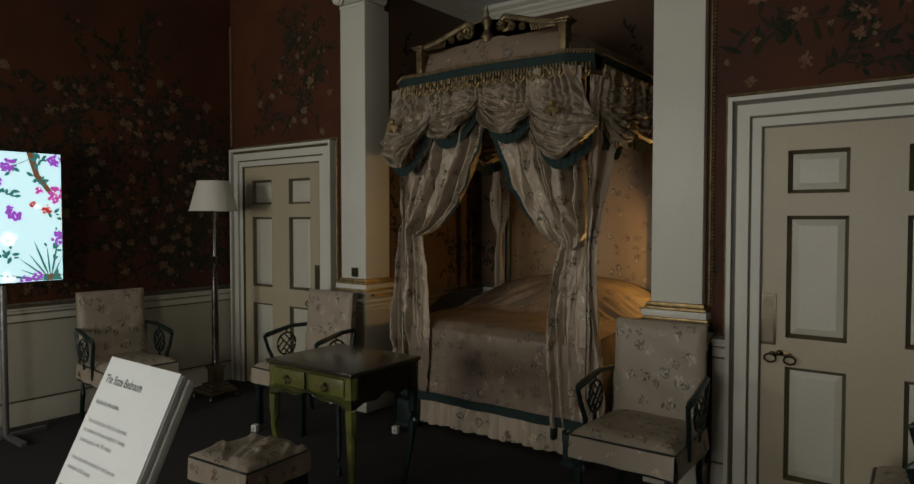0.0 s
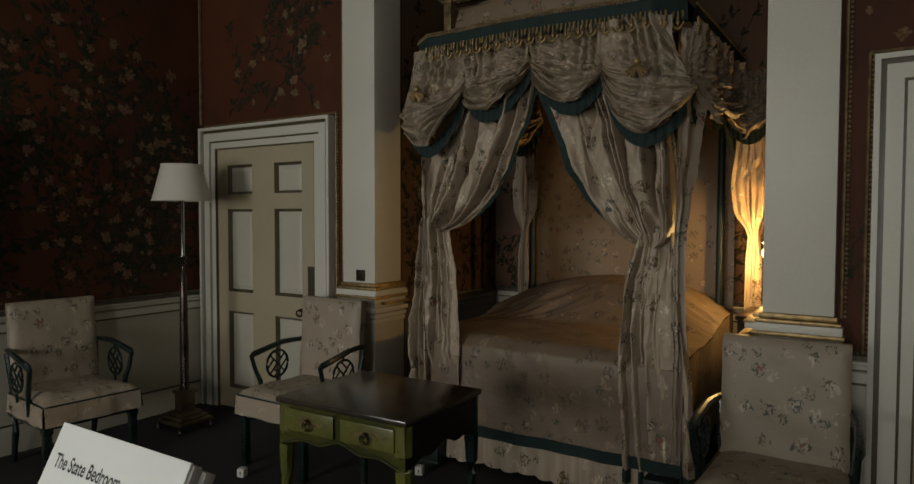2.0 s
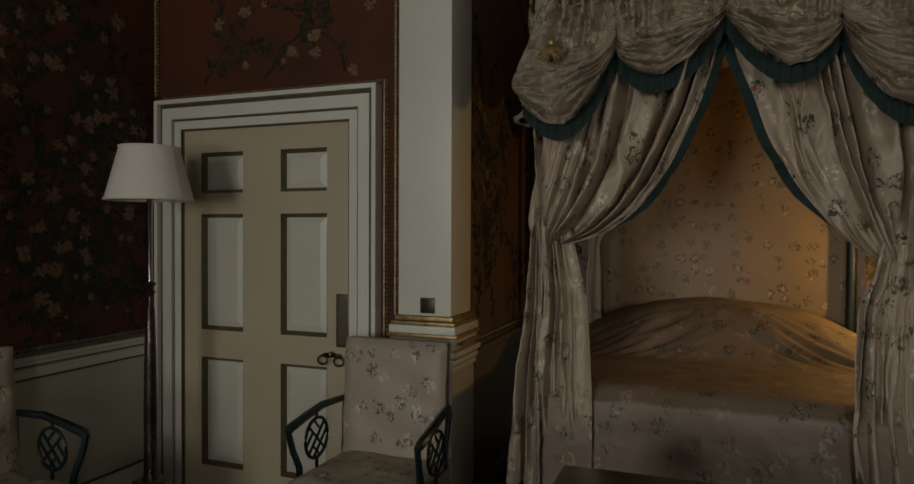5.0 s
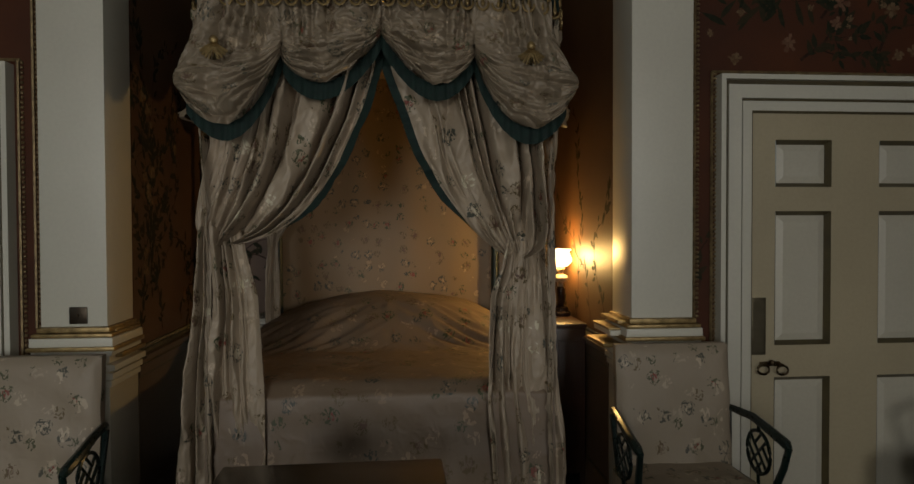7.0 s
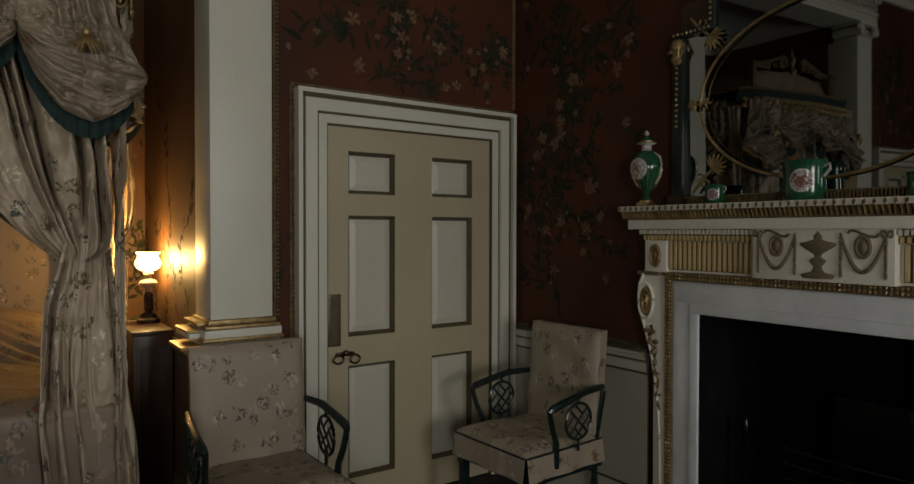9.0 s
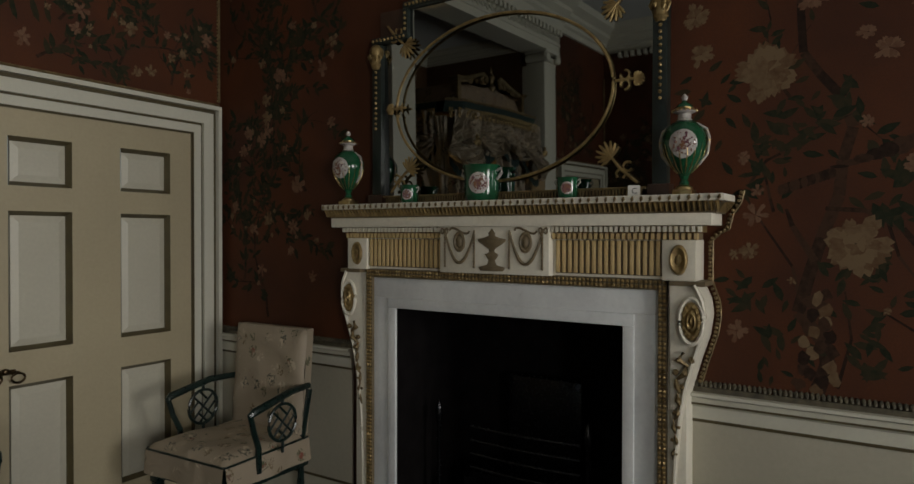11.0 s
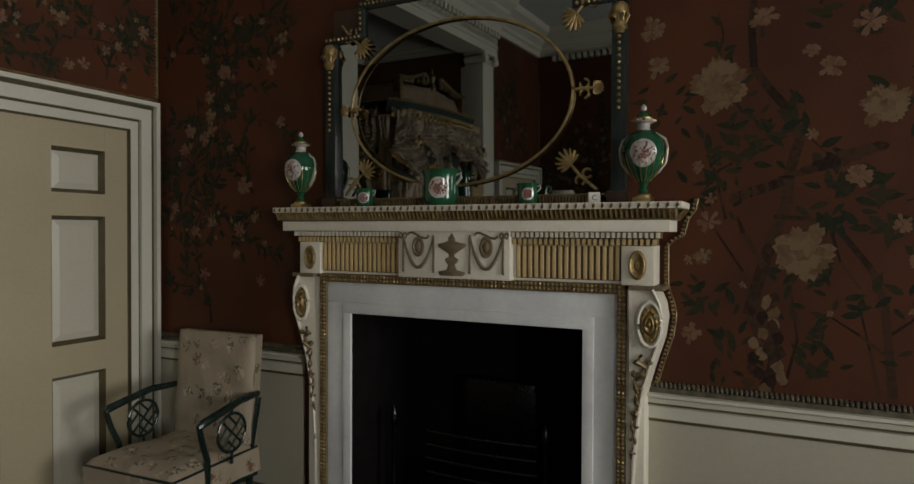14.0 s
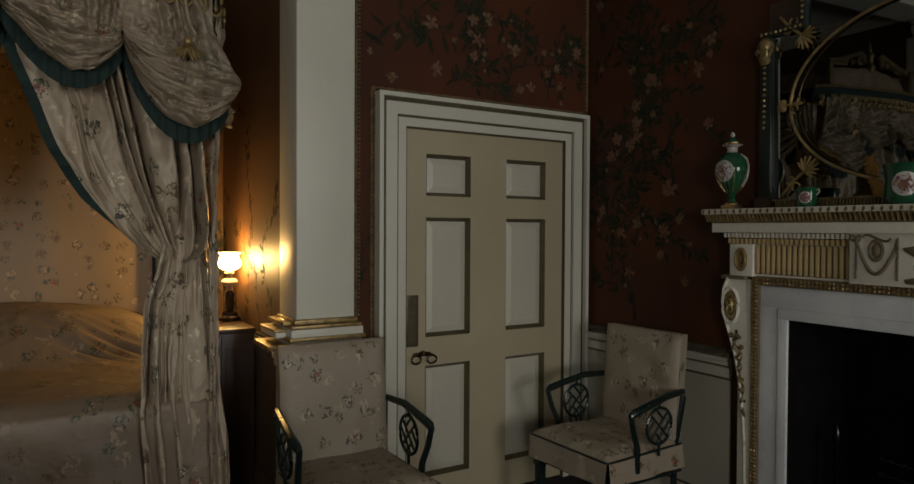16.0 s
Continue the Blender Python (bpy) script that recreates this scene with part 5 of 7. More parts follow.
for m, lab in ((pose(-4.387, 3.405, 0, 0, 0, 0), "lacquered armchair in flowered cream silk standing beside the door"),
               (pose(-5.58, 2.63, 0, 0, 0, 86), "lacquered armchair standing in shade against the dado"),
               (pose(-0.40, 3.283, 0, 0, 0, -88), "lacquered armchair in shade in the corner by the chimneypiece")):
    tagged(copy_thing(base_chair, m), lab)

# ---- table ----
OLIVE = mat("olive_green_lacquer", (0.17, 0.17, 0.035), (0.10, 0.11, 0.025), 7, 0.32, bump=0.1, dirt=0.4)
DARKTOP_SHADE = mat("dark_japanned_top_and_apron_shade", (0.045, 0.035, 0.022), (0.025, 0.02, 0.014), 6, 0.22, bump=0.05)
tb_ = thing("writing_table", "small olive green lacquered writing table with drawer and cabriole legs", "table", pose(-3.12, 2.615, 0, 0, 0, 1))
tw, td, th = 0.315, 0.262, 0.79
part("tabletop", Shape().box(-tw - 0.012, tw + 0.012, -td - 0.012, td + 0.012, th - 0.022, th, 0.006), DARKTOP_SHADE, tb_, "dark japanned table top")


def apron(u, v, x0, x1, y, flip):
    z1 = th - 0.024
    drop_ = 0.155 + 0.02 * (abs(2 * u - 1) ** 6) - 0.025 * math.sin(math.pi * u) ** 2 + 0.012 * math.cos(6 * math.pi * u) * math.sin(math.pi * u)
    p = (x0 + (x1 - x0) * u, y, z1 - drop_ * v)
    return Vector(p) if not flip else Vector((p[1], p[0], p[2]))


# front apron in lit olive; the others take the dark top's colour as shade
for y, fl in ((-td, False), (td, False), (-tw, True), (tw, True)):
    h_ = tw if not fl else td
    part("apron", Shape().sheet(lambda u, v, y=y, fl=fl, h_=h_: apron(u, v, -h_, h_, y, fl), 40, 4, 0.014 if True else 0), OLIVE if y == -td and not fl else DARKTOP_SHADE, tb_, "shaped lacquered apron, olive in front, shade-dark at sides and back")
rnd = random.Random(5)
for dx in (-0.145, 0.145):
    dr = part("drawer_front", Shape().box(dx - 0.128, dx + 0.128, -td - 0.012, -td, th - 0.125, th - 0.038, 0.004), OLIVE, tb_, "olive green drawer with worn gilt decoration")
    orn = Shape()
    for k in range(34):
        x, z = dx + rnd.gauss(0, 0.04), th - 0.082 + rnd.gauss(0, 0.011)
        orn.box(x - 0.007, x + 0.007, -td - 0.0135, -td - 0.011, z - 0.003, z + 0.003)
    part("gilt_decoration", orn, DULLGILT, dr, "worn gilt landscape")
    kb = Shape().tube([(dx + 0.02 * math.cos(a), -td - 0.024, th - 0.092 + 0.017 * math.sin(a)) for a in np.linspace(0, 2 * math.pi, 16, endpoint=False)], 0.004, 6, True)
    kb.lathe([(0.001, -0.012), (0.01, -0.006), (0.012, 0.0), (0.01, 0.006), (0.001, 0.012)], (dx, -td - 0.02, th - 0.076), 10)
    part("drawer_pull", kb, BRASS, dr, "brass ring pull")
lip = Shape().tube([Vector((x, -td - 0.009, apron((x + tw) / (2 * tw), 1.0, -tw, tw, -td, False).z + 0.012)) for x in np.linspace(-tw + 0.03, tw - 0.03, 40).tolist()], 0.0035, 5)
part("apron_edge", lip, mat("dark_olive_line", (0.045, 0.05, 0.014), None, 10, 0.4), tb_, "dark painted line along the shaped apron")
# rear legs get dark lacquer in place of shade on the olive
for sx in (-1, 1):
    for sy in (-1, 1):
        pts, rs = [], []
        for k in range(15):
            t = k / 14
            o = 0.022 * math.sin(t * math.pi * 1.15) - 0.03 * t + 0.03 * max(0, t - 0.85) * 3
            pts.append((sx * (tw - 0.03 + o), sy * (td - 0.03 + o), (th - 0.03) * (1 - t)))
            rs.append(0.027 * (1 - t) ** 1.3 + 0.0115 + 0.006 * (t > 0.93))
        part("leg", Shape().tube(pts, rs, 8), OLIVE if sy < 0 else LACQUER, tb_, "slender cabriole leg, olive in front, shade-dark behind")

# ---- stool ----
st = thing("footstool", "square footstool in loose flowered silk case on green legs", "stool", pose(-3.11, 1.99, 0, 0, 0, 4))
part("seat", Shape().sheet(lambda u, v: Vector((-0.205 + 0.41 * u, -0.19 + 0.38 * v, 0.43 + 0.03 * min(1, min(u, 1 - u, v, 1 - v) / 0.15) ** 0.5 + 0.016 * max(0.0, 1 - abs(noise.noise(Vector((3.5 * u + 2 * v, 2.2 * v - u, 0.6)))) * 6) + 0.008 * math.sin(7 * u + 5 * v) * math.sin(3 * v))), 30, 30), CHAIRSILK, st, "", 180)
sk_ = Shape()
ring = [(-0.205, -0.19), (0.205, -0.19), (0.205, 0.19), (-0.205, 0.19)]
for k in range(4):
    (xa, ya), (xb, yb) = ring[k], ring[(k + 1) % 4]
    nrm = Vector((yb - ya, xa - xb, 0)).normalized()
    sk_.sheet(lambda u, v, xa=xa, xb=xb, ya=ya, yb=yb, nrm=nrm: Vector((xa + (xb - xa) * u, ya + (yb - ya) * u, 0.33 + 0.10 * v)) + nrm * (0.004 + 0.006 * (1 - v) + 0.004 * math.sin(16 * u + k) * (1 - v)), 24, 4)
part("skirt", sk_, CHAIRSILK, st, "loose silk case hanging to the rail", 60)
part("piping", Shape().tube([(a[0] + (b[0] - a[0]) * t, a[1] + (b[1] - a[1]) * t, 0.432) for a, b in zip(ring, ring[1:] + ring[:1]) for t in (0.02, 0.5, 0.98)], 0.006, 6, True), LACQUER, st)
part("rail", Shape().box(-0.2, 0.2, -0.185, 0.185, 0.285, 0.345, 0.004), LACQUER, st)
for sx in (-1, 1):
    for sy in (-1, 1):
        part("leg", Shape().box(sx * 0.155, sx * 0.2, sy * 0.14, sy * 0.185, 0, 0.29, 0.004), LACQUER, st)

# ---- standard lamp ----
BRONZE = mat("dark_bronze", (0.10, 0.075, 0.06), (0.05, 0.04, 0.035), 15, 0.3, 0.8)
CHROME = mat("silvered_stem", (0.6, 0.58, 0.55), (0.5, 0.48, 0.45), 10, 0.2, 1.0)
SHADE = mat("cream_pleated_lampshade", (0.62, 0.58, 0.50), (0.58, 0.54, 0.46), 3, 0.8, dirt=0.1)
fl_ = thing("floor_lamp", "unlit standard lamp with cream drum shade and fluted bronze column", "lamp", pose(-5.58, 3.41, 0))
part("base", Shape().box(-0.13, 0.13, -0.13, 0.13, 0.045, 0.075, 0.006).box(-0.11, 0.11, -0.11, 0.11, 0.075, 0.10, 0.01).box(-0.085, 0.085, -0.085, 0.085, 0.10, 0.125, 0.008).box(-0.05, 0.05, -0.05, 0.05, 0.125, 0.26, 0.008).box(-0.06, 0.06, -0.06, 0.06, 0.25, 0.275, 0.005), mat("aged_brass_plinth", (0.20, 0.15, 0.085), (0.11, 0.08, 0.05), 15, 0.35, 0.7), fl_, "stepped square bronze base")
for sx in (-1, 1):
    for sy in (-1, 1):
        part("foot", Shape().lathe([(0.012, 0), (0.022, 0.015), (0.016, 0.04), (0.02, 0.055)], (sx * 0.125, sy * 0.125, 0), 10), BRONZE, fl_, "small paw foot")
part("column", Shape().lathe([(0.045, 0.27), (0.036, 0.29), (0.03, 0.31), (0.031, 0.6), (0.027, 0.9), (0.021, 1.10), (0.012, 1.12), (0.009, 1.16), (0.022, 1.175), (0.026, 1.185), (0.012, 1.20), (0.024, 1.215), (0.030, 1.225), (0.014, 1.235)], (0, 0, 0), 16), BRONZE, fl_, "fluted dark bronze column")
part("stem", Shape().lathe([(0.013, 1.22), (0.013, 1.62), (0.02, 1.63), (0.006, 1.70)], (0, 0, 0), 12), CHROME, fl_, "bright silvered stem")
n = 48
sh = Shape()


def shade(u, v):
    a = 2 * math.pi * u
    r = 0.20 - 0.065 * v
    return Vector((r * math.cos(a), r * math.sin(a), 1.63 + 0.25 * v))


sh.sheet(shade, n, 3)
part("shade", sh, SHADE, fl_, "cream fabric lamp shade", 180)
for edge_v in (0, 1):
    part("shade_trim", Shape().tube([shade(k / 40, edge_v) for k in range(40)], 0.0055, 6, True), SHADE, fl_)

# ---- bedside cupboard and oil lamp ----
WOOD = mat("dark_mahogany", (0.06, 0.028, 0.015), (0.035, 0.018, 0.012), 5, 0.35, bump=0.1)
cb_ = thing("bedside_cupboard", "narrow dark mahogany bedside cupboard in the alcove", "cupboard", pose(-1.957, 4.80, 0))
part("body", Shape().box(-0.115, 0.08, -0.26, 0.2, 0.1, 0.93, 0.004), WOOD, cb_)
part("top", Shape().box(-0.125, 0.085, -0.275, 0.215, 0.93, 0.955, 0.005), WOOD, cb_)
part("door", Shape().box(-0.10, 0.07, -0.268, -0.26, 0.14, 0.92, 0.002).box(-0.08, 0.05, -0.273, -0.267, 0.2, 0.86, 0.004), WOOD, cb_)
for sx, sy in ((-0.10, -0.24), (0.065, -0.24), (-0.10, 0.18), (0.065, 0.18)):
    part("leg", Shape().box(sx - 0.015, sx + 0.015, sy - 0.015, sy + 0.015, 0, 0.105), WOOD, cb_)
OLX, OLY, OLZ = -1.932, 4.91, 0.955
ol = thing("oil_lamp", "lit brass oil lamp with a frilled opal glass shade", "lamp", pose(OLX, OLY, OLZ))
part("base", Shape().lathe([(0.065, 0), (0.065, 0.02), (0.05, 0.03), (0.045, 0.05), (0.02, 0.06)], (0, 0, 0), 20), BRONZE, ol)
part("column", Shape().lathe([(0.02, 0.06), (0.028, 0.08), (0.028, 0.17), (0.018, 0.18)], (0, 0, 0), 14), BRONZE, ol)
part("font", Shape().lathe([(0.018, 0.18), (0.02, 0.205), (0.046, 0.215), (0.05, 0.232), (0.04, 0.248), (0.016, 0.258), (0.018, 0.275), (0.03, 0.285), (0.022, 0.31)], (0, 0, 0), 20), mat("pale_pottery_font", (0.5, 0.42, 0.3), None, 12, 0.3), ol, "pale pottery oil font")
OPAL = glow("lit_opal_glass", (1.0, 0.66, 0.28), 9.0)
os_ = Shape()


def opal(u, v):
    a = 2 * math.pi * u
    r = float(np.interp(v, (0, 0.15, 0.4, 0.7, 0.85, 1.0), (0.04, 0.062, 0.072, 0.058, 0.05, 0.066)))
    if v > 0.85:
        r += 0.006 * math.sin(8 * a)
    return Vector((r * math.cos(a), r * math.sin(a), 0.305 + 0.105 * v))


part("shade", os_.sheet(opal, 48, 16), OPAL, ol, "glowing frilled opal glass shade", 180).visible_shadow = False
lp = bpy.data.lights.new("oil_flame", "POINT")
lp.energy, lp.color, lp.shadow_soft_size = 19.0, (1.0, 0.60, 0.19), 0.05
new("oil_flame", lp).location = (OLX, OLY, OLZ + 0.36)

# ---- wall switch and socket ----
for nm, m, lab in (("wall_switch", pose(AL - 0.115, 3.87, 1.125), "small dark bronze switch plate on the pilaster"), ("wall_socket", pose(EX - 0.014, 0.145, 0.69, 0, 0, -90), "dark bronze socket plate on the dado")):
    w_ = thing(nm, lab, "switch", m)
    hw = 0.037 if nm == "wall_switch" else 0.043
    part("plate", Shape().box(-hw, hw, -0.008, 0.0, -hw, hw, 0.002), mat("bronze_switch_plate", (0.06, 0.045, 0.03), None, 30, 0.35, 0.8), w_)
    part("toggle", Shape().lathe([(0.006, 0), (0.005, 0.006), (0.002, 0.012)], (0, -0.012, -0.004), 8), BRASS, w_)

# ---- object number cubes on the floor ----
CARD = mat("white_card", (0.7, 0.68, 0.62), None, 10, 0.6)
for x, y, z in ((-4.50, 3.03, 0), (-3.65, 3.62, 0)):
    cu = thing("label_cube", "small white numbered cube standing on the carpet", "label", pose(x, y, z, 0, 0, 15), "label cubes")
    part("block", Shape().box(-0.022, 0.022, -0.022, 0.022, 0, 0.05, 0.002), CARD, cu)
    part("mark", Shape().box(-0.003, 0.003, -0.0235, -0.022, 0.015, 0.035), SOOT, cu, "printed number too small to read")


# ---- overmantel mirror ----
GLASS = bpy.data.materials.new("old_mirror_glass")
GLASS.use_nodes = True
gb = GLASS.node_tree.nodes["Principled BSDF"]
gb.inputs["Base Color"].default_value, gb.inputs["Metallic"].default_value, gb.inputs["Roughness"].default_value = (0.25, 0.26, 0.255, 1), 1.0, 0.02
mr = thing("overmantel_mirror", "overmantel mirror with gilt oval ring and beaded posts", "mirror", pose(EX, 1.975, 1.612))
part("glass", Shape().box(-0.004, 0.004, -0.67, 0.67, -0.43, 0.34).box(-0.004, 0.004, -0.50, 0.50, 0.34, 0.56), GLASS, mr, "old silvered mirror glass, leaning a little").matrix_basis = pose(-0.0305, 0, 0.46, 0, -0.75, -0.77)
part("backboard", Shape().box(-0.011, -0.002, -0.70, 0.70, 0.0, 0.95).box(-0.011, -0.002, -0.53, 0.53, 0.82, 1.05), WOOD, mr)
GREENPOST = mat("green_black_mirror_post", (0.02, 0.028, 0.022), (0.012, 0.016, 0.014), 12, 0.35)
for s in (-1, 1):
    part("post", Shape().box(-0.056, -0.003, s * 0.66, s * 0.715, 0.05, 0.78, 0.003), GREENPOST, mr, "dark mirror post")
    part("post_foot", Shape().box(-0.07, -0.003, s * 0.645, s * 0.73, 0.0, 0.05, 0.006), WOOD, mr)
    bd = beads(Shape(), (-0.06, s * 0.69, 0.36), (-0.06, s * 0.69, 0.66), 0.024, 0.008)
    part("bead_string", bd, GILT, mr, "string of gilt beads", None)
    hd = Shape().lathe([(0.018, 0.66), (0.03, 0.68), (0.026, 0.70), (0.034, 0.73), (0.036, 0.755), (0.022, 0.775), (0.014, 0.78)], (-0.052, s * 0.69, 0), 12)
    for k in range(7):
        a = 2 * math.pi * k / 7
        hd.tube([(-0.06 + 0.012 * math.cos(a), s * 0.69 + 0.026 * math.sin(a), 0.69), (-0.064 + 0.02 * math.cos(a), s * 0.69 + 0.036 * math.sin(a), 0.72), (-0.058, s * 0.69 + 0.024 * math.sin(a), 0.76)], [0.005, 0.009, 0.004], 6)
    part("post_head", hd, GILT, mr, "carved gilt post head")
    part("top_rail", Shape().box(-0.056, -0.003, s * 0.50, s * 0.72, 0.785, 0.815, 0.004).box(-0.056, -0.003, s * 0.50, s * 0.53, 0.815, 0.93, 0.004), GREENPOST, mr)
    part("rail_beads", beads(beads(Shape(), (-0.059, s * 0.51, 0.80), (-0.059, s * 0.72, 0.80), 0.022, 0.008), (-0.059, s * 0.515, 0.82), (-0.059, s * 0.515, 0.92), 0.022, 0.008), GILT, mr, "", None)
part("crown_rail", Shape().box(-0.056, -0.003, -0.53, 0.53, 0.93, 0.96, 0.004), GREENPOST, mr)
part("crown_beads", beads(Shape(), (-0.059, -0.52, 0.945), (-0.059, 0.52, 0.945), 0.022, 0.008), GILT, mr, "", None)
part("oval_ring", Shape().tube([(-0.052, 0.03 + 0.535 * math.cos(a), 0.453 + 0.362 * math.sin(a)) for a in np.linspace(0, 2 * math.pi, 90, endpoint=False)], 0.0065, 8, True), GILT, mr, "slim gilt oval ring")
gl = Shape()
for k in range(92):
    y = -0.62 + 1.24 * k / 91
    gl.box(-0.066, -0.056, y - 0.0035, y + 0.0035, 0.004, 0.036)
gl.box(-0.06, -0.003, -0.64, 0.64, 0.0, 0.006).box(-0.066, -0.003, -0.64, 0.64, 0.034, 0.042)
part("gallery", gl, DULLGILT, mr, "low gilt reeded gallery")


def anthemion(y, z, ang, size):
    """A gilt palmette on a stem, turned by ang degrees."""
    sh = Shape()
    a0 = radians(ang)
    d = Vector((0, math.cos(a0), math.sin(a0)))
    c = Vector((-0.05, y, z))
    sh.tube([c - d * size * 2.4, c - d * size * 1.0 + Vector((0, 0.01, 0)), c], [0.006, 0.007, 0.006], 6)
    for k in range(9):
        a = a0 + radians(-80 + 20 * k)
        e = Vector((-0.01, math.cos(a), math.sin(a)))
        L = size * (0.75 + 0.45 * math.cos(radians(-80 + 20 * k)))
        sh.tube([c, c + e * L * 0.6, c + e * L], [0.003, 0.0075, 0.004], 6)
    for s in (-1, 1):
        n_ = Vector((0, -d.z, d.y)) * s
        sh.tube([c - d * size * 1.2 + n_ * (0.02 + 0.018 * math.cos(t)) + d * 0.018 * math.sin(t) for t in np.linspace(0, 5, 12)], 0.005, 6)
    return sh


for s in (-1, 1):
    part("anthemion", anthemion(s * 0.50, 0.16, 90 + s * 45 if s > 0 else 45, 0.06), GILT, mr, "gilt palmette spray")
    part("anthemion", anthemion(s * 0.52, 0.76, -45 if s < 0 else -135, 0.06), GILT, mr, "gilt palmette spray")
    part("side_ornament", anthemion(s * 0.59, 0.46, 0 if s > 0 else 180, 0.032), GILT, mr, "small gilt leaf ornament")

# ---- green porcelain on the shelf ----
PORC = mat("green_porcelain_glaze", (0.014, 0.088, 0.038), (0.010, 0.055, 0.024), 9, 0.12, bump=0.02)
VGILT = mat("bright_gilding", (0.66, 0.50, 0.24), (0.42, 0.31, 0.14), 30, 0.34, 1.0, bump=0.1)
PORCW = mat("white_porcelain_reserve", (0.52, 0.49, 0.44), (0.36, 0.32, 0.31), 35, 0.15, bump=0.02)
FLOWERP = mat("purple_painted_flowers", (0.14, 0.055, 0.09), (0.24, 0.13, 0.06), 55, 0.2)
BODY = [(0.02, 0.075), (0.026, 0.085), (0.05, 0.112), (0.074, 0.155), (0.086, 0.2), (0.085, 0.238), (0.071, 0.268), (0.05, 0.288), (0.036, 0.297)]


def medallion(parent, r_at, z0, z1, ang, wide, flowers):
    """A white oval reserve laid on the curve of a pot, with painted flowers."""
    zc, hz = (z0 + z1) / 2, (z1 - z0) / 2

    def f(u, v, grow=0.0015, k=1.0):
        a, r = 2 * math.pi * u, v * k
        z = zc + hz * r * math.sin(a)
        th_ = ang + wide * r * math.cos(a)
        rr = r_at(z) + grow
        return Vector((rr * math.cos(th_), rr * math.sin(th_), z))
    part("white_reserve", Shape().sheet(f, 28, 5), PORCW, parent, "white painted oval reserve", 180)
    fl2 = Shape()
    rn = random.Random(flowers)
    for k in range(64):
        u0, v0 = rn.random(), rn.random() ** 0.7 * 0.8
        c = f(u0, v0, 0.0025)
        n_ = Vector((math.cos(ang), math.sin(ang), 0))
        t1, t2 = n_.cross(Vector((0, 0, 1))), Vector((0, 0, 1))
        q = rn.uniform(0.004, 0.0085) * (1.15 - 0.6 * v0)
        fl2.faces([c + q * (math.cos(b) * t1 + math.sin(b) * t2) * (1 if j % 2 else 0.55) for j, b in enumerate(np.linspace(0, 2 * math.pi, 10, endpoint=False).tolist())], [tuple(range(10))])
    part("painted_flowers", fl2, FLOWERP, parent, "purple and brown painted flowers", None)


def vase(y, facing):
    v = thing("lidded_vase", "tall green and gilt porcelain lidded vase with painted oval reserve", "vase", pose(EX - 0.15, y, 1.612) @ Matrix.Scale(0.88, 4), "green porcelain garniture")
    part("base", Shape().box(-0.038, 0.038, -0.038, 0.038, 0, 0.02, 0.003).lathe([(0.036, 0.02), (0.034, 0.03), (0.018, 0.04)], (0, 0, 0), 20), VGILT, v, "square gilt base")
    part("stem", Shape().lathe([(0.018, 0.04), (0.02, 0.05), (0.014, 0.06), (0.02, 0.075)], (0, 0, 0), 18), PORC, v)
    b = part("body", Shape().lathe(BODY, (0, 0, 0), 36), PORC, v, "", 180)
    part("neck", Shape().lathe([(0.038, 0.293), (0.026, 0.305), (0.026, 0.325), (0.044, 0.332), (0.044, 0.338), (0.028, 0.345)], (0, 0, 0), 24), PORCW, v, "white porcelain neck")
    part("lid_band", Shape().lathe([(0.036, 0.3445), (0.036, 0.35), (0.031, 0.352)], (0, 0, 0), 20), VGILT, v)
    part("lid", Shape().lathe([(0.034, 0.345), (0.03, 0.36), (0.014, 0.372), (0.008, 0.38)], (0, 0, 0), 20), PORC, v)
    part("finial", Shape().lathe([(0.007, 0.378), (0.013, 0.388), (0.013, 0.394), (0.008, 0.402), (0.001, 0.408)], (0, 0, 0), 14), PORCW, v, "white bud finial")
    rb = Shape()
    for k in range(18):
        a = 2 * math.pi * k / 18
        bmesh.ops.create_icosphere(rb.bm, subdivisions=1, radius=0.0045, matrix=Matrix.Translation((0.048 * math.cos(a), 0.048 * math.sin(a), 0.338)))
    part("rim_beads", rb, VGILT, v, "", None)
    for s in (-1, 1):
        hp = [(0, s * float(np.interp(t, (0, 0.25, 0.6, 0.85, 1), (0.058, 0.090, 0.098, 0.086, 0.045))), 0.12 + 0.165 * t) for t in np.linspace(0, 1, 14).tolist()]
        hd = part("handle", Shape().tube(hp, 0.006, 8), PORCW, v, "white strap handle with gilt dots")
        part("gilt_dots", [beads(q, hp[i], hp[i + 1], 0.011, 0.0068) for q in [Shape()] for i in range(1, 12)][-1], VGILT, hd, "", None)
    ry = Shape()
    for k in range(16):
        a = 2 * math.pi * k / 16
        ry.tube([((r + 0.0005) * math.cos(a), (r + 0.0005) * math.sin(a), z) for r, z in BODY[1:5]], [0.001, 0.003, 0.0022, 0.0006], 5)
    part("gilt_rays", ry, VGILT, b, "gilt rays", None)
    zs, rs_ = [q[1] for q in BODY], [q[0] for q in BODY]
    medallion(b, lambda z: float(np.interp(z, zs, rs_)), 0.14, 0.255, radians(facing), 0.66, int(y * 10))
    return v


vase(2.762, 184)
vase(1.172, 190)


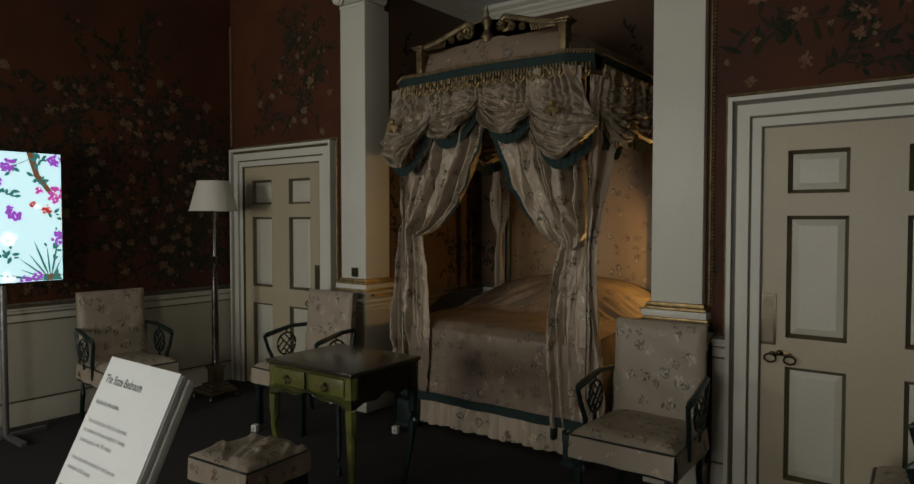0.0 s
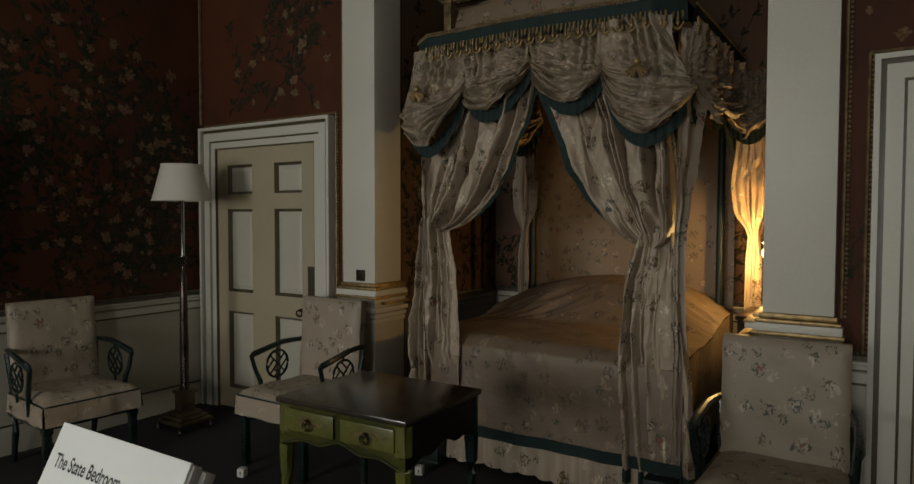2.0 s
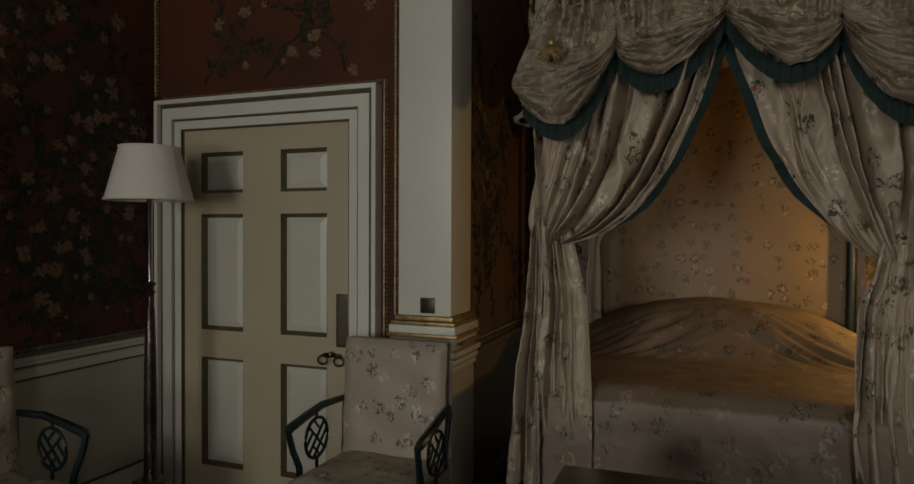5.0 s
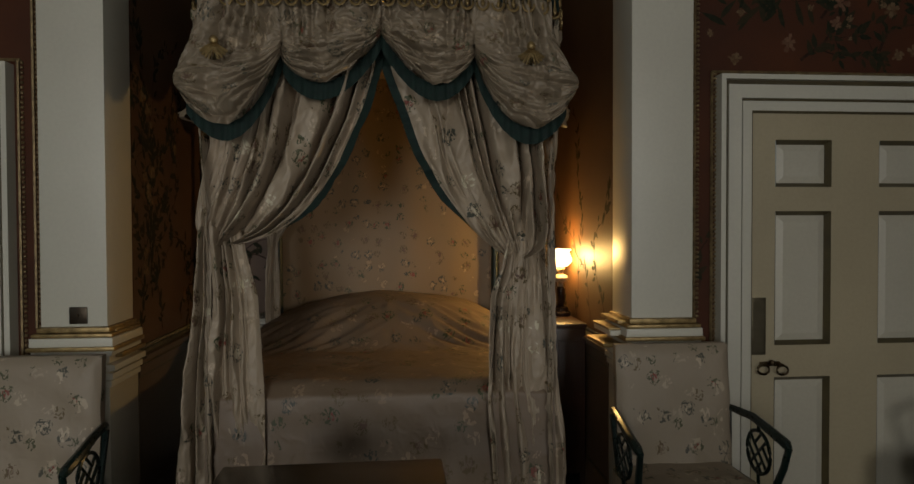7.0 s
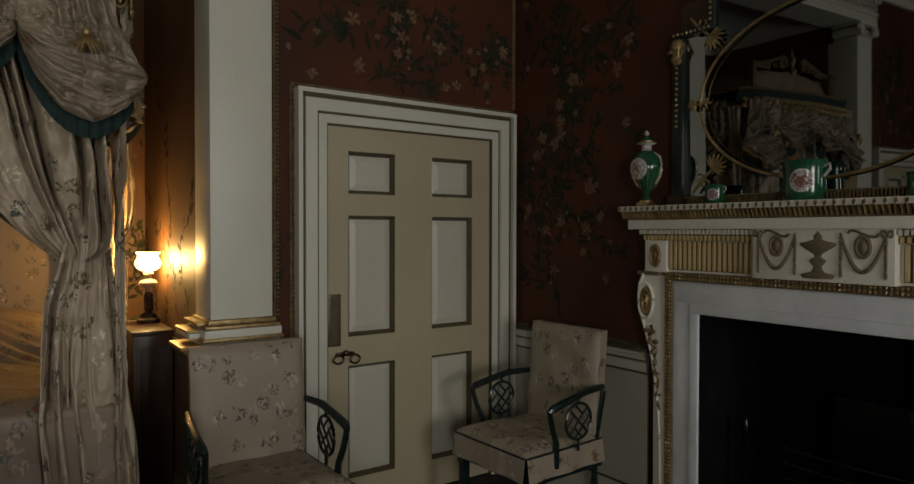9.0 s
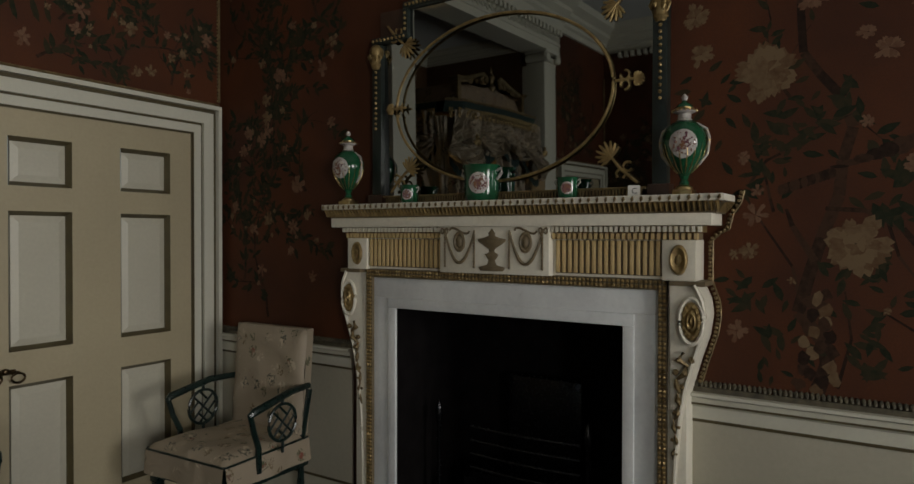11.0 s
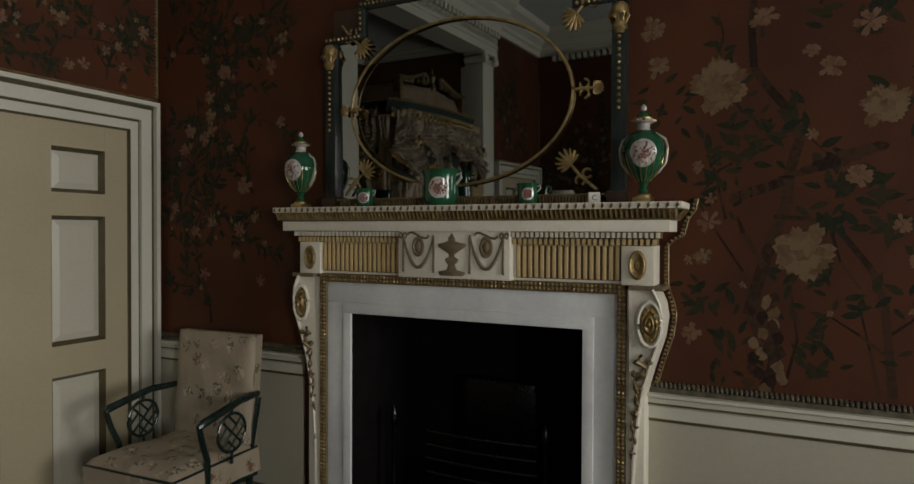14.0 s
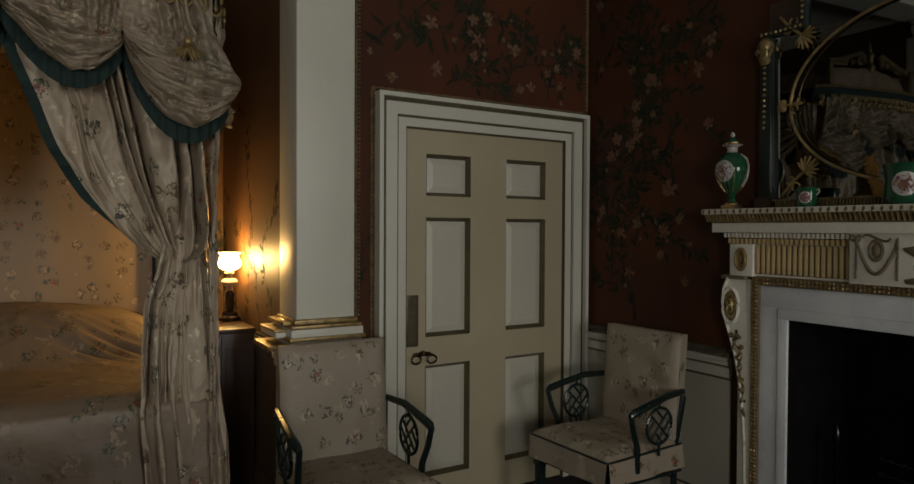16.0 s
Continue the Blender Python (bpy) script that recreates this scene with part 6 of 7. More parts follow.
def pot(y, r, h, x=-0.10):
    p = thing("porcelain_cache_pot", "green porcelain cache pot with painted white reserve and small handles", "pot", pose(EX + x, y, 1.612), "green porcelain garniture")
    prof = [(r * 0.8, 0), (r * 0.9, 0.006), (r * 0.97, h * 0.2), (r * 0.95, h * 0.6), (r, h * 0.9), (r * 1.06, h), (r * 0.98, h), (r * 0.88, h * 0.6), (r * 0.8, h * 0.1)]
    b = part("body", Shape().lathe(prof, (0, 0, 0), 32), PORC, p, "", 60)
    for s in (-1, 1):
        part("handle", Shape().tube([(0, s * r * 0.96, h * 0.85), (0, s * r * 1.25, h * 0.9), (0, s * r * 1.28, h * 0.78), (0, s * r * 0.96, h * 0.6)], 0.08 * r, 6), PORCW, p)
    medallion(b, lambda z: float(np.interp(z, (0, h * 0.2, h * 0.6, h), (r * 0.9, r * 0.97, r * 0.955, r * 1.03))), h * 0.2, h * 0.78, radians(200), 0.6, int(y * 100))
    return p


pot(2.04, 0.078, 0.155)
pot(2.43, 0.043, 0.085)
pot(1.64, 0.043, 0.085)


def lettering(name, text, size, m, material, parent, bold=0.0, spread=1.0):
    """Flat lettering in the built-in font."""
    cu = bpy.data.curves.new(name, "FONT")
    cu.body, cu.size, cu.offset, cu.space_character = text, size, bold, spread
    tmp = new("tmp_" + name, cu)
    bpy.context.view_layer.update()
    me = bpy.data.meshes.new_from_object(tmp.evaluated_get(bpy.context.evaluated_depsgraph_get()))
    bpy.data.objects.remove(tmp)
    me.materials.clear()
    me.materials.append(material)
    ob = new(name, me)
    ob.parent = parent
    ob.matrix_basis = m
    return ob


INK = mat("dark_ink", (0.03, 0.035, 0.035), None, 10, 0.7)
GREYINK = mat("grey_ink", (0.33, 0.34, 0.33), None, 10, 0.7)
cc = thing("label_cube", "small white cube lettered C standing on the shelf", "label", pose(EX - 0.115, 1.365, 1.612, 0, 0, -70), "label cubes")
part("block", Shape().box(-0.022, 0.022, -0.022, 0.022, 0, 0.042, 0.002), CARD, cc)
lettering("letter", "C", 0.03, pose(-0.010, -0.0226, 0.011, 90, 0, 0), INK, cc)

# ---- reading board ----
SIGN = mat("matt_white_print", (0.78, 0.80, 0.76), (0.75, 0.77, 0.73), 4, 0.6, bump=0.02, dirt=0.05)
GREYBOARD = mat("grey_board_edge", (0.40, 0.39, 0.35), None, 12, 0.6)
sg = thing("reading_board", "white printed visitor information board on a sloping grey stand", "sign", pose(-3.025, 1.311, 1.022, -26, 0, 0))
SW, SH = 0.487, 0.72
part("print", Shape().box(0, SW, -0.006, 0, -SH, 0, 0.001), SIGN, sg, "white printed sheet")
part("board", Shape().box(0.004, SW + 0.006, 0.0005, 0.022, -SH - 0.01, -0.004, 0.002), GREYBOARD, sg)
part("backing", Shape().box(0.004, SW + 0.018, 0.024, 0.05, -SH - 0.01, -0.012, 0.002), GREYBOARD, sg)
part("leg", Shape().faces([(0.17, 0.05, -0.2), (0.32, 0.05, -0.2), (0.32, 0.05, -0.95), (0.17, 0.05, -0.95), (0.17, 0.48, -0.90), (0.32, 0.48, -0.90)], [(0, 1, 2, 3), (0, 1, 5, 4), (0, 3, 4), (1, 2, 5), (2, 3, 4, 5)]), GREYBOARD, sg)
FACE = -0.0066
lines = (("The State Bedroom", 0.052, 0.112, INK, 0.0006, 1.0), ("Inspired by the orient", 0.029, 0.205, INK, 0.0002, 1.05), ("This is the bedroom of the State Apartment,", 0.0265, 0.285, GREYINK, 0, 0.95),
         ("an exclusive set of rooms designed for housing", 0.0265, 0.325, GREYINK, 0, 0.95), ("important guests in the 18th century.", 0.0265, 0.365, GREYINK, 0, 0.95), ("These spaces often contained the most luxurious", 0.0265, 0.44, GREYINK, 0, 0.95),
         ("materials to really impress.", 0.0265, 0.48, GREYINK, 0, 0.95), ("in the room. The decoration is inspired by a", 0.0265, 0.595, GREYINK, 0, 0.95), ("fantasy version of Chinese design", 0.0265, 0.635, GREYINK, 0, 0.95), ("highly fashionable at the time.", 0.0265, 0.675, GREYINK, 0, 0.95))
for text, size, down, ink, bold, sp in lines:
    lettering("printed_line", text, 0.863 * size, pose(0.03, FACE, -0.863 * down, 90, 0, 0) @ Matrix.Diagonal((0.74, 1, 1, 1)), ink, sg, bold, sp)
part("printed_bar", Shape().box(0.03, 0.40, -0.0068, -0.006, -0.480, -0.470), GREYINK, sg, "grey line of print too small to read", None)

# ---- display screen on a stand ----
BLACK = mat("black_plastic", (0.012, 0.012, 0.013), None, 20, 0.35)
GREYMETAL = mat("grey_metal_tube", (0.25, 0.25, 0.25), None, 15, 0.4, 0.7)
tv = thing("display_screen", "bright upright display showing painted flowers on a grey metal stand", "screen", pose(-5.76, 1.912, 0, 0, 0, 0))
ZB, ZT, HY = 1.105, 2.033, 0.342
part("casing", Shape().box(-0.05, 0.0, -HY - 0.012, HY + 0.012, ZB - 0.015, ZT + 0.015, 0.006), BLACK, tv)
CYAN = glow("lit_pale_blue_screen", (0.58, 0.85, 0.90), 0.9)
part("screen", Shape().box(0.0, 0.003, -HY, HY, ZB, ZT), CYAN, tv, "lit pale blue picture")
part("pole", Shape().tube([(-0.03, -0.04, 0.03), (-0.03, -0.04, 1.2)], 0.022, 12), GREYMETAL, tv)
part("foot", Shape().box(-0.25, 0.28, -0.06, -0.02, 0.0, 0.03, 0.004), GREYMETAL, tv, "flat metal foot bar")
part("cross_foot", Shape().box(-0.05, -0.01, -0.30, 0.22, 0.0, 0.028, 0.004), GREYMETAL, tv)
inks = {"purple": glow("lit_purple", (0.30, 0.07, 0.48), 0.8), "pink": glow("lit_magenta", (0.5, 0.06, 0.33), 0.8), "red": glow("lit_red", (0.48, 0.03, 0.03), 0.7), "leaf": glow("lit_teal_leaf", (0.03, 0.16, 0.15), 0.8), "bark": glow("lit_brown_bark", (0.16, 0.075, 0.035), 0.7), "white": glow("lit_white", (0.9, 0.9, 0.92), 0.9)}
shapes = {k: Shape() for k in inks}
rn = random.Random(12)


def petals(kind, y, z, r, n=26):
    for k in range(n):
        a = rn.uniform(0, 6.28)
        d = r * math.sqrt(rn.random()) * 0.75
        c = (y + d * math.cos(a), z + d * math.sin(a))
        x = 0.0045 + 0.002 * rn.random()
        q = r * rn.uniform(0.13, 0.26)
        shapes[kind].faces([(x, min(HY - 0.002, c[0] + q * math.cos(b) * (0.7 + 0.5 * rn.random())), max(ZB + 0.002, min(ZT - 0.002, c[1] + q * math.sin(b) * (0.7 + 0.5 * rn.random())))) for b in [2 * math.pi * j / 8 for j in range(8)]], [tuple(range(8))])


def blade(kind, y, z, ang, L, w=0.3):
    c, s = math.cos(ang), math.sin(ang)
    x = 0.0036 + 0.0006 * rn.random()
    shapes[kind].faces([(x, min(HY - 0.002, y + L * (p * c - q * s)), max(ZB + 0.002, min(ZT - 0.002, z + L * (p * s + q * c)))) for p, q in ((0, 0), (0.35, w / 2), (0.7, w * 0.4), (1, 0), (0.7, -w * 0.4), (0.35, -w / 2))], [tuple(range(6))])


for y0, z0, y1, z1, w in ((0.14, ZT, 0.18, ZT - 0.16, 0.025), (0.18, ZT - 0.16, 0.28, ZT - 0.30, 0.025), (-0.05, ZT - 0.14, 0.13, ZT - 0.05, 0.006)):
    shapes["bark"].faces([(0.0035, y0 - w, z0), (0.0035, y0 + w, z0), (0.0035, y1 + w * 0.8, z1), (0.0035, y1 - w * 0.8, z1)], [(0, 1, 2, 3)])
for y, z, r, k in ((0.30, ZT - 0.05, 0.06, "purple"), (0.31, ZT - 0.30, 0.075, "pink"), (0.19, ZT - 0.27, 0.035, "pink"), (0.32, ZT - 0.62, 0.07, "purple"), (0.02, ZT - 0.44, 0.07, "purple"), (0.0, ZT - 0.1, 0.06, "purple"), (-0.08, ZT - 0.21, 0.05, "purple"), (0.09, ZT - 0.92, 0.05, "purple"), (0.17, ZT - 0.89, 0.045, "purple"), (0.25, ZT - 0.96, 0.03, "purple"), (-0.2, ZT - 0.3, 0.07, "pink"), (-0.22, ZT - 0.7, 0.08, "purple"),
                   (0.15, ZT - 0.37, 0.03, "red"), (0.24, ZT - 0.40, 0.045, "red"), (0.18, ZT - 0.38, 0.022, "white"), (0.26, ZT - 0.39, 0.015, "white"), (0.0, ZT - 0.62, 0.06, "white"), (-0.02, ZT - 0.9, 0.06, "white")):
    petals(k, y, z, r)
for k in range(60):
    y, z = rn.choice(((0.2, ZT - 0.2), (0.0, ZT - 0.3), (0.31, ZT - 0.45), (0.29, ZT - 0.72), (0.0, ZT - 0.72), (-0.15, ZT - 0.5), (0.0, ZT - 0.12), (0.22, ZT - 0.03)))
    blade("leaf", y + rn.gauss(0, 0.025), z + rn.gauss(0, 0.035), rn.uniform(0, 6.28), rn.uniform(0.03, 0.06), 0.45)
for k in range(9):
    blade("leaf", 0.26, ZT - 0.93, radians(65 + 15 * k), rn.uniform(0.18, 0.40), 0.05)
for k in range(30):
    blade("leaf" if k % 3 else "bark", 0.28 + rn.gauss(0, 0.025), ZT - 0.93 + rn.gauss(0, 0.03), rn.uniform(0, 6.28), 0.05, 0.6)
scr = [o for o in tv.children if o.name.startswith("screen")][0]
for k, s in shapes.items():
    tagged(part("picture_" + k, s, inks[k], scr, "", None), kind="stuff")

# ---- painted blossoms, leaves and boughs of the wallpaper ----
BLOSSOM = painted("faded_cream_blossom", ((0.085, 0.045, 0.022), (0.115, 0.07, 0.037), (0.155, 0.105, 0.058)))
PINK = painted("faded_pink_blossom", ((0.10, 0.045, 0.025), (0.13, 0.07, 0.042), (0.16, 0.09, 0.055)))
LEAFP = painted("faded_green_leaf", ((0.010, 0.013, 0.007), (0.018, 0.021, 0.011), (0.032, 0.026, 0.013)))
BOUGH = painted("brown_painted_bough", ((0.014, 0.008, 0.006), (0.026, 0.014, 0.009), (0.05, 0.026, 0.015)))


class Paper:
    """Flat painted motifs on one wall: origin, the way along it and the way out of it."""

    def __init__(self, wall, origin, along, out, seed, blossoms=0.09):
        self.blossoms = blossoms
        self.wall, self.o, self.a, self.n = wall, Vector(origin), Vector(along), Vector(out)
        self.r = random.Random(seed)
        self.sh = {k: Shape() for k in ("blossom", "pink", "leaf", "bough")}

    def put(self, kind, pts, lift):
        base = self.o + self.n * (0.3 * lift + 0.0002 * self.r.random())
        vs = [self.sh[kind].bm.verts.new(base + self.a * s + Vector((0, 0, z))) for s, z in pts]
        self.sh[kind].bm.faces.new(vs)

    def leaf(self, s, z, ang, L, w=0.42):
        c, q = math.cos(ang), math.sin(ang)
        bend = self.r.uniform(-0.15, 0.15)
        self.put("leaf", [(s + L * (p * c - (h + bend * p * p) * q), z + L * (p * q + (h + bend * p * p) * c)) for p, h in ((0, 0), (0.25, w * 0.42), (0.55, w * 0.45), (0.82, w * 0.22), (1, 0), (0.82, -w * 0.2), (0.55, -w * 0.42), (0.25, -w * 0.4))], 0.0022)

    def flower(self, s, z, r, kind="blossom", n=None):
        n = n or self.r.choice((5, 6, 7, 8))
        t0 = self.r.uniform(0, 6.28)
        for ringn, (k, scale) in enumerate(((n, 1.0), (max(4, n - 2), 0.62)) + (((n, 0.8), (n, 0.36)) if n > 9 else ())):
            for j in range(k):
                a = t0 + 2 * math.pi * j / k + self.r.uniform(-0.2, 0.2)
                L, w = r * scale * self.r.uniform(0.65, 1.15), r * self.r.uniform(0.16, 0.3)
                c, q = math.cos(a), math.sin(a)
                self.put(kind, [(s + p * L * c - h * w * q, z + p * L * q + h * w * c) for p, h in ((0.05, 0), (0.45, 0.75), (0.8, 0.9 + 0.3 * self.r.random()), (0.98, 0.45), (0.86, 0.05), (1.0, -0.4), (0.78, -1.0), (0.45, -0.7))], 0.003 + 0.0009 * ringn)

    def ribbon(self, pts, w0, w1):
        for (p, q), k in zip(zip(pts, pts[1:]), range(len(pts))):
            t0, t1 = k / (len(pts) - 1), (k + 1) / (len(pts) - 1)
            wa, wb = w0 + (w1 - w0) * t0, w0 + (w1 - w0) * t1
            d = Vector((q[0] - p[0], q[1] - p[1])).normalized()
            nx, nz = -d.y, d.x
            self.put("bough", [(p[0] + nx * wa, p[1] + nz * wa), (p[0] - nx * wa, p[1] - nz * wa), (q[0] - nx * wb, q[1] - nz * wb), (q[0] + nx * wb, q[1] + nz * wb)], 0.0014)

    def bough(self, s, z, ang, length, w, depth, box):
        r = self.r
        pts = [(s, z)]
        n = max(4, int(length / 0.05))
        kids = []
        for k in range(n):
            ang += r.gauss(0, 0.26)
            s, z = s + length / n * math.cos(ang), z + length / n * math.sin(ang)
            if not (box[0] < s < box[1] and box[2] < z < box[3]):
                break
            pts.append((s, z))
            if depth > 0 and r.random() < 0.30:
                kids.append((s, z, ang + r.choice((-1, 1)) * r.uniform(0.5, 1.1)))
            if w < 0.013 and r.random() < 0.75:
                for _ in range(r.choice((1, 2, 3, 4))):
                    self.leaf(s + r.gauss(0, 0.012), z + r.gauss(0, 0.012), ang + r.uniform(-1.3, 1.3), r.uniform(0.03, 0.08))
            if w < 0.01 and r.random() < self.blossoms:
                self.flower(s + r.gauss(0, 0.02), z + r.gauss(0, 0.02), r.choice((0.014, 0.018, 0.025, 0.035, 0.045)), r.choice(("blossom", "blossom", "pink")))
        if len(pts) > 2:
            self.ribbon(pts, w, w * 0.35)
        for q in kids:
            self.bough(*q, length * r.uniform(0.45, 0.7), w * 0.5, depth - 1, box)

    def done(self):
        for k, m, lab in (("bough", BOUGH, "brown painted boughs"), ("leaf", LEAFP, "faded green painted leaves"), ("blossom", BLOSSOM, "faded cream painted blossoms"), ("pink", PINK, "faded pink painted blossoms")):
            ob = part("painted_" + k, self.sh[k], m, self.wall, lab, None)
            tagged(ob, kind="stuff")


east = Paper(wall_east, (EX, 0, 0), (0, 1, 0), (-1, 0, 0), 4)
boxR, boxL, boxM = (0.16, 0.98, 0.95, 3.4), (2.95, 3.86, 0.95, 3.4), (0.2, 3.8, 2.75, 3.4)
for s, z, r, kind in ((0.65, 1.44, 0.105, "blossom"), (0.92, 2.05, 0.115, "blossom"), (0.40, 1.93, 0.08, "blossom"), (0.98, 1.41, 0.038, "blossom"), (1.03, 1.40, 0.022, "blossom"), (1.17, 2.28, 0.055, "blossom"), (1.15, 2.14, 0.05, "blossom"), (1.02, 1.12, 0.042, "pink"), (0.96, 1.54, 0.045, "pink"), (0.29, 1.41, 0.055, "pink"),
                      (0.56, 2.08, 0.05, "pink"), (0.62, 2.14, 0.035, "pink"), (0.35, 1.53, 0.035, "pink"), (0.48, 1.70, 0.05, "pink"), (0.84, 1.31, 0.016, "blossom"), (0.26, 2.16, 0.06, "pink"), (0.45, 2.22, 0.05, "pink"), (0.78, 2.28, 0.05, "pink"), (0.20, 1.06, 0.025, "pink"), (0.56, 1.22, 0.018, "blossom"), (0.32, 1.24, 0.016, "blossom"), (1.0, 1.75, 0.03, "pink"),
                      (3.30, 1.51, 0.045, "pink"), (3.27, 1.735, 0.06, "pink"), (3.62, 1.50, 0.05, "pink"), (3.40, 2.35, 0.055, "pink"), (3.55, 1.27, 0.04, "pink"), (3.15, 1.24, 0.035, "pink"), (3.5, 2.05, 0.05, "pink"), (3.7, 1.95, 0.04, "pink"), (3.08, 2.35, 0.05, "pink")):
    east.flower(s, z, r, kind, 12 if r > 0.07 else None)
east.ribbon([(0.76, 0.93), (0.73, 1.03), (0.74, 1.10), (0.82, 1.20), (0.79, 1.32), (0.75, 1.46), (0.70, 1.60), (0.69, 1.72), (0.66, 1.83)], 0.024, 0.017)
east.ribbon([(0.66, 1.83), (0.69, 1.93), (0.76, 2.02), (0.81, 2.10), (0.82, 2.27), (0.79, 2.5), (0.84, 2.8)], 0.017, 0.010)
east.ribbon([(0.77, 1.38), (0.84, 1.50), (0.86, 1.56)], 0.013, 0.005)
east.ribbon([(0.37, 0.93), (0.385, 1.10), (0.40, 1.27), (0.44, 1.38), (0.52, 1.49), (0.62, 1.55), (0.74, 1.56)], 0.015, 0.007)
for pts in ([(0.385, 1.08), (0.47, 1.15), (0.56, 1.21)], [(0.39, 1.15), (0.32, 1.21), (0.28, 1.27)], [(0.41, 0.95), (0.44, 1.10), (0.47, 1.24)], [(0.56, 1.51), (0.53, 1.40), (0.47, 1.31)], [(0.17, 1.62), (0.26, 1.63), (0.34, 1.61)], [(0.22, 1.60), (0.27, 1.70), (0.29, 1.82), (0.25, 1.92)], [(0.70, 0.95), (0.66, 1.12), (0.68, 1.28)], [(0.81, 1.22), (0.84, 1.36), (0.93, 1.50), (1.00, 1.62)]):
    east.ribbon(pts, 0.006, 0.003)
for s, z, n, spread, size in ((0.55, 1.62, 14, 0.06, 0.085), (0.47, 1.60, 9, 0.05, 0.09), (0.42, 1.55, 8, 0.05, 0.08), (0.58, 1.33, 12, 0.05, 0.07), (0.52, 1.24, 8, 0.04, 0.07), (0.63, 1.16, 12, 0.05, 0.07), (0.62, 1.04, 8, 0.04, 0.07), (0.25, 1.50, 9, 0.05, 0.08), (0.22, 1.38, 8, 0.04, 0.08), (0.33, 1.30, 6, 0.04, 0.07), (0.80, 1.85, 18, 0.07, 0.07), (0.90, 1.80, 12, 0.06, 0.065), (0.74, 1.92, 9, 0.05, 0.07),
                              (0.95, 1.25, 9, 0.05, 0.08), (0.86, 1.10, 9, 0.05, 0.07), (1.02, 1.27, 6, 0.04, 0.07), (0.30, 1.95, 10, 0.06, 0.08), (0.24, 1.80, 7, 0.04, 0.08), (1.0, 1.62, 10, 0.06, 0.06), (0.92, 1.62, 8, 0.05, 0.06), (1.06, 2.02, 9, 0.06, 0.06), (1.12, 1.92, 8, 0.05, 0.06), (0.55, 2.25, 9, 0.07, 0.08), (0.40, 2.30, 9, 0.07, 0.08), (0.9, 0.99, 6, 0.05, 0.05), (0.72, 1.36, 8, 0.05, 0.06), (0.27, 1.06, 8, 0.04, 0.05), (0.20, 1.15, 6, 0.03, 0.05)):
    for _ in range(n):
        east.leaf(s + east.r.gauss(0, spread), z + east.r.gauss(0, spread * 0.8), east.r.uniform(0, 6.28), size * east.r.uniform(0.6, 1.15), 0.4)
# mottled rockwork at the foot of the tree
for k in range(26):
    s, z = 0.76 + 0.06 * math.sin(1.7 * k) * (1 - k / 40), 0.94 + 0.013 * k
    east.put("blossom" if k % 3 == 0 else "bough", [(s + 0.022 * math.cos(b_) * (0.6 + 0.6 * east.r.random()), z + 0.03 * math.sin(b_) * (0.5 + 0.6 * east.r.random())) for b_ in [2 * math.pi * i / 9 for i in range(9)]], 0.004)
for q in ((0.9, 1.55, 1.8), (0.98, 1.65, 2.2), (0.85, 1.95, 1.2), (1.05, 2.1, 1.7), (0.6, 2.3, 1.9)):
    east.bough(*q, 0.4, 0.006, 1, boxR)
for q in ((3.5, 1.0, 1.7), (3.35, 1.5, 1.4), (3.6, 1.9, 2.0), (3.2, 1.7, 1.2), (3.7, 1.2, 1.7), (3.3, 2.2, 1.3), (3.1, 2.6, 1.0)):
    east.bough(*q, 0.7, 0.010, 2, boxL)
for k in range(8):
    east.bough(0.4 + 0.42 * k, 2.8, 1.6, 0.6, 0.009, 1, boxM)
# a speckled bird on the bough
for k in range(9):
    east.put("bough", [(0.70 - 0.035 * k + 0.03 * math.cos(b), 1.70 + 0.012 * k + (0.05 - 0.008 * abs(k - 5)) * 0.6 * math.sin(b)) for b in [2 * math.pi * i / 9 for i in range(9)]], 0.0042)
for k in range(14):
    east.put("bough", [(0.72 + 0.012 * k + 0.012 * math.cos(b), 1.68 - 0.004 * k + 0.02 * math.sin(b)) for b in [2 * math.pi * i / 8 for i in range(8)]], 0.0042)
east.done()
north = Paper(wall_north, (0, NY, 0), (1, 0, 0), (0, -1, 0), 11)
boxN, boxW = (-1.5, -0.05, 2.27, 3.4), (-5.98, -4.55, 2.27, 3.4)
for k in range(40):
    s, z = -1.27 + north.r.gauss(0, 0.13), 2.42 + abs(north.r.gauss(0, 0.17))
    if -1.42 < s:
        north.leaf(s, z, north.r.uniform(0.6, 2.6), north.r.uniform(0.07, 0.14), 0.25)
for s, z, r in ((-1.33, 2.30, 0.035), (-1.30, 2.52, 0.022), (-1.45, 2.42, 0.02), (-1.06, 2.38, 0.045), (-1.1, 2.62, 0.05), (-0.95, 2.55, 0.02), (-0.5, 2.33, 0.035), (-0.42, 2.35, 0.04), (-0.3, 2.45, 0.03), (-0.75, 2.5, 0.02), (-0.62, 2.6, 0.018), (-1.3, 2.75, 0.06), (-0.2, 2.38, 0.03)):
    north.flower(s, z, r, "blossom" if r < 0.045 else "pink")
for q in ((-1.0, 2.3, 1.1), (-0.9, 2.5, 0.3), (-0.6, 2.35, 1.0), (-0.3, 2.3, 1.7), (-0.5, 2.6, 0.4), (-1.2, 2.6, 1.3)):
    north.bough(*q, 0.5, 0.008, 2, boxN)
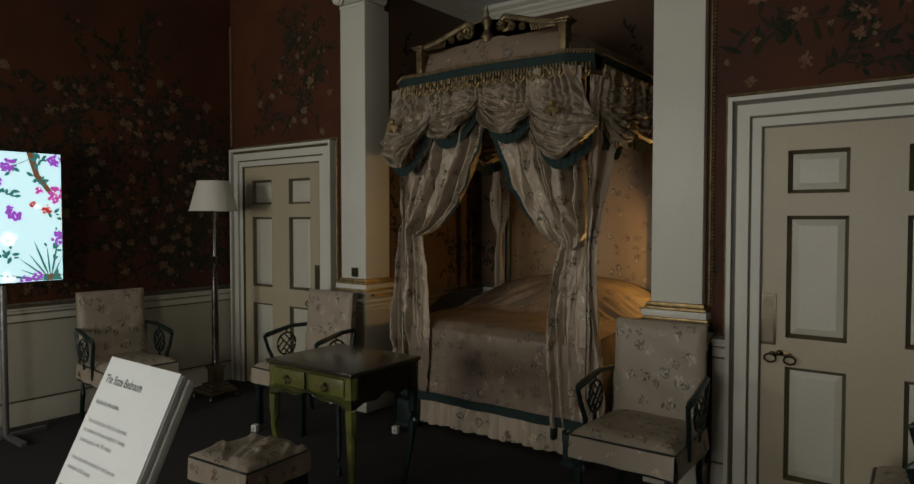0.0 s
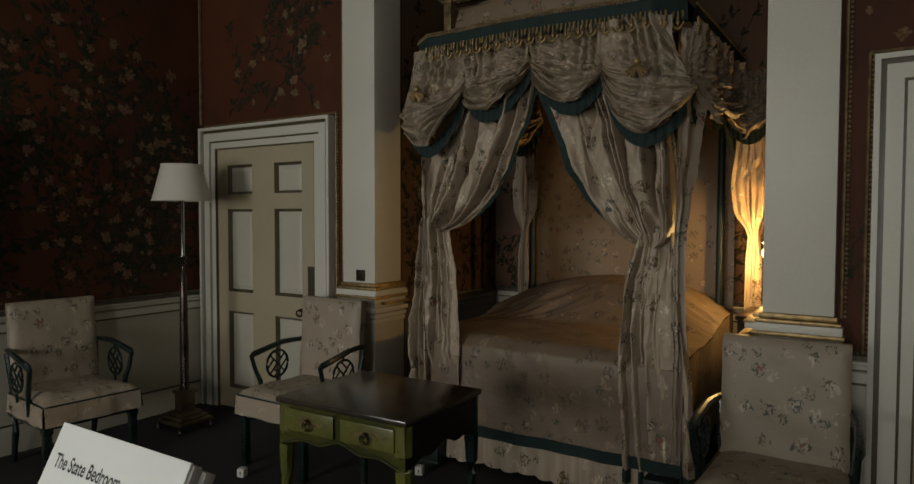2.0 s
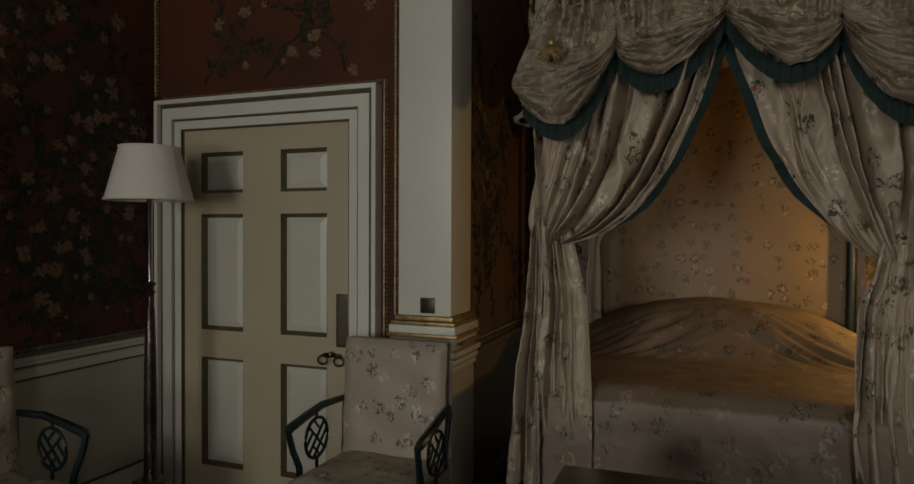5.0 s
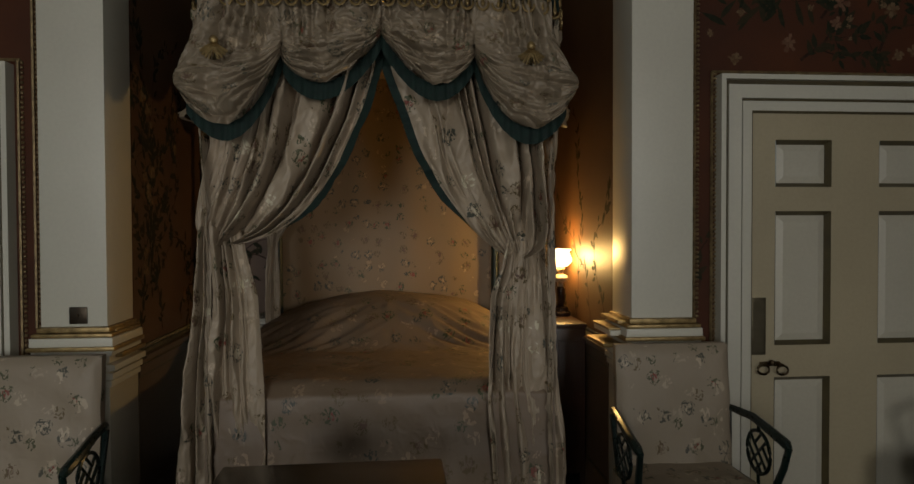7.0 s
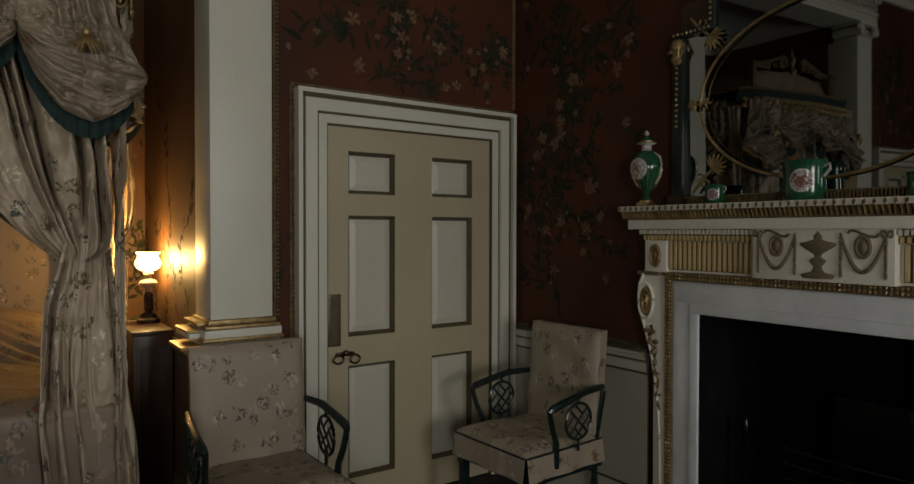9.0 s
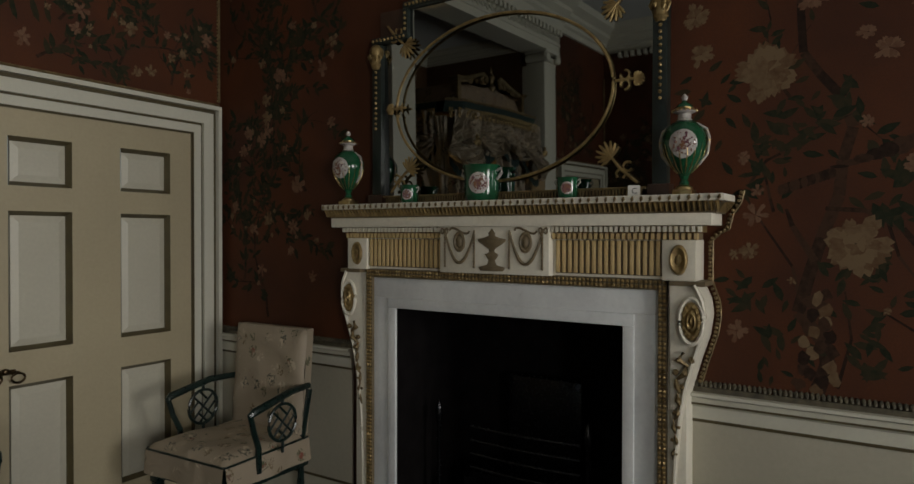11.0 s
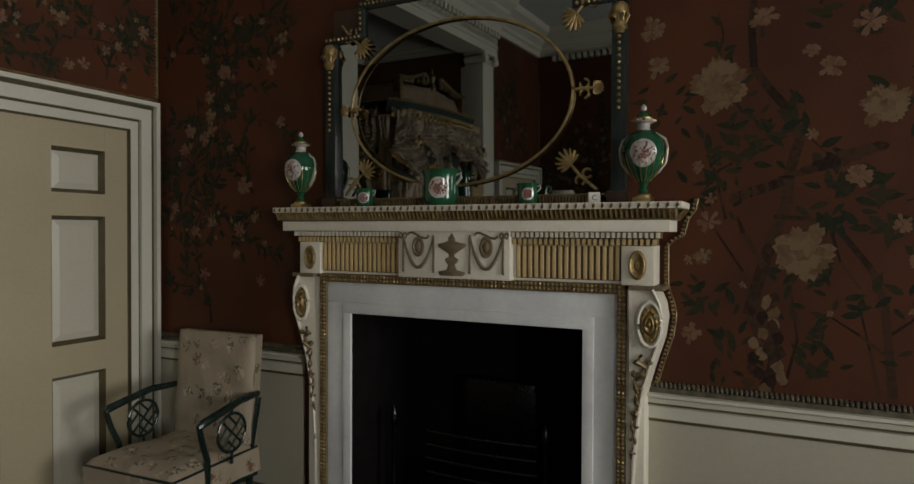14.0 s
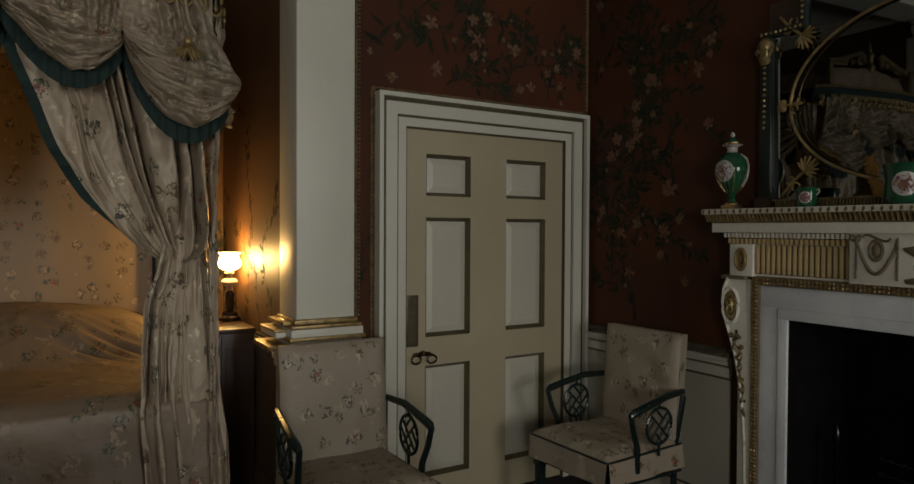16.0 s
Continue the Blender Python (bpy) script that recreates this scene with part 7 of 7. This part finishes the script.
for s, z, r in ((-5.12, 2.43, 0.045), (-4.98, 2.41, 0.04), (-4.75, 2.30, 0.04), (-5.42, 2.38, 0.03), (-4.66, 2.62, 0.04), (-5.6, 2.62, 0.045), (-4.9, 2.75, 0.05), (-5.3, 2.7, 0.03)):
    north.flower(s, z, r)
for q in ((-5.7, 2.3, 1.2), (-5.3, 2.3, 0.8), (-5.0, 2.4, 1.4), (-4.8, 2.3, 1.8), (-5.5, 2.6, 0.4), (-4.7, 2.7, 2.4)):
    north.bough(*q, 0.6, 0.009, 2, boxW)
north.bough(-1.5, 1.2, 1.57, 1.0, 0.006, 1, (-1.56, -1.45, 1.1, 3.3))
north.done()
west = Paper(wall_west, (WX, 0, 0), (0, 1, 0), (1, 0, 0), 7)
boxX = (-1.9, 3.86, 0.95, 3.4)
for s, z, r in ((2.92, 2.35, 0.055), (3.05, 2.12, 0.045), (3.25, 2.30, 0.04), (3.62, 2.22, 0.05), (3.40, 2.05, 0.035), (3.45, 1.80, 0.04), (2.6, 2.1, 0.05), (2.3, 2.4, 0.05), (2.75, 1.75, 0.04), (3.65, 2.6, 0.05), (3.2, 2.75, 0.05), (2.4, 1.6, 0.045), (3.7, 1.7, 0.03), (2.0, 2.7, 0.05), (2.85, 2.6, 0.03)):
    west.flower(s, z, r)
for k in range(10):
    west.bough(-1.6 + 0.55 * k, 0.97, 1.57 + west.r.uniform(-0.3, 0.3), 1.7, 0.012, 2, boxX)
west.done()
alc = Paper(wall_alcove_east, (AR, 0, 0), (0, 1, 0), (-1, 0, 0), 17, 0.0)
for k in range(4):
    alc.bough(4.25 + 0.3 * k, 0.96, 1.57, 1.6, 0.005, 0, (4.18, AB - 0.03, 0.95, 3.3))
alc.done()
alc2 = Paper(wall_alcove_west, (AL, 0, 0), (0, 1, 0), (1, 0, 0), 19)
for k in range(4):
    alc2.bough(4.25 + 0.3 * k, 0.96, 1.57, 1.6, 0.006, 1, (4.18, AB - 0.03, 0.95, 3.3))
alc2.done()
alc3 = Paper(wall_alcove_north, (0, AB, 0), (1, 0, 0), (0, -1, 0), 23)
for k in range(6):
    alc3.bough(AL + 0.2 + 0.4 * k, 0.96, 1.57, 1.6, 0.007, 1, (AL + 0.02, AR - 0.02, 0.95, 3.3))
alc3.done()
